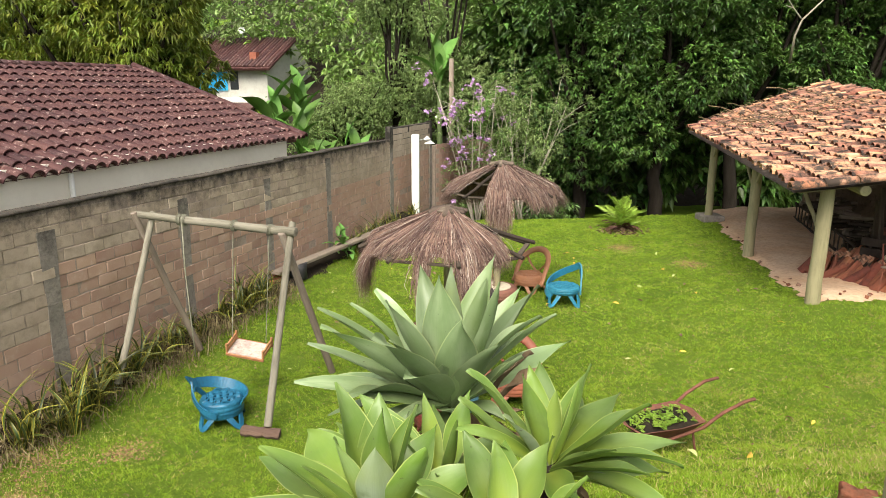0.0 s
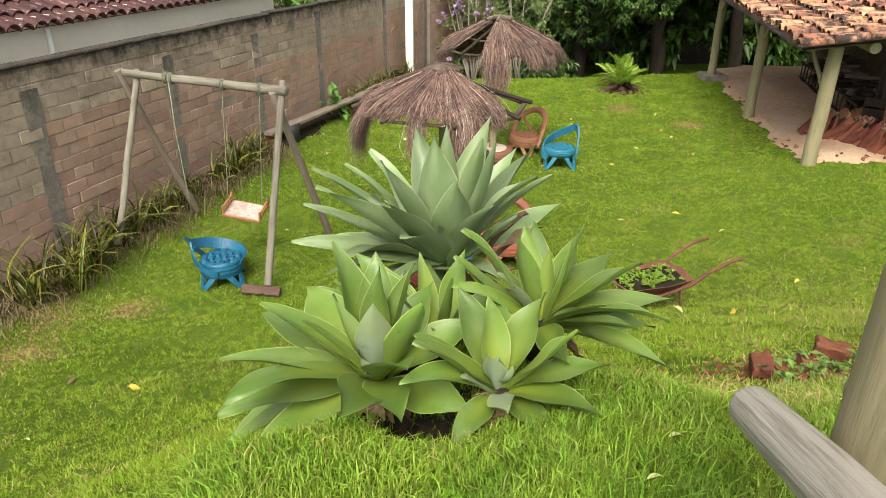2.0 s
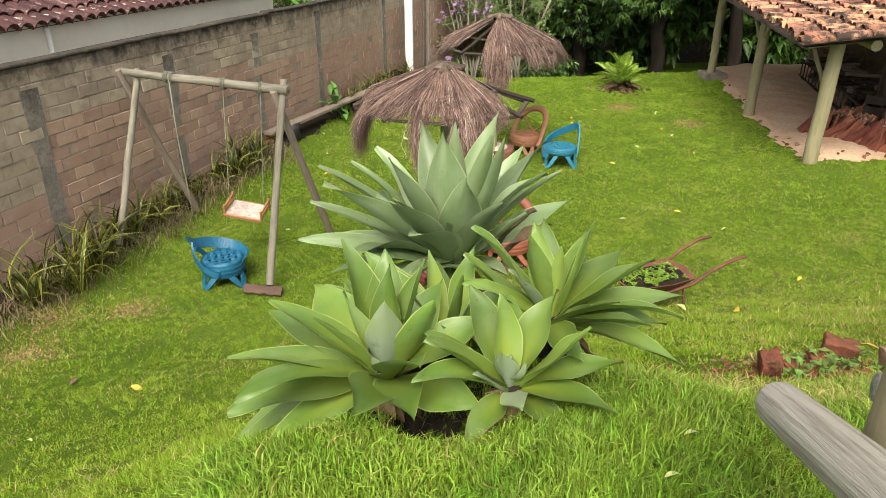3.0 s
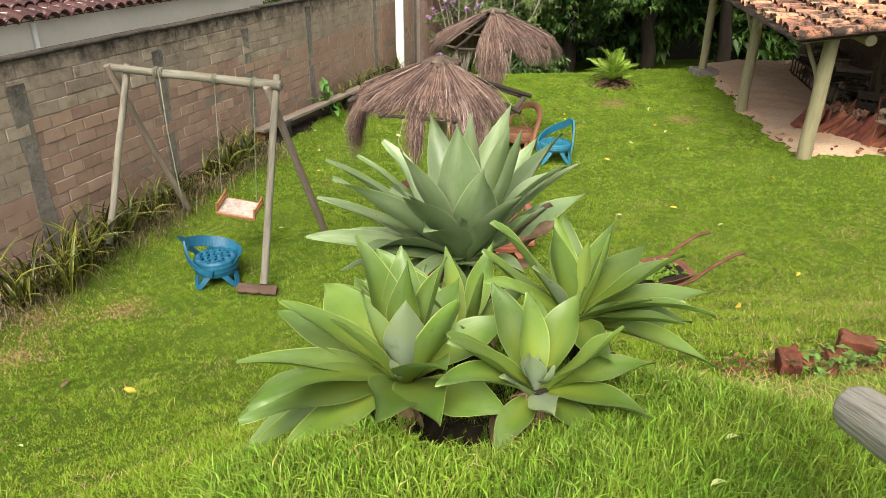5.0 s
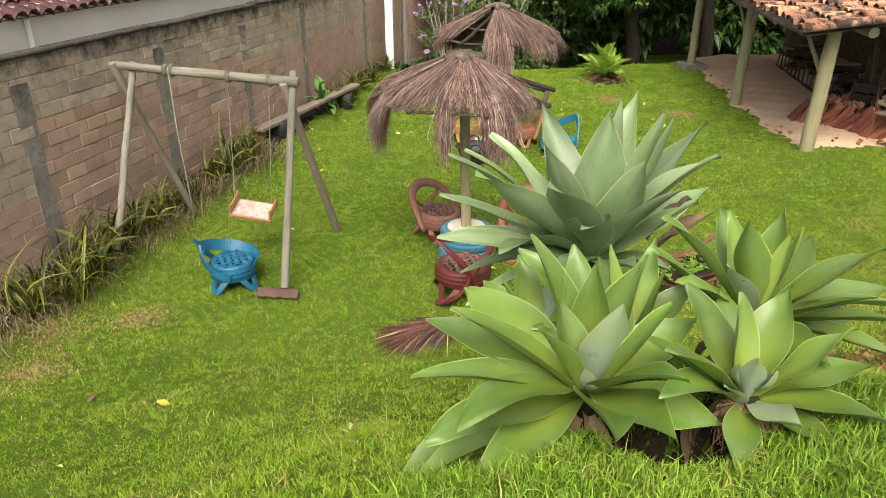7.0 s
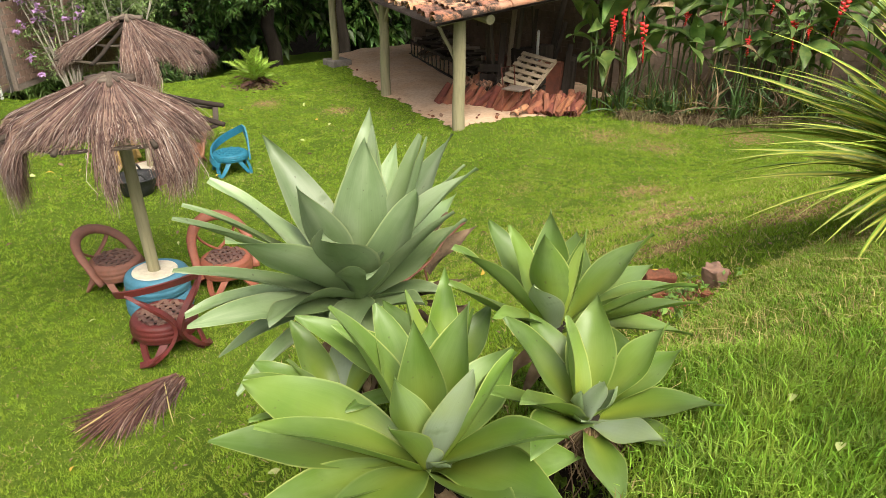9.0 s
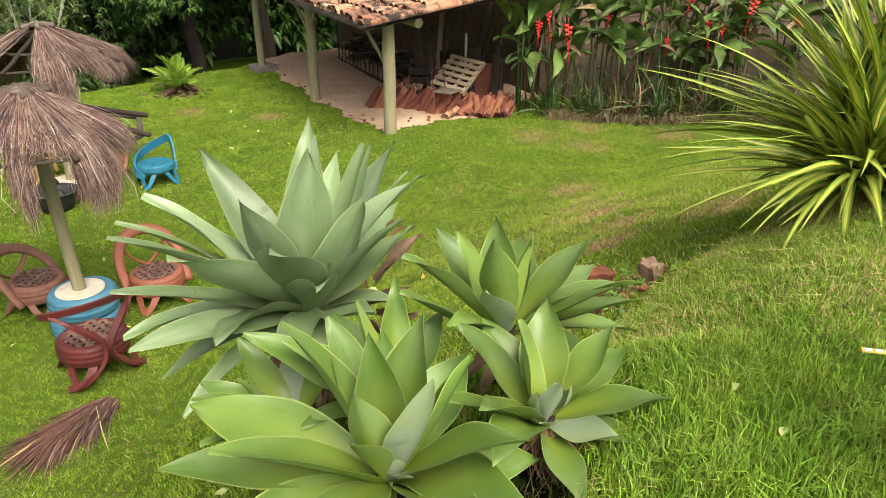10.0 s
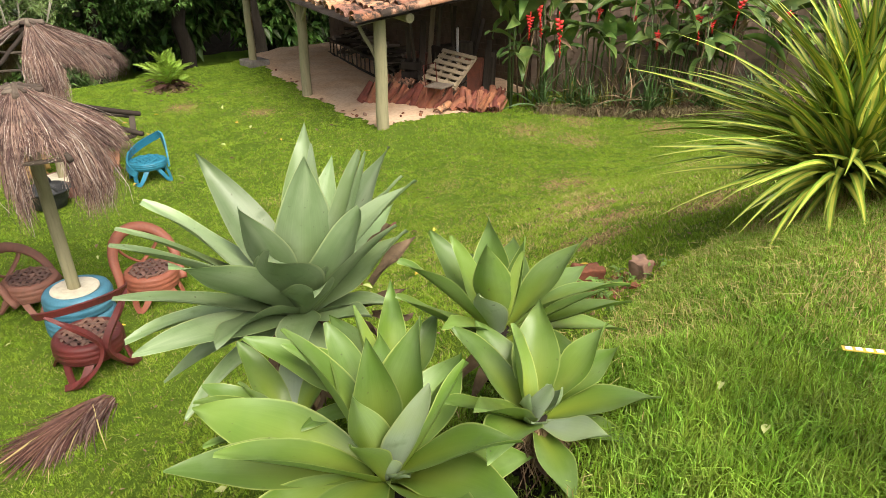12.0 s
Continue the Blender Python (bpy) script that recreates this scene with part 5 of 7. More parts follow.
def agave(base, leaves, mats, width, label, group="agaves", arch=0.1, dead=8):
    """A rosette; leaves are (azimuth, elevation, length), then a factor on the width and a material where they differ."""
    g = gz(base[0], base[1])
    a = thing("agave", Matrix.Translation((base[0], base[1], g)), None, label, "agave", group)
    h = base[2] - g
    part("stem", tube([(0.02, 0.03, -0.1), (0.01, 0.0, h * 0.5), (0, 0, h + 0.01)], [0.05, 0.045, 0.03], 9), M["bark"], a, "dark stem with dry leaf bases", smooth=True)
    for n_l, (az, el, ln, *own) in enumerate(leaves):
        wide = own[0] if own else 1.0
        mat = own[1] if len(own) > 1 else mats[n_l % len(mats)]
        up = max(0.0, el) / 90
        sink = RNG.uniform(0.0, 0.035) * (1 - up)
        me = blade("leaf", ln, ln * width * wide * RNG.uniform(0.94, 1.08), M[mat], arch=arch * (0.75 - 1.35 * up) + RNG.normal(0, 0.018), fold=0.2 + 0.36 * up ** 2 + RNG.normal(0, 0.06),
                   wide_at=RNG.uniform(0.50, 0.57), base=0.36, tip=RNG.uniform(1.5, 1.85), wave=RNG.uniform(0.02, 0.085), curl=RNG.normal(-0.02, 0.035), cols=9, rows=18, point=0.22, twist=RNG.normal(0, 0.2), sway=RNG.normal(0, 0.025), thick=0.009)
        r = 0.022 * (1 - up)
        part("leaf", me, None, a, m=leaf_pose((r * math.cos(radians(az)), r * math.sin(radians(az)), h - sink), az, el, RNG.normal(0, 10)))
    for _ in range(dead):
        az = RNG.uniform(0, 360)
        me = blade("dead_leaf", RNG.uniform(0.14, 0.26), RNG.uniform(0.03, 0.055), M["dead_leaf"], arch=0.18, fold=0.7, wave=0.25, twist=RNG.normal(0, 0.8))
        part("dead_leaf", me, None, a, "shrivelled brown leaf", leaf_pose((0, 0, h * RNG.uniform(0.4, 0.85)), az, RNG.uniform(-80, -30), RNG.normal(0, 30)))
    return a


BLUE3, GREEN3, WAXY, YOUNG = ("agave_blue",), ("agave_green",), "agave_waxy", "agave_young"
agave((-0.07, 1.843, 2.276), [(132, 60, 0.43, 0.85), (98, 58, 0.38, 0.85), (5, 73, 0.39, 0.95), (-27, 61, 0.36, 0.95), (-156, 70, 0.33, 0.7, YOUNG), (-80, 68, 0.36, 0.85, WAXY), (-138, 53, 0.36, 0.6, YOUNG), (-120, 62, 0.16, 1.0, WAXY), (-95, 40, 0.13, 1.1, WAXY), (169, 32, 0.41, 1.1), (-172, 12, 0.45, 0.95),
      (-143, 15, 0.45, 0.95), (-155, 0, 0.44, 0.95), (-179, -27, 0.52, 0.75), (-163, -21, 0.48, 0.7), (-138, -11, 0.40, 0.85), (-66, 39, 0.41, 0.95), (-69, 20, 0.36), (-93, 25, 0.40, 0.95), (127, 10, 0.50, 0.8), (150, 8, 0.48, 0.8),
      (60, 35, 0.36), (20, 25, 0.36), (-30, 10, 0.33), (75, 78, 0.34, 0.8)], GREEN3, 0.40, "agave rosette of broad pale green leaves on the grassy bank")
agave((0.298, 1.743, 2.325), [(129, 77, 0.27, 0.85, YOUNG), (123, 49, 0.30), (45, 55, 0.30), (-10, 49, 0.29), (-1, 19, 0.30), (-34, 11, 0.30), (-154, 21, 0.30), (-164, 38, 0.29), (169, 33, 0.29, 0.9), (-114, 64, 0.19, 0.8, WAXY), (-88, 26, 0.23, 0.9, WAXY),
      (-117, 2, 0.27, 0.8), (90, 40, 0.28), (-140, 42, 0.18, 0.9, WAXY), (-60, 3, 0.24)], GREEN3, 0.41, "small agave rosette with a bright yellow-green heart leaf")
agave((0.428, 2.03, 2.38), [(155, 44, 0.37, 0.85), (161, 32, 0.33, 0.8), (94, 34, 0.37), (-155, 74, 0.33), (56, 44, 0.37), (-84, 76, 0.29, 0.6, YOUNG), (-12, 43, 0.37), (-61, 38, 0.35, 0.5), (-49, 25, 0.37, 0.9), (-25, 18, 0.39), (14, -5, 0.38, 0.8),
      (-162, 33, 0.33, 0.8), (108, 60, 0.31, 0.85), (0, 75, 0.29, 0.8), (-150, 54, 0.26, 1.0, WAXY), (40, 25, 0.36), (-78, 10, 0.28), (8, 8, 0.42, 0.9), (-20, -6, 0.40, 0.9), (70, 12, 0.36)], GREEN3, 0.355, "agave rosette of pointed light green leaves")
agave((0.10, 2.08, 2.26), [(134, 72, 0.30, 0.75, YOUNG), (60, 63, 0.33, 0.75), (-49, 74, 0.28, 0.7), (150, 38, 0.34), (144, 27, 0.42), (-159, 60, 0.25), (100, 35, 0.30), (20, 40, 0.28), (-90, 48, 0.19), (190, 20, 0.30)], GREEN3, 0.34,
      "young agave between two larger rosettes")
agave((-0.14, 2.2, 2.2), [(103, 42, 0.29, 0.85), (66, 40, 0.27, 0.8, WAXY), (80, 8, 0.25), (125, 20, 0.28), (150, 30, 0.27), (-170, 24, 0.26), (170, 60, 0.24, 0.8, YOUNG), (-120, 50, 0.2, 0.8), (20, 45, 0.24)], GREEN3, 0.38,
      "young agave offset behind a larger rosette", dead=4)
agave((0.099, 2.612, 2.294), [(178, 36, 0.63, 0.85), (-148, 40, 0.64), (-122, 45, 0.60, 1.05), (-108, 36, 0.48, 1.15), (134, 36, 0.61, 0.9), (110, 50, 0.62, 0.85), (-103, 73, 0.60, 1.05), (63, 64, 0.62, 0.7), (-88, 77, 0.61, 0.6, WAXY), (-53, 69, 0.6, 0.7),
      (-36, 68, 0.58, 0.6), (-80, 56, 0.54, 1.05), (-62, 48, 0.50), (-40, 43, 0.45), (3, 44, 0.54, 0.85), (30, 37, 0.50, 0.8), (-160, 18, 0.61, 0.8), (-174, 26, 0.60, 0.55), (145, 30, 0.62, 0.55), (168, 4, 0.52, 0.9), (-172, -2, 0.46, 0.7),
      (-162, -14, 0.48, 0.6), (-28, 50, 0.56, 0.8), (22, 22, 0.55, 0.7), (45, 48, 0.56, 0.8), (90, 28, 0.5, 0.8), (-148, 60, 0.54, 0.8), (-5, 58, 0.60, 0.7),
      (-133, 50, 0.45, 1.35), (-148, 17, 0.42, 1.25), (-94, 51, 0.34, 1.3), (-118, 8, 0.36, 1.3), (-80, 22, 0.34, 1.3), (-50, 15, 0.32, 1.1), (-100, -18, 0.3, 1.2)],
      BLUE3, 0.30, "large blue-green agave with long pointed leaves", arch=0.08, dead=46)
# dry flower-stalk stump and torn leaves beside the large agave
ds = thing("dead_agave_leaf", Matrix.Translation((0.42, 2.62, gz(0.42, 2.62) + 0.02)), blade("dead_agave_leaf", 0.22, 0.045, M["withered"], arch=0.05, fold=0.8, wave=0.3, twist=0.9), "withered brown agave leaf leaning out of the plant", "leaf")
ds.matrix_basis = leaf_pose((0.29, 2.5, 2.37), -8, 40)
for az, el, ln, at_ in ((-30, 22, 0.2, (0.24, 2.5, 2.3)), (10, 48, 0.24, (0.27, 2.55, 2.38)), (-75, -20, 0.18, (0.22, 2.46, 2.27)), (-50, 5, 0.16, (0.27, 2.47, 2.28))):
    thing("dead_agave_leaf", leaf_pose(at_, az, el, RNG.normal(0, 30)), blade("dead_agave_leaf", ln * 0.85, 0.036, M["withered"], arch=0.15, fold=0.9, wave=0.35, twist=RNG.normal(0, 1.2), curl=0.3), "torn brown agave leaf, dried and curled", "leaf")

# pale curled heart leaves of the small agave
R_AGAVE = [o for o in bpy.data.objects if o.name.startswith("agave") and o.parent is None][1]
for az, el, ln, cu in ((-100, 70, 0.13, 0.5), (-60, 58, 0.12, 0.6), (-150, 62, 0.11, 0.55)):
    me = blade("heart_leaf", ln, 0.05, M["agave_blue"], arch=0.1, fold=0.9, wave=0.1, curl=cu, twist=0.8, rows=14, cols=7, base=0.8)
    part("heart_leaf", me, None, R_AGAVE, "pale curled young leaf", leaf_pose((0, 0, 2.335 - gz(0.298, 1.743)), az, el))
# a ball of dry fibrous roots at the small agave's foot
for k in range(420):
    a, q = RNG.uniform(0, 2 * math.pi), RNG.uniform(0.01, 0.065)
    p0 = np.array((0.298 + 0.02 * math.cos(a), 1.715 + 0.02 * math.sin(a), 2.325))
    p1 = p0 + np.array((q * math.cos(a), q * math.sin(a) - 0.015, -RNG.uniform(0.01, 0.06)))
    p2 = p1 + np.array((RNG.normal(0.01, 0.035), RNG.normal(-0.01, 0.035), -RNG.uniform(0.0, 0.09)))
    k_root = tube([p0, p1, p2], [0.0022, 0.002, 0.001], 4)
    ROOTS = [k_root] if k == 0 else ROOTS + [k_root]
thing("root_mat", data=mesh("root_mat", joined(*ROOTS), M["root"]), label="mat of dry brown fibrous roots under the agave", category="roots", kind="stuff")

# crumbly soil hollow under the agaves, its deep shade put into the colour
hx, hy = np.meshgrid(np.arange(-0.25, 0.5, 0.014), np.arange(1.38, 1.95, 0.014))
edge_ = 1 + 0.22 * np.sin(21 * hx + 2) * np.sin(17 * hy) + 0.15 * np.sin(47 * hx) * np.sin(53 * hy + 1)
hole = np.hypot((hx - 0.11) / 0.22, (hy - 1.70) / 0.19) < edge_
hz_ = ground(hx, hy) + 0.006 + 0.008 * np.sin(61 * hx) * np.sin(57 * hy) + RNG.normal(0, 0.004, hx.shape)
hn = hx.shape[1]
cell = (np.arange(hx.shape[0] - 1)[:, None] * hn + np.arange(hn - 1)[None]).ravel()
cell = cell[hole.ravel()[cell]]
thing("soil_patch", data=quick_mesh("soil_patch", np.stack([hx, hy, hz_], -1).reshape(-1, 3), np.stack([cell, cell + 1, cell + hn + 1, cell + hn], 1), M["shade_earth"]), label="bare soil in a hollow under the agaves, coloured dark for its shade", category="soil", kind="stuff")
n = 10
cx, cy = RNG.normal(0.11, 0.1, n), RNG.normal(1.72, 0.08, n)
p, f = leaf_points(np.stack([cx, cy, ground(cx, cy) + RNG.uniform(0.012, 0.03, n)], 1), RNG.normal(0, 1, (n, 3)) * np.array((1, 1, 0.4)), RNG.uniform(0.03, 0.09, n), RNG.uniform(0.008, 0.02, n), 0.2)
thing("dry_leaves", data=quick_mesh("dry_leaves", p, f, M["dead_leaf"]), label="shreds of dry leaf lying in the soil hollow", category="leaves", kind="stuff")


# ---- chairs made from old tyres ----
def tyre_chair(at, rot, mat, label, back=0.5, style=0, seat_h=0.30, r=0.265, second=None, fat=0.195):
    z0 = gz(*at)
    c = thing("tyre_chair", pose(at[0], at[1], z0, 0, 0, rot), None, label, "chair", "tyre chairs")
    mm, m2 = M[mat], M[second or mat]
    part("seat", moved(tyre(r, fat, 28), pose(0, 0, seat_h - fat / 2)), mm, c, smooth=True)
    # black disc below the straps stands in for the shade between them
    part("seat_pan", moved(lathe([(0.01, -0.02), (r * 0.7, -0.02), (r * 0.7, 0.0), (0.01, 0.0)], 20), pose(0, 0, seat_h - 0.10)), M["black"], c, "black disc standing in for the dark void under the weave")
    x = np.linspace(-1, 1, 15)
    for d in (0, 90):
        for n_s in range(6):
            o = (n_s - 2.5) * 0.068
            half = math.sqrt(max(0.01, (r * 0.84) ** 2 - o * o))
            path = np.stack([x * half, np.full(15, o), seat_h + 0.004 + 0.011 * np.sin(x * half / 0.068 * math.pi + math.pi * (n_s + (d == 90))) - 0.03 * np.abs(x) ** 6], 1)
            part("strap", moved(band(path, np.tile((0.0, 0, 1), (15, 1)), 0.036, 0.008), pose(0, 0, 0, 0, 0, d + 8)), m2, c, smooth=False)
    for a in (45, 135, 225, 315):
        ca, sa = math.cos(radians(a)), math.sin(radians(a))
        t = np.linspace(0, 1, 9)
        arms = []
        for s in (-1, 1):
            # two straps spring from the seat and meet at each foot
            an = radians(a) + s * radians(33) * (1 - t) ** 0.7
            rad = r * (0.76 + 0.42 * t ** 1.5)
            zz = (seat_h - fat * 0.67) * (1 - t ** 1.7) + 0.008
            path = np.stack([rad * np.cos(an), rad * np.sin(an), zz], 1)
            arms.append(band(path, np.stack([np.cos(an), np.sin(an), np.full(9, 0.4)], 1), np.linspace(0.075, 0.05, 9), 0.02))
        part("leg", joined(*arms), mm, c, "forked leg of bent tyre strips")
    # the back: one long strip of tyre that wraps round the seat and rises behind it
    if style == 1:
        # rises from the right round the back to a horn on the left
        q = np.linspace(0, 1, 29)
        th = np.radians(-30 + 196 * q)
        rise = 0.02 + back * q ** 1.7
        wd = 0.14 - 0.03 * q
        mid = seat_h + rise - wd * 0.46
        rr = r + 0.008 + 0.22 * np.clip(mid - seat_h + 0.05, 0, 1)
        path = np.stack([rr * np.cos(th), rr * np.sin(th), mid], 1)
        tip = path[-1] + np.linspace(0.12, 1, 9)[:, None] * np.array((-0.07, -0.06, 0.11))
        path = np.concatenate([path, tip])
        thx = np.concatenate([th, np.full(9, th[-1])])
        wd = np.concatenate([wd, wd[-1] * np.linspace(0.95, 0.1, 9)])
        part("backrest", band(path, np.stack([np.cos(thx), np.sin(thx), np.full(38, -0.55)], 1), wd, 0.018), mm, c, "strip of tyre that rises to a point")
        # a curved strap sweeps from the horn down to the front of the seat
        t = np.linspace(0, 1, 19)
        an = np.radians(172 + 92 * t)
        pr = r + 0.06 - 0.045 * t
        pz = seat_h + back * 0.95 * (1 - t) ** 1.7 - 0.115 * t ** 0.7
        pth = np.stack([pr * np.cos(an), pr * np.sin(an), pz], 1)
        part("back_strut", band(pth, np.stack([np.cos(an), np.sin(an), np.full(19, 0.15)], 1), 0.075 - 0.025 * np.sin(t * math.pi), 0.018), mm, c)
        # and a second branches off it inside, leaving an opening below the horn
        an = np.radians(150 + 40 * t)
        pz = seat_h - 0.02 + (back * 0.8) * np.sin(t * math.pi * 0.5)
        pth = np.stack([(r - 0.02 + 0.05 * t) * np.cos(an), (r - 0.02 + 0.05 * t) * np.sin(an), pz], 1)
        part("back_strut", band(pth, np.stack([np.cos(an), np.sin(an), np.full(19, 0.1)], 1), 0.05, 0.016), mm, c)
        return c
    if style == 3:
        # a pointed hoop of tyre strip at the seat's back
        u = np.linspace(0, 1, 41)
        th = np.radians(222 - 236 * u)
        peak = 0.84
        hz = seat_h - 0.15 + (0.15 + back) * np.where(u < peak, np.clip(u / peak, 0, 1) ** 1.15, np.clip((1 - u) / (1 - peak), 0, 1) ** 0.75)
        rr = r + 0.012 + 0.05 * np.clip(hz - seat_h, 0, 1)
        path = np.stack([rr * np.cos(th), rr * np.sin(th), hz], 1)
        part("backrest", band(path, np.stack([np.cos(th), np.sin(th), np.full(41, 0.25)], 1), np.interp(u, [0, 0.35, 0.84, 1], [0.08, 0.12, 0.1, 0.07]), 0.025), mm, c, "pointed open hoop of bent tyre strip")
        return c
    if style == 2:
        # a broad top strip and two curved straps that meet behind the seat
        th = np.radians(np.linspace(14, 166, 21))
        hz = seat_h + back * (0.72 + 0.28 * np.sin(th))
        path = np.stack([(r + 0.09) * np.cos(th), (r + 0.07) * np.sin(th), hz], 1)
        part("backrest", band(path, np.stack([np.cos(th), np.sin(th), np.full(21, -0.25)], 1), 0.06, 0.018), mm, c)
        t = np.linspace(0, 1, 21)
        for s in (-1, 1):
            x_ = s * (0.016 + 0.29 * np.abs(2 * t - 1) ** 1.8)
            y_ = np.sqrt(np.clip((r + 0.06) ** 2 - x_ ** 2, 0.01, 1)) + 0.03
            pth = np.stack([x_, y_, 0.01 + (seat_h + back * 0.8) * t], 1)
            part("back_strap", band(pth, np.stack([np.full(21, s * 1.0), np.full(21, -0.6), np.zeros(21)], 1), 0.055, 0.03), mm, c, "curved strap of tyre")
        return c
    th = np.radians(np.linspace(-14, 194, 31))
    up = np.clip(np.sin(th), 0, 1) ** 0.75
    hz = seat_h - 0.09 + 0.35 * np.clip(np.sin(th), -0.5, 0) + back * up
    rr = r + 0.028 + 0.16 * np.clip(hz - seat_h, 0, 1)
    path = np.stack([rr * np.cos(th), rr * np.sin(th), hz], 1)
    # tread lugs leave small ridges along the strip
    ridge = 1 + 0.05 * (np.arange(31) % 2)
    part("backrest", tube(path, (0.042 + 0.014 * np.clip(np.sin(th), 0, 1)) * ridge, 10, flat=0.6), mm, c, smooth=True)
    for s in (-1, 1):
        t = np.linspace(0, 1, 11)
        e_ = path[int(15 + s * 6)]
        b_ = np.array((s * 0.03, r * 0.97, seat_h - 0.05))
        pth = b_ + (e_ - b_) * t[:, None] + np.stack([-s * 0.05 * np.sin(t * math.pi), np.zeros(11), np.zeros(11)], 1)
        part("back_strut", tube(pth, 0.028, 8, flat=0.5), mm, c, smooth=True)
    return c


tyre_chair((-2.58, 6.70), 16, "blue", "blue-painted chair made from a tyre with a pointed back", 0.17, 1, 0.30, 0.232)
tyre_chair((1.50, 11.0), 0, "turquoise", "bright blue tyre chair with a tall pointed back", 0.31, 3, 0.33, 0.27, fat=0.12)
tyre_chair((0.56, 7.42), 4, "terra", "terracotta tyre chair with a high arched back", 0.42, 0, 0.34, 0.265, "weave")
tyre_chair((-0.44, 7.95), 42, "terra_dull", "worn brown tyre chair with a low arched back", 0.34, 0, 0.32, 0.265, "weave")
tyre_chair((-0.20, 6.52), 190, "red", "dark red tyre chair with crossed loops in its back", 0.42, 2, 0.34, 0.285, "weave")
tyre_chair((0.98, 11.75), -38, "orange", "orange-brown tyre chair with a round back", 0.46, 0, 0.32, 0.26)
tyre_chair((0.05, 12.0), 20, "yellow", "faded yellow tyre chair", 0.38, 0, 0.30, 0.25)


# ---- thatched parasols over tyre tables ----
def parasol(at, top_z, drop, rad, thatch_from, thatch_to, tufts, label, tilt=(0, 0), strands=3000):
    z0 = gz(*at)
    p = thing("thatched_parasol", Matrix.Translation((at[0], at[1], z0)), None, label, "parasol", "thatched parasols")
    h = top_z - z0
    pole("pole", (0, 0, -0.1), (tilt[0], tilt[1], h - 0.04), 0.062, 0.05, M["log"], p, "round wooden pole", wob=0.004)
    tx, ty = tilt
    for a in range(0, 360, 45):
        ca, sa = math.cos(radians(a + 10)), math.sin(radians(a + 10))
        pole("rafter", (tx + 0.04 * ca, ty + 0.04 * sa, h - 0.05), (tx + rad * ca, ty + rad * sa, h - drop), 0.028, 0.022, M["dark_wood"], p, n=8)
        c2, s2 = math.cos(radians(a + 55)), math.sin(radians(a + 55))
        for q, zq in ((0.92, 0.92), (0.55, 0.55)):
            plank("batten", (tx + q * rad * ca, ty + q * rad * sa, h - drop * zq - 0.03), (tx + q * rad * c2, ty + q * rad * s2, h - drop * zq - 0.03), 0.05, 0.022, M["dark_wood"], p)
    for a in range(0, 360, 60):
        ca, sa = math.cos(radians(a)), math.sin(radians(a))
        m = pose(tx + 0.085 * ca, ty + 0.085 * sa, h + 0.045, 0, 14 + 5 * math.sin(3 * a), a + 9 * math.sin(2 * a))
        part("cap_board", box(0.16, 0.075, 0.02, (0, 0, 0), 0.004), M["crown_wood"], p, "weathered board at the crown", m)
        ca, sa = math.cos(radians(a + 25)), math.sin(radians(a + 25))
        pole("rafter_end", (tx + 0.03 * ca, ty + 0.03 * sa, h + 0.05), (tx + 0.22 * ca, ty + 0.22 * sa, h + 0.01), 0.03, 0.027, M["crown_wood"], p, "weathered sawn rafter end", n=8)
    # straw, combed outwards and hanging past the eaves in separate tufts
    def straw(n, mat, name, half, long):
        az = np.radians(RNG.uniform(thatch_from, thatch_to, n))
        lock = np.round(az / 0.11 + RNG.normal(0, 0.35, n)) * 0.11
        az = az * 0.75 + lock * 0.25
        r0 = np.abs(RNG.normal(0.0, 0.4, n)) % 0.75 * rad + 0.1
        hang = np.zeros(n)
        for ta, tw, tl in tufts:
            dd = np.abs((np.degrees(az) - ta + 180) % 360 - 180)
            hang = np.maximum(hang, tl * np.exp(-np.square(dd / tw) ** 1.5))
        lockh = 0.9 + 0.1 * np.sin(lock * 91.0)
        hang = hang * RNG.uniform(0.7, 1.15, n) * lockh * long + RNG.uniform(0.0, 0.045, n)
        rr = rad * np.where(hang > 0.2, RNG.uniform(0.9, 1.02, n), RNG.uniform(0.5, 0.93, n)) * (0.95 + 0.06 * np.sin(5 * az + 1) + 0.05 * np.sin(lock * 57))
        lift = RNG.uniform(0.015, 0.085, n) + 0.012 * np.sin(lock * 43)
        swing_ = RNG.normal(0, 0.075, n)
        bow = RNG.normal(0, 0.035, n)
        cols = []
        flare = RNG.uniform(0.2, 1.9, n)
        for q, g in ((0.0, 0), (0.45, 0), (0.88, 0.02), (1.03, 0.28), (1.08, 0.62), (1.07, 1.0)):
            r = r0 + (rr - r0) * min(q, 1.0) + (q - 1.0 if q > 1 else 0) * rad * flare
            z = h - drop * np.minimum(r / rad, 1.06) + lift * (1 - 0.5 * g) - hang * g
            a2 = az + swing_ * (r - r0) / rad * 0.8 + bow * math.sin(q * 3.0) + RNG.normal(0, 0.03, n) * g
            cols.append(np.stack([tx + r * np.cos(a2), ty + r * np.sin(a2), z], 1))
        P = np.stack(cols, 1)
        tw = RNG.uniform(0, math.pi, n)
        side = np.stack([-np.sin(az) * np.cos(tw), np.cos(az) * np.cos(tw), np.sin(tw) * 0.7], 1)[:, None, :]
        wd = (RNG.uniform(0.6, 1.4, n)[:, None] * half * np.array((1, 1.1, 1.1, 1, 0.8, 0.25)))[:, :, None]
        Q = np.stack([P - side * wd, P + side * wd], 2).reshape(-1, 3)
        kk = np.arange(n)[:, None, None] * 12 + np.arange(5)[None, :, None] * 2 + np.array((0, 1, 3, 2))[None, None, :]
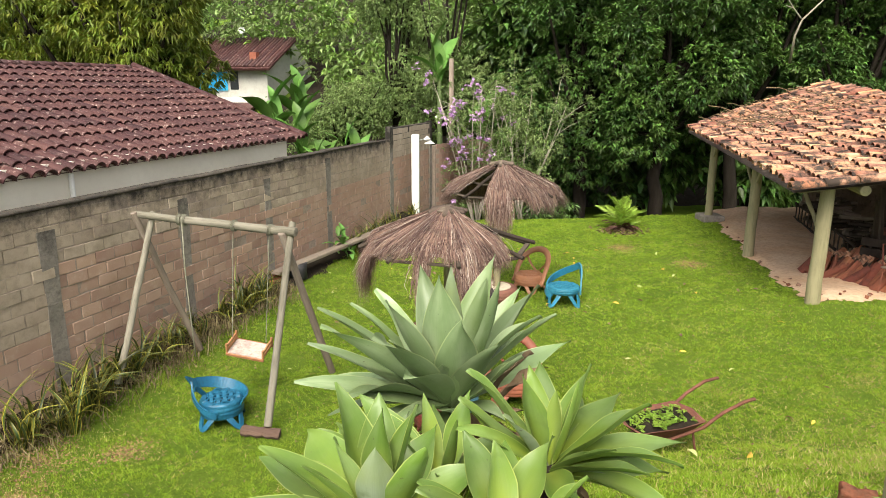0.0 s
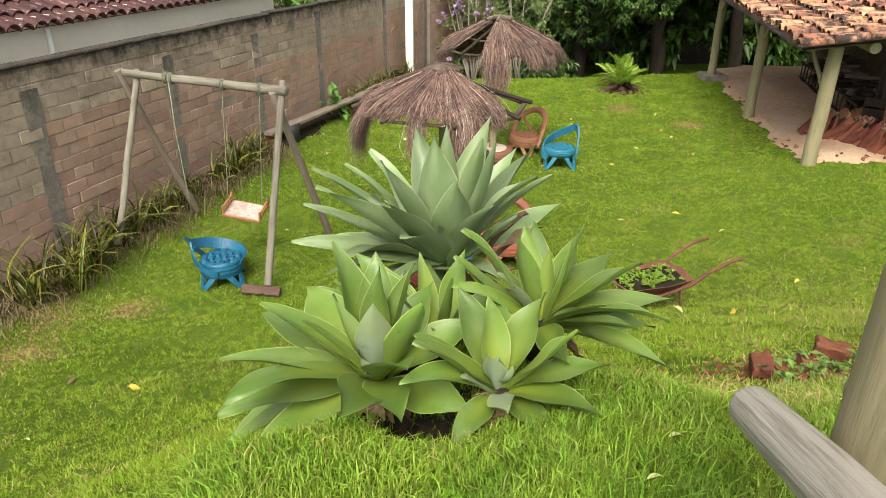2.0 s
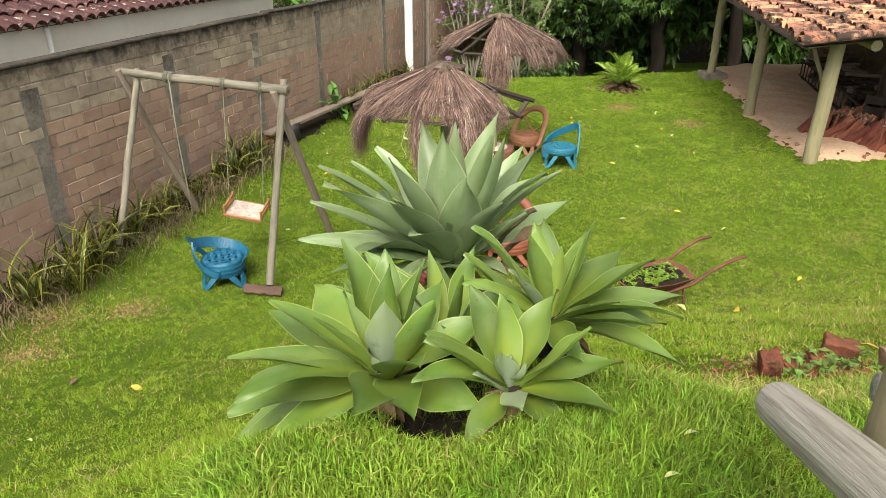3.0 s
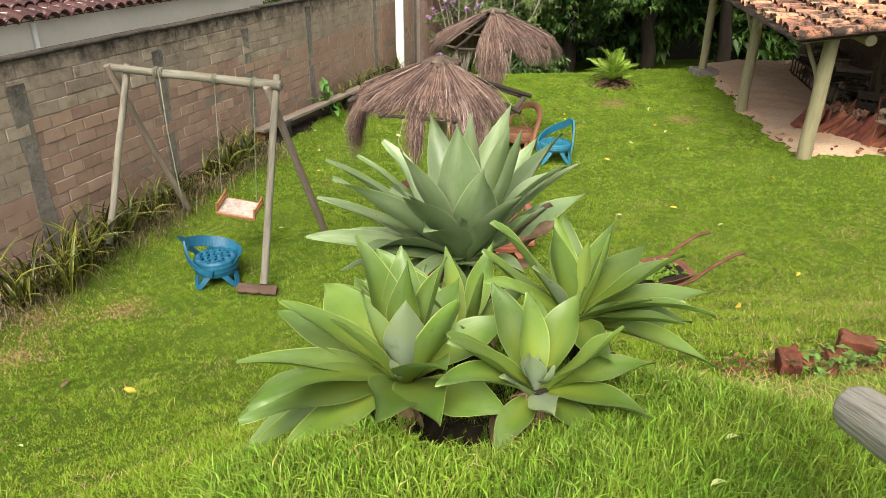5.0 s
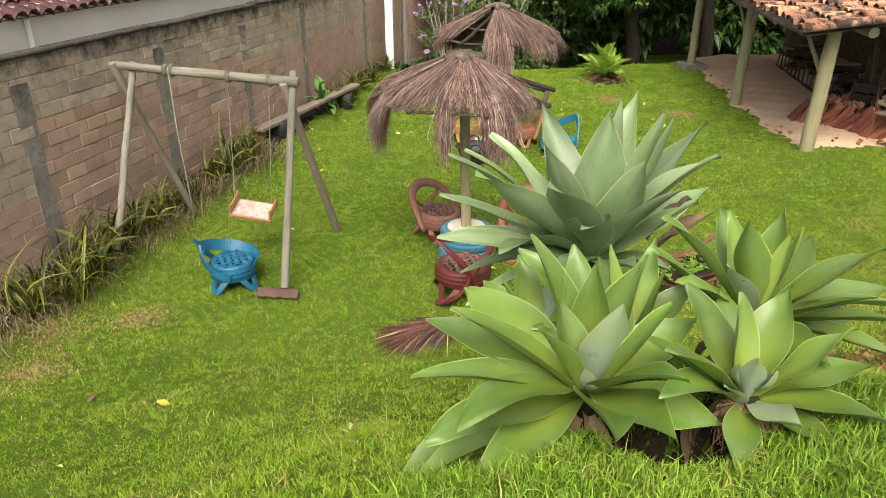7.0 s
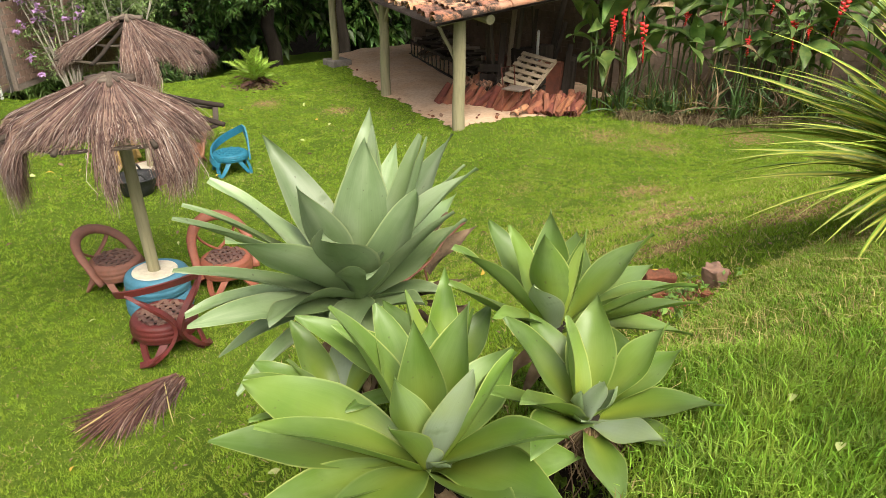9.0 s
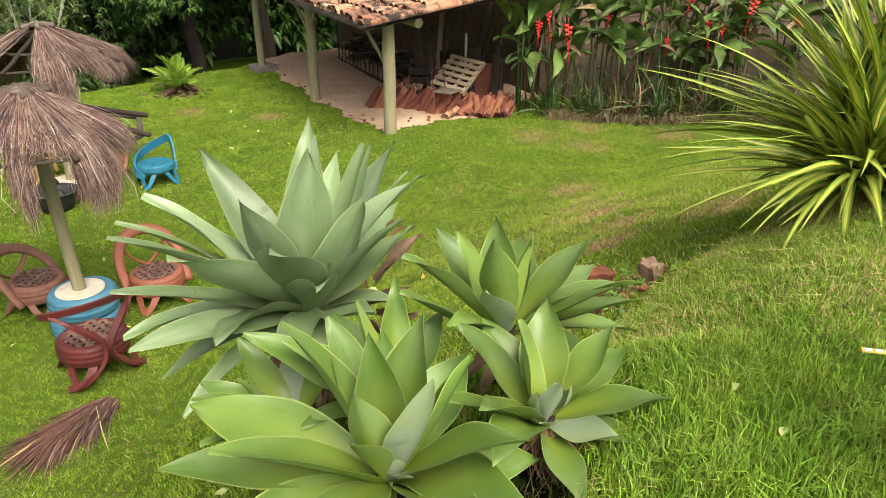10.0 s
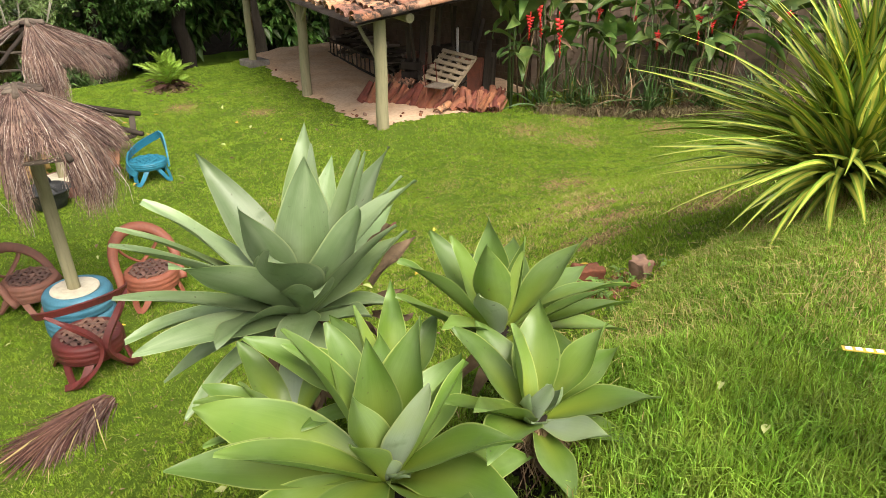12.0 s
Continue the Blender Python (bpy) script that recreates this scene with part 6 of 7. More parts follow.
        tagged(part(name, quick_mesh(name, Q, kk.reshape(-1, 4), M[mat]), None, p, "dry brown palm thatch, ragged and hanging in tufts"), kind="stuff")

    straw(strands * 2, "thatch", "thatch", 0.0028, 1.0)
    straw(strands // 3, "thatch_pale", "bleached_thatch", 0.002, 1.08)
    return p


parasol((-0.14, 7.25), 2.20, 0.36, 0.95, 120, 322, ((190, 8, 0.62), (205, 7, 0.58), (256, 3.0, 0.5), (285, 4, 0.5), (292, 3.5, 0.42), (312, 9, 0.14), (160, 12, 0.4), (135, 12, 0.3)),
        "parasol of ragged palm thatch on a wooden frame, partly bare", (-0.05, 0.0), 6200)
parasol((0.40, 11.25), 2.26, 0.42, 0.98, -104, 215, ((192, 14, 0.25), (-98, 5, 0.58), (-88, 6, 0.66), (-58, 10, 0.2), (-35, 12, 0.3), (-8, 12, 0.34), (45, 20, 0.4), (120, 25, 0.4)), "second thatched parasol with a gap showing its rafters", (0.04, 0.0), 6000)


def tyre_table(at, mat, r, tiers, disc, label):
    z0 = gz(*at)
    t = thing("tyre_table", Matrix.Translation((at[0], at[1], z0)), None, label, "table", "tyre tables")
    for k in range(tiers):
        part("tyre", moved(tyre(r * (1 - 0.03 * k), 0.225, 36), pose(0.01 * k, 0, 0.11 + 0.215 * k)), M[mat], t, smooth=True)
    h = 0.11 + 0.215 * (tiers - 1) + 0.103
    part("tabletop", lathe([(0.055, h - 0.012), (r * 0.66, h - 0.012), (r * 0.68, h), (r * 0.67, h + 0.012), (0.058, h + 0.014)], 32, True), M[disc], t, "cream round board, stained", smooth=False)
    return t


tyre_table((-0.14, 7.25), "blue_pale", 0.31, 2, "cream_disc", "table of stacked blue tyres with a cream round top")
tyre_table((0.40, 11.25), "terra_dull", 0.37, 1, "cream_disc", "table of a brown tyre with a pale top under the thatch")
bt = thing("black_tyre_planter", Matrix.Translation((0.12, 10.65, gz(0.12, 10.65))), None, "black rubber tub made from a cut tyre", "planter")
part("tub", lathe([(0.14, 0), (0.2, 0.03), (0.24, 0.15), (0.27, 0.24), (0.31, 0.27), (0.28, 0.285), (0.23, 0.22), (0.19, 0.1), (0.1, 0.06)], 24), M["black"], bt, smooth=True)
for a in (0, 180):
    t = np.linspace(0, math.pi, 9)
    part("handle", moved(tube(np.stack([0.09 * np.cos(t), np.zeros(9), 0.27 + 0.1 * np.sin(t)], 1), 0.018, 6), pose(0, 0, 0, 0, 0, a) @ pose(0, 0.26, 0)), M["black"], bt, smooth=True)

# ---- swing ----
sw = thing("swing", None, None, "log-framed garden swing with a wooden seat on ropes", "swing")
BL, BR = Vector((-3.86, 7.70, 2.03)), Vector((-1.86, 7.33, 1.93))
pole("beam", BL, BR, 0.042, 0.052, M["log_worn"], sw, "pale log crossbeam", wob=0.004)
pole("leg", (-2.0, 6.44, 0.06), (-1.93, 7.42, 2.03), 0.043, 0.038, M["log_worn"], sw, wob=0.004)
pole("leg", (-1.68, 8.0, 0.0), (-2.02, 7.30, 1.93), 0.044, 0.042, M["old_wood"], sw, "dark log leg", wob=0.004)
pole("leg", (-3.92, 7.04, 0.2), (-3.66, 7.74, 2.06), 0.042, 0.036, M["log_worn"], sw, wob=0.004)
pole("leg", (-3.5, 8.3, 0.12), (-3.86, 7.64, 2.06), 0.042, 0.036, M["old_wood"], sw, wob=0.004)
part("foot_board", tube([(0.21 * u, 0.008 * math.sin(7 * u), 0.035 + 0.006 * math.sin(11 * u)) for u in (-1, -0.97, -0.7, -0.4, -0.1, 0.2, 0.5, 0.75, 0.98, 1)], [0.06, 0.075, 0.082, 0.073, 0.08, 0.075, 0.084, 0.076, 0.079, 0.065], 9, flat=0.6), M["rotten_wood"], sw, "rotten timber under the leg", pose(-2.07, 6.42, gz(-2.07, 6.42) + 0.01, 0, 0, -6))
SEAT = pose(-2.47, 7.33, 0.55, 16, 8, -4)
seat = part("seat", box(0.42, 0.26, 0.022, (0, 0, 0), 0.005), M["seat_board"], sw, "worn painted wooden swing seat", SEAT)
for x in (-0.215, 0.215):
    for z in (0.03, 0.09):
        part("side_rail", box(0.02, 0.28, 0.028, (x, 0, z), 0.004), M["orange_wood"], sw, m=SEAT)
    for y in (-0.125, 0.125):
        part("corner_post", box(0.024, 0.024, 0.14, (x, y, 0.055), 0.004), M["orange_wood"], sw, m=SEAT)
for y in (-0.14, 0.14):
    part("front_rail", box(0.45, 0.018, 0.034, (0, y, -0.012), 0.004), M["orange_wood"], sw, m=SEAT)
for u, x in ((0.62, -0.2), (0.84, 0.2)):
    a = BL.lerp(BR, u)
    b = SEAT @ Vector((x, 0, 0.12))
    n_r = 40
    t = np.linspace(0, 1, n_r)
    path = np.array(a)[None] * (1 - t)[:, None] + np.array(b)[None] * t[:, None]
    path += 0.0015 * np.stack([np.cos(t * 90), np.sin(t * 90), np.zeros(n_r)], 1)
    part("rope", tube(path, 0.0045, 6), M["rope"], sw, smooth=True)
for u in (0.28, 0.31, 0.62, 0.84):
    c0 = BL.lerp(BR, u)
    part("rope_lashing", joined(*[moved(lathe([(0.058, -0.006), (0.068, 0), (0.058, 0.006)], 12, True), along(c0, BR)[0] @ pose(0, 0, k * 0.016)) for k in range(3)]), M["rope"], sw)
# a loose rope hanging from the beam
a = BL.lerp(BR, 0.31)
thing("hanging_rope", None, mesh("hanging_rope", tube([(a.x, a.y - 0.05, a.z + 0.05), (a.x, a.y - 0.07, 1.4), (a.x + 0.02, a.y - 0.06, 0.7), (a.x + 0.03, a.y - 0.05, 0.35)], 0.008, 6), M["rope"], True), "plaited rope tied to the swing beam", "rope")

# ---- wheelbarrow planter ----
wb = thing("wheelbarrow", pose(1.97, 6.2, gz(1.97, 6.2), 0, 0, 27) @ Matrix.Diagonal((1, 1, 0.76, 1)), None, "rusty wheelbarrow planted with small green seedlings", "wheelbarrow")
rimp = [(-0.47, -0.2), (-0.5, 0.0), (-0.44, 0.22), (0.0, 0.24), (0.28, 0.23), (0.31, 0.0), (0.26, -0.24), (-0.02, -0.24)]
botp = [(-0.3, -0.1), (-0.31, 0.0), (-0.29, 0.11), (0.0, 0.12), (0.12, 0.12), (0.13, 0.0), (0.12, -0.12), (0.0, -0.12)]
zr, zb = [0.45, 0.46, 0.47, 0.45, 0.45, 0.47, 0.45, 0.43], 0.24
outer = [(x, y, z) for (x, y), z in zip(rimp, zr)] + [(x, y, zb) for x, y in botp]
inner = [(x * 0.94, y * 0.93, z - 0.004) for (x, y), z in zip(rimp, zr)] + [(x * 0.94, y * 0.93, zb + 0.012) for x, y in botp]
ft = [(8 + i, 8 + (i + 1) % 8, (i + 1) % 8, i) for i in range(8)] + [tuple(range(15, 7, -1))]
ft += [(16 + i, 16 + (i + 1) % 8, 24 + (i + 1) % 8, 24 + i) for i in range(8)] + [tuple(range(24, 32))]
ft += [(i, (i + 1) % 8, 16 + (i + 1) % 8, 16 + i) for i in range(8)]
part("tray", (np.array(outer + inner), ft), M["rust"], wb, "rusted steel tray with flaking rim")
part("soil", (np.array([(0, 0, 0.44)] + [(x * 0.9, y * 0.88, z - 0.045) for (x, y), z in zip(rimp, zr)]), [(0, 1 + i, 1 + (i + 1) % 8) for i in range(8)]), M["shade_earth"], wb)
for yh, ye, xe in ((-0.22, -0.16, 0.94), (0.22, 0.36, 0.98)):
    part("handle", tube([(-0.54, yh * 0.35, 0.16), (-0.2, yh * 0.7, 0.23), (0.24, yh, 0.36), (0.5, (yh + ye) / 2, 0.47), (0.8, ye, 0.53), (xe, ye, 0.54)], 0.019, 8), M["rust"], wb, "rusty tubular handle", smooth=True)
    part("leg", tube([(0.16, yh * 0.8, 0.32), (0.2, yh * 0.9, 0.0)], 0.012, 6), M["rust"], wb)
wheel = part("wheel", moved(tyre(0.14, 0.07, 24), pose(-0.56, 0, 0.14, 90)), M["rust"], wb, "old wheel with worn tyre", smooth=True)
part("hub", moved(lathe([(0.02, -0.05), (0.085, -0.02), (0.085, 0.02), (0.02, 0.05)], 16), pose(-0.56, 0, 0.14, 90)), M["rust_scraped"], wheel, smooth=True)
for s in (-1, 1):
    part("fork", tube([(-0.56, s * 0.06, 0.14), (-0.3, s * 0.08, 0.24)], 0.012, 6), M["rust"], wb)
n = 130
cx, cy = np.clip(RNG.normal(-0.12, 0.17, n), -0.4, 0.24), RNG.uniform(-0.16, 0.16, n)
p, f = whorls(np.stack([cx, cy, 0.43 + RNG.uniform(0, 0.06, n)], 1), np.tile((0, 0, 0.6), (n, 1)), 9, 0.034, 0.018, 0.1)
tagged(part("ground_cover", quick_mesh("ground_cover", p, f, M["leaf_fresh"]), None, wb, "small bright green seedlings"), kind="stuff")

# ---- white lamp post by the wall ----
wp_z = gz(-1.62, 17.4)
lp = thing("lamp_post", Matrix.Translation((-1.62, 17.4, wp_z)), None, "white-painted square post with a lamp on a bracket", "lamp post")
part("post", box(0.19, 0.19, 2.1, (0, 0, 1.04), 0.012), M["white_paint"], lp)
part("bracket", tube([(0.09, 0, 1.95), (0.2, -0.02, 1.98), (0.34, -0.03, 1.93)], 0.014, 6), M["metal"], lp)
part("lampshade", moved(lathe([(0.03, 0.06), (0.05, 0.03), (0.13, -0.02), (0.135, -0.03), (0.05, -0.03)], 16), pose(0.36, -0.03, 1.9)), M["white_paint"], lp, "white lampshade", smooth=True)
part("lampshade", moved(lathe([(0.02, 0.05), (0.04, 0.02), (0.09, -0.02), (0.095, -0.03), (0.03, -0.03)], 16), pose(0.30, -0.06, 2.01)), M["white_paint"], lp, "small white lamp", smooth=True)

# ---- bench plank on supports by the wall ----
bn = thing("plank_bench", None, None, "long weathered plank bench along the wall on tubs", "bench")
plank("board", (-3.32, 11.0, 0.42), (-2.12, 14.3, 0.46), 0.2, 0.06, M["old_wood"], bn, spin=0)
for x, y in ((-3.1, 11.6), (-2.3, 13.8)):
    part("support", moved(lathe([(0.13, 0), (0.16, 0.02), (0.15, 0.16), (0.17, 0.3), (0.14, 0.3)], 18), pose(x, y, gz(x, y) - 0.02)), M["black"], bn, "dark tub", smooth=True)
for n_b in range(3):
    thing("brick", pose(-3.45 + 0.05 * n_b, 11.05 + 0.1 * n_b, gz(-3.4, 11.1) + 0.03 + 0.02 * n_b, 0, 6 * n_b, 30 * n_b), mesh("brick", box(0.22, 0.1, 0.06, (0, 0, 0), 0.006), M["brick"]), "loose red brick beside the plank bench", "brick", "bricks")


# ---- log rail and post close to the viewer ----
rail = thing("log_rail", None, None, "grey weathered log rail fixed to a thick post", "railing")
pole("rail", (0.675, 1.06, 2.808), (0.636, 0.56, 2.985), 0.037, 0.042, M["log_grey"], rail, "grey split log with a rounded end", n=20, wob=0.001)
pole("post", (0.785, 0.87, 2.2), (0.81, 0.90, 3.6), 0.09, 0.085, M["log"], rail, "thick log post", n=24, wob=0.002)
pole("rail", (0.835, 1.10, 2.82), (1.25, 0.95, 2.80), 0.024, 0.03, M["log_grey"], rail, n=14, wob=0.001)

# ---- broken bricks and stones edging a bed ----
def rock(at, size, mat, label, seed):
    g = np.random.default_rng(seed)
    bm = bmesh.new()
    bmesh.ops.create_icosphere(bm, subdivisions=4, radius=1)
    for v in bm.verts:
        c = Vector((max(-0.62, min(0.62, v.co.x)), max(-0.6, min(0.6, v.co.y)), max(-0.62, min(0.62, v.co.z)))) * 1.2
        v.co = Vector((c.x * size[0], c.y * size[1], c.z * size[2])) * (1 + 0.24 * noise.noise(c * 1.8 + Vector((seed, 0, 0))) + 0.08 * noise.noise(c * 5 + Vector((seed, 3, 0)))) * (1 + g.normal(0, 0.006) + 0.05 * noise.noise(c * 13))
    me = bpy.data.meshes.new("rock")
    bm.to_mesh(me)
    bm.free()
    me.materials.append(M[mat])
    me.shade_smooth()
    return thing("stone", pose(at[0], at[1], gz(at[0], at[1]) + size[2] * 0.3, g.uniform(-12, 12), g.uniform(-12, 12), g.uniform(0, 180)), me, label, "stone", "edging stones")


rock((1.47, 2.69), (0.085, 0.055, 0.095), "brick", "broken red brick standing on end in the turf", 1)
rock((1.58, 2.76), (0.045, 0.04, 0.04), "brick", "small piece of broken red brick in the turf", 2)
rock((1.74, 2.85), (0.06, 0.045, 0.055), "brick", "broken red brick with earth on it", 4)
rock((1.93, 3.0), (0.10, 0.06, 0.115), "brick", "upright lump of red brick", 5)
rock((1.82, 2.6), (0.03, 0.025, 0.02), "brick", "chip of red brick in the grass", 8)
rock((1.98, 2.69), (0.06, 0.06, 0.1), "stone", "pinkish grey stone set upright", 6)
n = 34
cx, cy = RNG.normal(1.72, 0.2, n), RNG.normal(2.7, 0.09, n)
p, f = whorls(np.stack([cx, cy, ground(cx, cy) + RNG.uniform(0.01, 0.09, n)], 1), np.tile((0, 0, 0.6), (n, 1)), 6, 0.045, 0.022, 0.1)
thing("weeds", data=quick_mesh("weeds", p, f, M["leaf_mid"]), label="small leafy weeds round the bricks", category="weeds", kind="stuff")
# bare crumbly earth round the bricks
n = 500
cx, cy = RNG.normal(1.7, 0.2, n), RNG.normal(2.82, 0.09, n)
cz = ground(cx, cy) + RNG.uniform(-0.004, 0.012, n)
sz = RNG.uniform(0.005, 0.02, n)
tet = np.array(((1, 0, 0), (-0.5, 0.85, 0), (-0.5, -0.85, 0), (0, 0, 1.0)))
P4 = (np.stack([cx, cy, cz], 1)[:, None, :] + tet[None] * sz[:, None, None]).reshape(-1, 3)
F4 = (np.arange(n)[:, None, None] * 4 + np.array(((0, 1, 3), (1, 2, 3), (2, 0, 3)))[None]).reshape(-1, 3)
thing("crumbs_of_earth", data=quick_mesh("crumbs_of_earth", P4, F4, M["brick"]), label="crumbs of red earth round the broken bricks", category="earth", kind="stuff")

# ---- fallen bundle of palm thatch ----
pf = thing("palm_frond", pose(-0.62, 5.74, gz(-0.62, 5.74), 0, 0, 18), None, "fallen dry brown palm frond on the lawn", "palm frond")
for name, n, turn, fan, long, mat, tint in (("matted_thatch", 900, 186, 5, 1.0, "dry_frond", "dark brown matted strands"), ("frayed_thatch", 300, 207, 8, 0.8, "thatch", "paler frayed strands"), ("straw", 14, 190, 24, 1.35, "straw", "single yellow straws")):
    t0 = RNG.normal(0, 0.045, n)
    L = RNG.uniform(0.25, 0.5, n) * long
    sx = RNG.uniform(-0.3, 0.15, n)
    zz = RNG.uniform(0.015, 0.1, n) * (1 - np.abs(sx) * 1.2)
    a = np.radians(RNG.normal(turn, fan, n))
    p0 = np.stack([sx + 0.3, t0 * 0.6 - 0.02 * (turn > 200), zz], 1)
    p1 = p0 + np.stack([np.cos(a) * L * 0.6, np.sin(a) * L * 0.6 + 0.8 * t0, -zz * 0.3], 1)
    p2 = p0 + np.stack([np.cos(a) * L, np.sin(a) * L * 1.1 + 1.7 * t0 + RNG.normal(0, 0.012, n), -zz * 0.7], 1)
    sd = np.stack([-np.sin(a), np.cos(a), RNG.normal(0, 0.6, n)], 1) * 0.0042
    Q = np.stack([p0 - sd, p0 + sd, p1 - sd, p1 + sd, p2 - sd * 0.4, p2 + sd * 0.4], 1).reshape(-1, 3)
    kk = np.arange(n)[:, None] * 6
    tagged(part(name, quick_mesh(name, Q, np.concatenate([kk + np.array((0, 1, 3, 2)), kk + np.array((2, 3, 5, 4))]), M[mat]), None, pf, tint), kind="stuff")

# tiny dry bits scattered in the turf
n = 2600
cx, cy = RNG.uniform(-3.4, 6.0, n), RNG.uniform(2.6, 14.5, n)
ok = (wall_side(cx, cy) > 0.3) & ~hut_floor(cx, cy)
cx, cy = cx[ok], cy[ok]
n = len(cx)
p, f = leaf_points(np.stack([cx, cy, ground(cx, cy) + RNG.uniform(0.012, 0.03, n)], 1), RNG.normal(0, 1, (n, 3)) * np.array((1, 1, 0.25)), RNG.uniform(0.015, 0.05, n), RNG.uniform(0.006, 0.018, n), 0.1)
thing("leaf_crumbs", data=quick_mesh("leaf_crumbs", p, f, M["dead_leaf"]), label="tiny dry leaf bits scattered in the lawn", category="leaves", kind="stuff")


# ---- clumps of strap leaves ----
def strap_clump(name, at, n, length, width, mat, label, category, group, lean=(15, 75), arch=0.22, sink=0.02, z=None, thick=0.003, arc=(0, 360)):
    z0 = gz(*at) if z is None else z
    c = thing(name, Matrix.Translation((at[0], at[1], z0 - sink)), None, label, category, group)
    kinds = [blade("leaf", length * q, width, M[mat], arch=arch * ar, fold=0.35, wide_at=0.35, base=0.6, tip=1.3, rows=9, thick=thick) for q, ar in ((1.0, 1.0), (0.85, 1.3), (0.7, 0.7), (0.55, 1.1), (1.1, 0.85))]
    for i in range(n):
        az = RNG.uniform(*arc)
        q = (i / n) ** 1.25
        el = lean[1] + (lean[0] - lean[1]) * q + RNG.normal(0, 7)
        part("leaf", kinds[i % 5], None, c, m=leaf_pose((RNG.normal(0, 0.03), RNG.normal(0, 0.03), 0), az, min(el, 88), RNG.normal(0, 22), RNG.uniform(0.8, 1.12)))
    return c


n = 3600
s_ = RNG.uniform(-1.8, 4.2, n)
o_ = np.abs(RNG.normal(0.3, 0.14, n)) + 0.06
x, y = W0[0] + WD[0] * s_ + WN[0] * o_, W0[1] + WD[1] * s_ + WN[1] * o_
thing("dry_grass", data=grass_mesh("dry_grass", x, y, RNG.uniform(0.06, 0.24, n), RNG.uniform(0.006, 0.014, n), M["bed_straw"], 1.0, True), label="dead brown leaves among the plants along the wall", category="grass", kind="stuff")
for s, off, n, ln in ((-1.15, 0.42, 30, 0.62), (-0.75, 0.55, 34, 0.66), (-0.35, 0.5, 34, 0.62), (0.05, 0.36, 30, 0.6), (0.45, 0.32, 30, 0.55), (0.85, 0.34, 28, 0.5), (1.3, 0.3, 26, 0.46), (1.7, 0.3, 24, 0.46),
                      (2.4, 0.34, 28, 0.5), (2.8, 0.36, 34, 0.62), (3.2, 0.36, 34, 0.6), (3.5, 0.3, 20, 0.45)):
    x, y = W0 + WD * s + WN * off
    strap_clump("strap_plant", (x, y), int(n * 1.15), ln * 1.15, 0.036, "strap", "clump of yellow-edged strap leaves at the foot of the wall", "plant", "border plants", (18, 82), 0.32)
for s, off, ln in ((6.9, 0.4, 0.55), (7.4, 0.42, 0.6), (7.9, 0.4, 0.6), (8.5, 0.4, 0.55), (9.2, 0.4, 0.6), (10.4, 0.4, 0.5)):
    x, y = W0 + WD * s + WN * off
    strap_clump("strap_plant", (x, y), 40, ln * 1.1, 0.03, "strap", "dry yellowish strap-leaved plant by the wall", "plant", "border plants", (0, 75), 0.25)
# a dark broad-leaved plant by the bench
x, y = W0 + WD * 6.3 + WN * 0.42
bp = thing("leafy_plant", Matrix.Translation((x, y, gz(x, y))), None, "dark green broad-leaved plant beside the wall", "plant")
for i in range(26):
    part("leaf", blade("leaf", RNG.uniform(0.2, 0.34), 0.1, M["leaf_banana"], arch=0.15, fold=0.3, rows=7), None, bp, m=leaf_pose((RNG.normal(0, 0.08), RNG.normal(0, 0.08), RNG.uniform(0.05, 0.5)), RNG.uniform(0, 360), RNG.uniform(-10, 60)))

# ---- big striped flax on the bank ----
strap_clump("flax", (2.9, 2.2), 760, 1.04, 0.045, "flax", "large flax clump with green and cream striped blades", "flax", "", (-10, 100), 0.13, -0.1)

# ---- low palm-like fern at the lawn's end ----
cy = thing("cycad", Matrix.Translation((3.5, 16.7, gz(3.5, 16.7))), None, "bright green feathery fern-like plant on bare earth", "plant")
def frond(L):
    """A feathery frond: pointed leaflets that share the rib."""
    n = 22
    t = np.linspace(0.1, 1, n)
    rib = np.stack([L * t, np.zeros(n), 0.16 * L * np.sin(t * math.pi)], 1)
    pts, f = [], []
    for side_ in (-1, 1):
        for k in range(n):
            ln = L * 0.27 * math.sin(0.35 + t[k] * 2.45)
            d = np.array((0.72, side_ * 0.68, 0.12 + RNG.normal(0, 0.08)))
            w = np.array((0.011, -0.006 * side_, 0.004))
            m0 = len(pts)
            pts += [rib[k] - w * 0.5, rib[k] + w * 0.5, rib[k] + d * ln * 0.55 + w, rib[k] + d * ln - (0, 0, 0.2 * ln), rib[k] + d * ln * 0.55 - w]
            f += [(m0, m0 + 1, m0 + 2, m0 + 4), (m0 + 4, m0 + 2, m0 + 3)]
    stem_p, stem_f = tube(rib, np.linspace(0.006, 0.002, n), 5)
    return joined((np.array(pts), f), (stem_p, stem_f))


fr = [mesh("frond", frond(L), M["leaf_fresh"]) for L in (0.55, 0.7, 0.8)]
dry_fr = mesh("dry_frond", frond(0.5), M["dry_frond"])
for i in range(16):
    part("dry_frond", dry_fr, None, cy, "dry red-brown frond", leaf_pose((0, 0, 0.06), i * 137.5 + 40, RNG.uniform(-12, 18), RNG.normal(0, 15), RNG.uniform(0.7, 1.05)))
for i in range(46):
    part("frond", fr[i % 3], None, cy, m=leaf_pose((0, 0, 0.05), i * 137.5, 88 - 70 * (i / 46) ** 0.9 + RNG.normal(0, 6), RNG.normal(0, 14), RNG.uniform(0.75, 1.1)))
part("trunk", lathe([(0.12, -0.1), (0.13, 0.0), (0.08, 0.07), (0.03, 0.1)], 12), M["dead_leaf"], cy, smooth=True)
x, y = RNG.normal(3.5, 0.28, 160), RNG.normal(16.6, 0.25, 160)
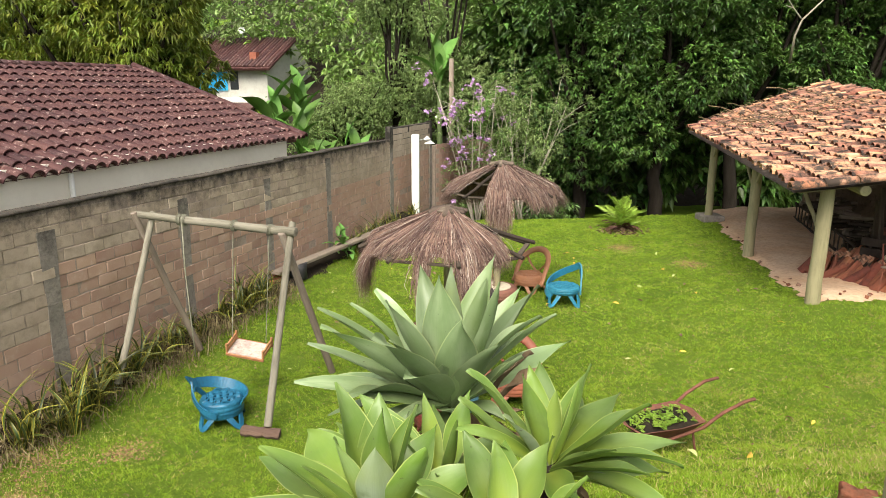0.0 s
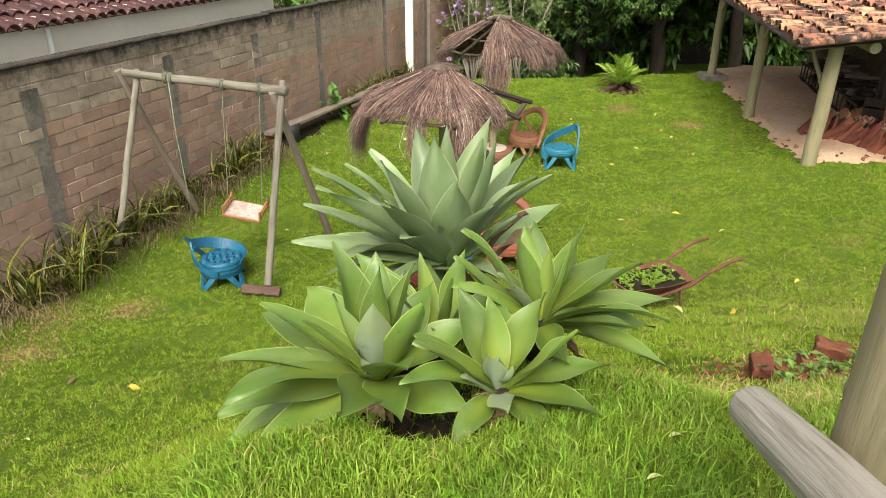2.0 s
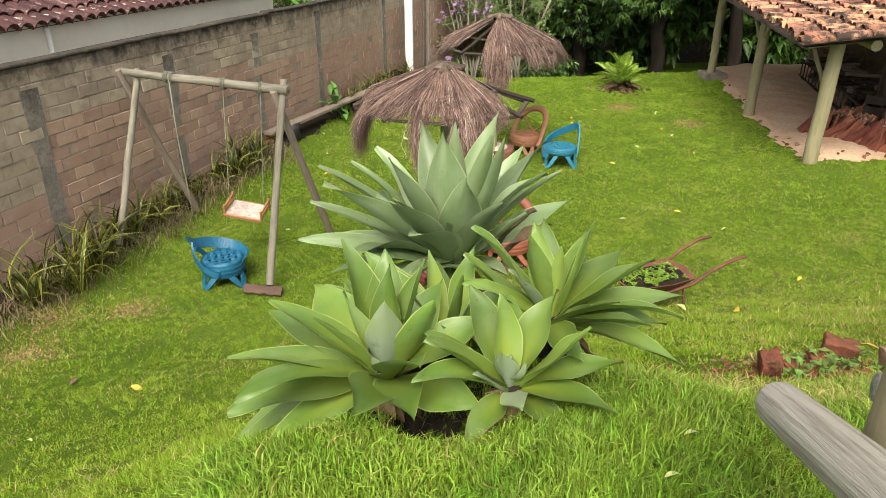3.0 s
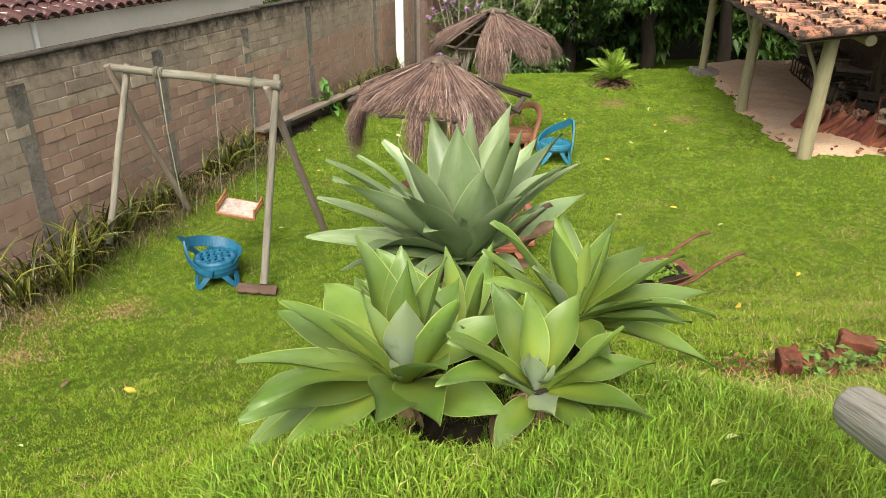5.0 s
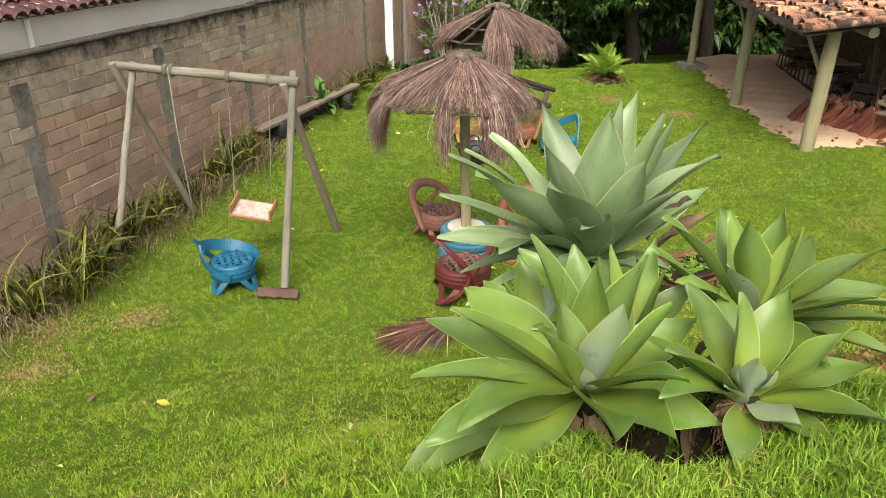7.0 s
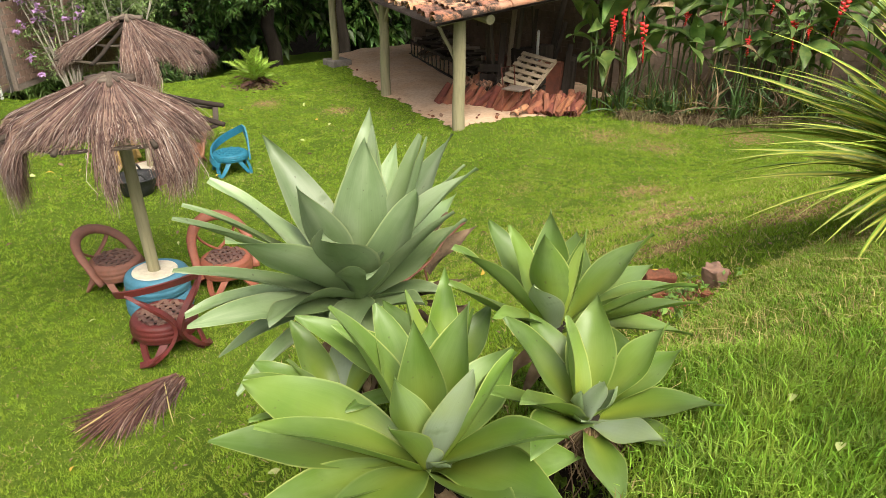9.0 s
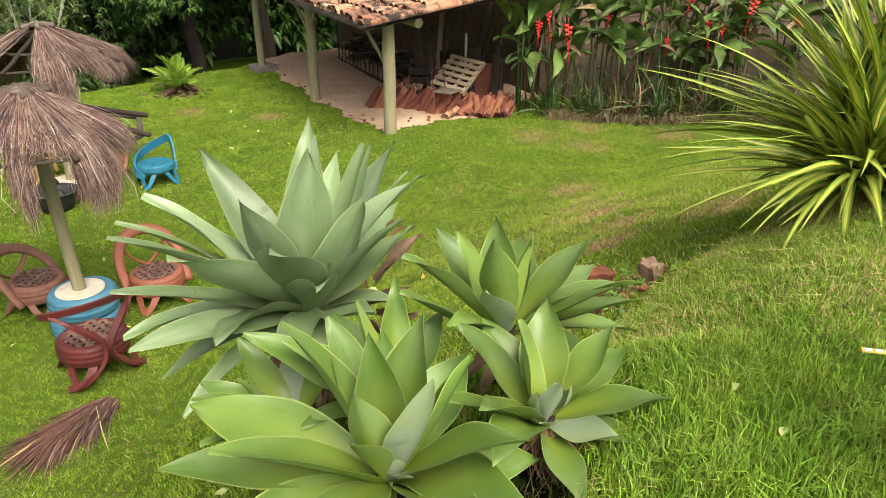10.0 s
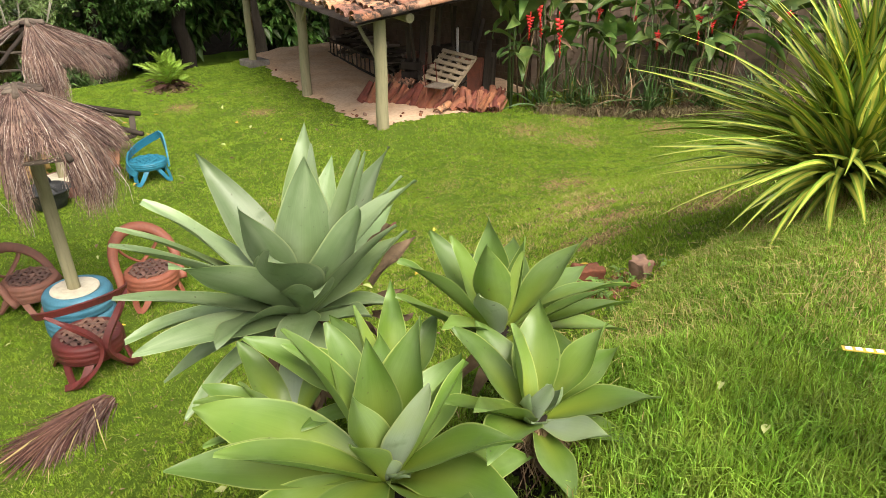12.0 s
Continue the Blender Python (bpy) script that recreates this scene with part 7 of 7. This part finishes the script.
p, f = leaf_points(np.stack([x, y, ground(x, y) + 0.02], 1), RNG.normal(0, 1, (160, 3)) * np.array((1, 1, 0.3)), 0.14, 0.04)
thing("dry_leaves", data=quick_mesh("dry_leaves", p, f, M["dead_leaf"]), label="dry brown leaves heaped round the fern", category="leaves", kind="stuff")

# ---- heliconias along the back wall ----
hel_leaf = [blade("leaf", L, w, M["heliconia"], arch=0.16, fold=0.25, rows=13, wave=0.16, base=0.4, wide_at=0.42, tip=1.7, sway=0.08) for L, w in ((0.85, 0.22), (0.7, 0.19), (1.0, 0.24))]
hel_leaf.append(blade("leaf", 0.8, 0.2, M["heliconia"], arch=0.2, fold=0.3, rows=9, wave=0.1, base=0.5, wide_at=0.45, tip=2.2))
hel_dry = blade("leaf", 0.8, 0.12, M["dead_leaf"], arch=0.25, fold=0.6, rows=9, wave=0.2, base=0.5, wide_at=0.45, tip=1.6)


def bract_geo():
    out = []
    for i in range(16):
        z = -0.034 * i
        a = i * 180 + 8 * i
        ca, sa = math.cos(radians(a)), math.sin(radians(a))
        k = 1 - 0.035 * i
        out.append(tube([(0, 0, z), (0.035 * k * ca, 0.035 * k * sa, z + 0.006), (0.066 * k * ca, 0.066 * k * sa, z + 0.03 * k)], [0.018 * k, 0.022 * k, 0.004], 6, flat=1.5))
    out.append(tube([(0, 0, 0.12), (0, 0, -0.54)], 0.01, 5))
    return joined(*out)


br_me = mesh("flower_spike", bract_geo(), M["red_bract"], True)
A, B = np.array((8.7, 10.3)), np.array((12.4, 7.3))
SPIKES = ((8.51, 10.28, 2.07, 0.58), (8.80, 10.04, 1.82, 0.66), (8.38, 10.37, 1.88, 0.42), (9.83, 9.20, 2.05, 0.32), (10.21, 8.89, 1.60, 0.30), (9.36, 9.58, 2.02, 0.22),
          (10.75, 8.46, 1.90, 0.50), (10.94, 8.30, 1.84, 0.24), (11.34, 7.98, 2.28, 0.62), (11.99, 7.45, 1.97, 0.22), (12.6, 6.9, 2.1, 0.4), (10.5, 8.7, 2.3, 0.3))
for i, (sx, sy, sz, sl_) in enumerate(SPIKES):
    x, y = sx + 0.28 + RNG.normal(0, 0.06), sy + 0.30 + RNG.normal(0, 0.06)
    z0 = gz(x, y)
    h = thing("heliconia", Matrix.Translation((x, y, z0)), None, "tall heliconia with broad ragged leaves and a hanging red flower spike", "heliconia", "heliconias")
    for s in range(6):
        lx, ly = RNG.normal(0, 0.26, 2)
        tx, ty = lx + RNG.normal(0, 0.25), ly + RNG.normal(0, 0.2)
        top = RNG.uniform(1.7, 2.55)
        part("stalk", tube([(lx, ly, -0.05), ((lx + tx) / 2, (ly + ty) / 2, top * 0.5), (tx, ty, top)], [0.02, 0.016, 0.008], 7), M["leaf_dull"] if s % 2 else M["dead_leaf"], h, smooth=True)
        for k in range(3):
            fr_ = 0.55 + 0.2 * k + RNG.normal(0, 0.06)
            lf = hel_leaf[(s + k) % 4] if RNG.random() > 0.1 else hel_dry
            part("leaf", lf, None, h, m=leaf_pose((lx + (tx - lx) * fr_, ly + (ty - ly) * fr_, top * fr_), RNG.uniform(120, 340), RNG.uniform(-30, 65), RNG.normal(0, 30), RNG.uniform(0.75, 1.2)))
    # the flower hangs from an arching stem
    top = np.array((sx - x, sy - y, sz - z0))
    part("flower_stem", tube([(0.05, 0.05, 0.3), (0.03, 0.03, top[2] * 0.8), top * (0.4, 0.4, 1.0) + (0, 0, 0.14), top + (0, 0, 0.1), top], [0.014, 0.012, 0.01, 0.009, 0.008], 6), M["leaf_dull"], h, smooth=True)
    part("flower_spike", br_me, None, h, "hanging scarlet flower spike", pose(*top, RNG.normal(0, 5), RNG.normal(0, 5), RNG.normal(135, 15)) @ Matrix.Diagonal((1.25, 1.25, sl_ / 0.54, 1)))
for i in range(20):
    q = (i + 0.3) / 20
    x, y = A + (B - A) * q + RNG.normal(0, 0.1, 2) - np.array((0.08, 0.1))
    strap_clump("border_plant", (x, y), 34, RNG.uniform(0.7, 1.25), 0.036, ("dark_strap", "strap", "dark_strap", "dead_leaf")[i % 4], "dark strap-leaved plant under the heliconias", "plant", "heliconia border", (5, 84), 0.2)
# a ragged fringe of dry grass at the bed's edge
n = 5200
q = RNG.random(n)
x, y = A[0] + (B[0] - A[0]) * q + RNG.normal(-0.22, 0.1, n), A[1] + (B[1] - A[1]) * q + RNG.normal(-0.26, 0.1, n)
thing("dry_grass", data=grass_mesh("dry_grass", x, y, RNG.uniform(0.05, 0.26, n), RNG.uniform(0.006, 0.013, n), M["bed_straw"], 0.9, True), label="ragged fringe of dry brown grass under the heliconias", category="grass", kind="stuff")
# dry fallen leaves and bare stalks along the bed
n = 700
q = RNG.random(n)
x, y = A[0] + (B[0] - A[0]) * q + RNG.normal(-0.1, 0.2, n), A[1] + (B[1] - A[1]) * q + RNG.normal(-0.1, 0.2, n)
d = RNG.normal(0, 1, (n, 3)) * np.array((1, 1, 0.5))
p, f = leaf_points(np.stack([x, y, ground(x, y) + RNG.uniform(0.01, 0.3, n) ** 1.6], 1), d, RNG.uniform(0.1, 0.3, n), 0.03, 0.3)
thing("dry_leaves", data=quick_mesh("dry_leaves", p, f, M["dead_leaf"]), label="dry brown leaves heaped under the heliconias", category="leaves", kind="stuff")

# ---- stored things under the shelter ----
def stack(name, at, n, step, size, rot, mat, label, category, lean=20, arc=True):
    t = thing(name, pose(at[0], at[1], at[2], 0, 0, rot), None, label, category)
    geo = moved(tile_geo(size, 0.085, 0.07), pose(0, 0, 0)) if arc else box(size, 0.02, 0.2, (size / 2, 0, 0.1))
    me = mesh("tile", geo, M[mat], False)
    for i in range(n):
        part("tile", me, None, t, m=pose(i * step + RNG.normal(0, 0.015), RNG.normal(0, 0.035), 0.02) @ pose(0, 0, 0, 0, 30 + RNG.normal(0, 9), 0) @ pose(0, 0, 0, 0, 0, 90 + RNG.normal(0, 9)) @ pose(0, 0, 0, 0, -(90 - lean) + RNG.normal(0, 13), RNG.normal(0, 14)) @ pose(0, 0, 0, 90 * (i % 2), 0, 0))
    return t


FZ = 0.22
stack("tile_stack", (5.98, 12.6, FZ - 0.02), 30, 0.056, 0.46, -55, "tile_red", "row of old clay roof tiles stacked leaning on edge", "roof tiles", 32)
stack("tile_stack", (6.25, 12.75, FZ), 28, 0.06, 0.46, -55, "tile_i", "second row of weathered clay roof tiles stacked on edge", "roof tiles", 24)
stack("tile_stack", (6.55, 12.75, FZ + 0.1), 18, 0.08, 0.46, -52, "tile_red", "loose clay roof tiles leaning over one another", "roof tiles", 48)
stack("tile_stack", (7.02, 11.0, FZ + 0.0), 26, 0.036, 0.38, -36, "tile_red", "row of red clay tiles leaning beside the wall", "roof tiles", 50)
stack("tile_stack", (7.15, 11.3, FZ - 0.03), 20, 0.05, 0.42, -32, "tile_red", "second row of red clay tiles against the stored sheets", "roof tiles", 40)
thing("loose_tile", pose(6.62, 10.86, FZ + 0.05, 0, -8, 25), mesh("loose_tile", tile_geo(0.46, 0.09, 0.075), M["tile"], True), "single orange clay tile lying on the floor", "roof tile")
PO, PX, PY = Vector((6.98, 11.86, 0.66)), Vector((0.30, -0.90, -0.10)).normalized(), Vector((0.50, 0.60, 0.52)).normalized()
PZ = PX.cross(PY).normalized()
PY = PZ.cross(PX)
pl = thing("pallet", Matrix(((PX.x, PY.x, PZ.x, PO.x), (PX.y, PY.y, PZ.y, PO.y), (PX.z, PY.z, PZ.z, PO.z), (0, 0, 0, 1))), None, "slatted wooden pallet leaning on the stored tiles", "pallet")
for i in range(6):
    part("slat", box(0.8, 0.085, 0.022, (0.4, 0.06 + 0.145 * i, 0.045), 0.003), M["pale_wood"], pl)
for i in range(4):
    part("bearer", box(0.06, 0.86, 0.07, (0.05 + 0.233 * i, 0.42, 0), 0.004), M["pale_wood"], pl)
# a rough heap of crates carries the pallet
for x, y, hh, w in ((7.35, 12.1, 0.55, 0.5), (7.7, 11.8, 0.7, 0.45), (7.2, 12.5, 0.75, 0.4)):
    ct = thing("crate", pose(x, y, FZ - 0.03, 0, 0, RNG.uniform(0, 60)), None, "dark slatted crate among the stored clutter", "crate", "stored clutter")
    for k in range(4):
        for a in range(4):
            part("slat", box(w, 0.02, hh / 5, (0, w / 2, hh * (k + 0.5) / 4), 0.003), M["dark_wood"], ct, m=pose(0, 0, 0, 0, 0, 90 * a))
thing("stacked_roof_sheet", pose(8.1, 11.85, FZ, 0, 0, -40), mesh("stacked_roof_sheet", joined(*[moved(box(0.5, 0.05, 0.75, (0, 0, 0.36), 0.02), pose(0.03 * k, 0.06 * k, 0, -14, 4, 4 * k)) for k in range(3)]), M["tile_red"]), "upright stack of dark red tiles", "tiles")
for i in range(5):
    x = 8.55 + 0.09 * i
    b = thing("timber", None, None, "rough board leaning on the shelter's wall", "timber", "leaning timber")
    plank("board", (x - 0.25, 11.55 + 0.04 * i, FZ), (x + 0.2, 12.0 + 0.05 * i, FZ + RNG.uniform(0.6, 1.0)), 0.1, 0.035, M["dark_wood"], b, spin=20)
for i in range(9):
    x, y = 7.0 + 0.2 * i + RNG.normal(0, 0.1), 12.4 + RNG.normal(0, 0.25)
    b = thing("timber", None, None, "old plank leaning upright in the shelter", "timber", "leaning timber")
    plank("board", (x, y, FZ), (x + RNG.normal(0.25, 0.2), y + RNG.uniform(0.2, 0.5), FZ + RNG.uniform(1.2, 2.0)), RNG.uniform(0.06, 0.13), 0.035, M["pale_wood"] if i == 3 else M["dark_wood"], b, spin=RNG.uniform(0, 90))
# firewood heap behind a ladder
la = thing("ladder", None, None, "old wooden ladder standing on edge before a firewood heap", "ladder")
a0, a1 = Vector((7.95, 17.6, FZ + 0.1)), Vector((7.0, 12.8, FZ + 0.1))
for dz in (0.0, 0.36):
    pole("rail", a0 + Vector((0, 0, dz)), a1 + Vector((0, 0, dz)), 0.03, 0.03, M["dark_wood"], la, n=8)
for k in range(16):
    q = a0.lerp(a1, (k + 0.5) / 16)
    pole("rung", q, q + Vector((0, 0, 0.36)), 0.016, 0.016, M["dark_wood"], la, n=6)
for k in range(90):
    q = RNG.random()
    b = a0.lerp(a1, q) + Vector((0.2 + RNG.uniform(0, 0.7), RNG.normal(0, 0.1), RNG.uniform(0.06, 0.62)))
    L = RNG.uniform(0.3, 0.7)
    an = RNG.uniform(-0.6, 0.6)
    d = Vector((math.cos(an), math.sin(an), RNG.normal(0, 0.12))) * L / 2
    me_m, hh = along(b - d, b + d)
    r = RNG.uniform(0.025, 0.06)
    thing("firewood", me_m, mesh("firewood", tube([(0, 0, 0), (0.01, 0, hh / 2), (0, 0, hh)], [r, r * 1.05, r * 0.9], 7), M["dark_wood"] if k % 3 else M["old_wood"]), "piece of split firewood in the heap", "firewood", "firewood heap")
rs = thing("chair_frame", pose(6.85, 11.12, FZ + 0.04, 0, 0, 20), None, "rusty red metal chair frame", "chair")
for x in (-0.2, 0.2):
    for y in (-0.18, 0.18):
        part("leg", tube([(x, y, 0), (x * 0.9, y * 0.9, 0.42)], 0.011, 6), M["tile_red"], rs)
part("seat", box(0.42, 0.4, 0.03, (0, 0, 0.43), 0.008), M["old_wood"], rs)
part("back", tube([(-0.19, 0.17, 0.42), (-0.2, 0.22, 0.8), (0.2, 0.22, 0.8), (0.19, 0.17, 0.42)], 0.011, 6), M["tile_red"], rs)
for i, (x, y, z, sx, sy, sz, mt) in enumerate(((8.1, 12.6, 0.75, 0.5, 0.35, 0.3, "dark_wood"), (8.5, 12.5, 0.7, 0.3, 0.3, 0.5, "dark_wood"), (7.6, 12.9, 0.5, 0.4, 0.4, 0.5, "rust"), (8.3, 12.45, 1.15, 0.3, 0.05, 0.2, "white_paint"))):
    thing("crate", pose(x, y, FZ, 0, 0, 17 * i), mesh("crate", box(sx, sy, z + sz / 2, (0, 0, (z + sz / 2) / 2), 0.015), M[mt]), "old box among the stored clutter", "box", "stored clutter")

# ---- beyond the wall: far house, banana plants, pole, flowering shrub ----
fh = thing("far_house", pose(-13.9, 42.0, 1.75, 0, 0, -8), None, "distant pale house with a brown gabled roof and blue tarpaulin", "house")
part("wall", box(4.4, 6.4, 4.2, (0, 0, 0.6)), M["far_wall"], fh)
gb = np.array([(2.2, -3.2, 2.7), (2.2, 3.2, 2.7), (2.2, 0.4, 4.35), (-2.2, -3.2, 2.7), (-2.2, 3.2, 2.7), (-2.2, 0.4, 4.35)])
part("gable", (gb, [(0, 1, 2), (5, 4, 3), (0, 2, 5, 3), (1, 4, 5, 2)]), M["far_wall"], fh)
sl = math.degrees(math.atan2(1.65, 3.6))
frf = part("roof", moved(box(5.2, 4.4, 0.12, (0, 2.0, 0.06)), pose(0, -3.55, 2.62, sl)), M["roof_red"], fh, "brown tiled roof")
for k in range(24):
    part("tile_run", moved(tube([(0, 0, 0), (0, 4.2, 0)], 0.09, 6), pose(-2.5 + 0.215 * k, -3.6, 2.75, sl)), M["roof_red"], frf, smooth=True)
for k in range(10):
    part("fold", box(0.21, 0.03, 1.0, (-2.0 + 0.19 * k, -3.26 - 0.02 * (k % 2), 1.95)), M["tarp"], fh, "bright blue tarpaulin hung over an opening")
part("opening", box(0.5, 0.06, 1.0, (0.2, -3.2, 2.0)), M["far_glass"], fh)
part("chimney", box(0.4, 0.4, 0.6, (1.2, -2.6, 3.25)), M["terra"], fh)
part("lean_to_roof", moved(box(4.4, 1.6, 0.1, (0, 0, 0)), pose(-0.4, -4.2, 0.55, 16)), M["roof_red"], fh)
part("parapet", box(4.4, 0.15, 0.3, (-0.4, -3.45, 0.95)), M["white_paint"], fh)
dish = part("satellite_dish", moved(lathe([(0.01, 0.0), (0.13, 0.025), (0.21, 0.08), (0.22, 0.085), (0.13, 0.015), (0.01, -0.015)], 18), pose(-1.0, 0.3, 4.95, 70, 0, 10)), M["white_paint"], fh, "white satellite dish", smooth=True)
part("mast", tube([(-1.0, 0.4, 4.2), (-1.0, 0.4, 4.9)], 0.04, 6), M["metal"], fh)

# ---- fallen leaves on the lawn ----
fl = [blade("fallen_leaf", L, L * 0.45, M[mt], arch=0.12, fold=0.3, rows=6, thick=0.002, base=0.3, tip=1.6) for L, mt in ((0.1, "yellow_leaf"), (0.09, "dead_leaf"), (0.11, "pale_leaf"), (0.08, "dead_leaf"))]
for i in range(120):
    x, y = (RNG.uniform(-3.2, 5.0), RNG.uniform(3.2, 15.5)) if i > 25 else (RNG.normal(1.9, 0.7), RNG.uniform(8.5, 15))
    if hut_floor(np.array([x]), np.array([y]))[0]:
        continue
    thing("fallen_leaf", leaf_pose((x, y, gz(x, y) + 0.035), RNG.uniform(0, 360), RNG.normal(0, 12), RNG.normal(0, 30), RNG.uniform(0.5, 1.15)), fl[i % 4], "small dry leaf lying on the lawn", "leaf", "fallen leaves")
for x, y, z in ((0.75, 1.52, 0.06), (0.66, 1.35, 0.07)):
    thing("fallen_leaf", leaf_pose((x, y, gz(x, y) + z), 200, 5, 20, 0.42), fl[2], "pale green fallen leaf on the long grass", "leaf", "fallen leaves")

# ---- strip of litter in the long grass ----
strip = thing("litter_strip", pose(1.135, 1.357, 2.398, 14, 3, -43), None, "yellow and white plastic strip lying in the grass", "litter")
part("band", box(0.112, 0.017, 0.0025, (0, 0, 0), 0.0008), M["yellow_leaf"], strip)
for k in range(4):
    part("bar", box(0.018, 0.011, 0.001, (-0.04 + 0.027 * k, 0, 0.0024)), M["white_paint"], strip, "pale printed bar")
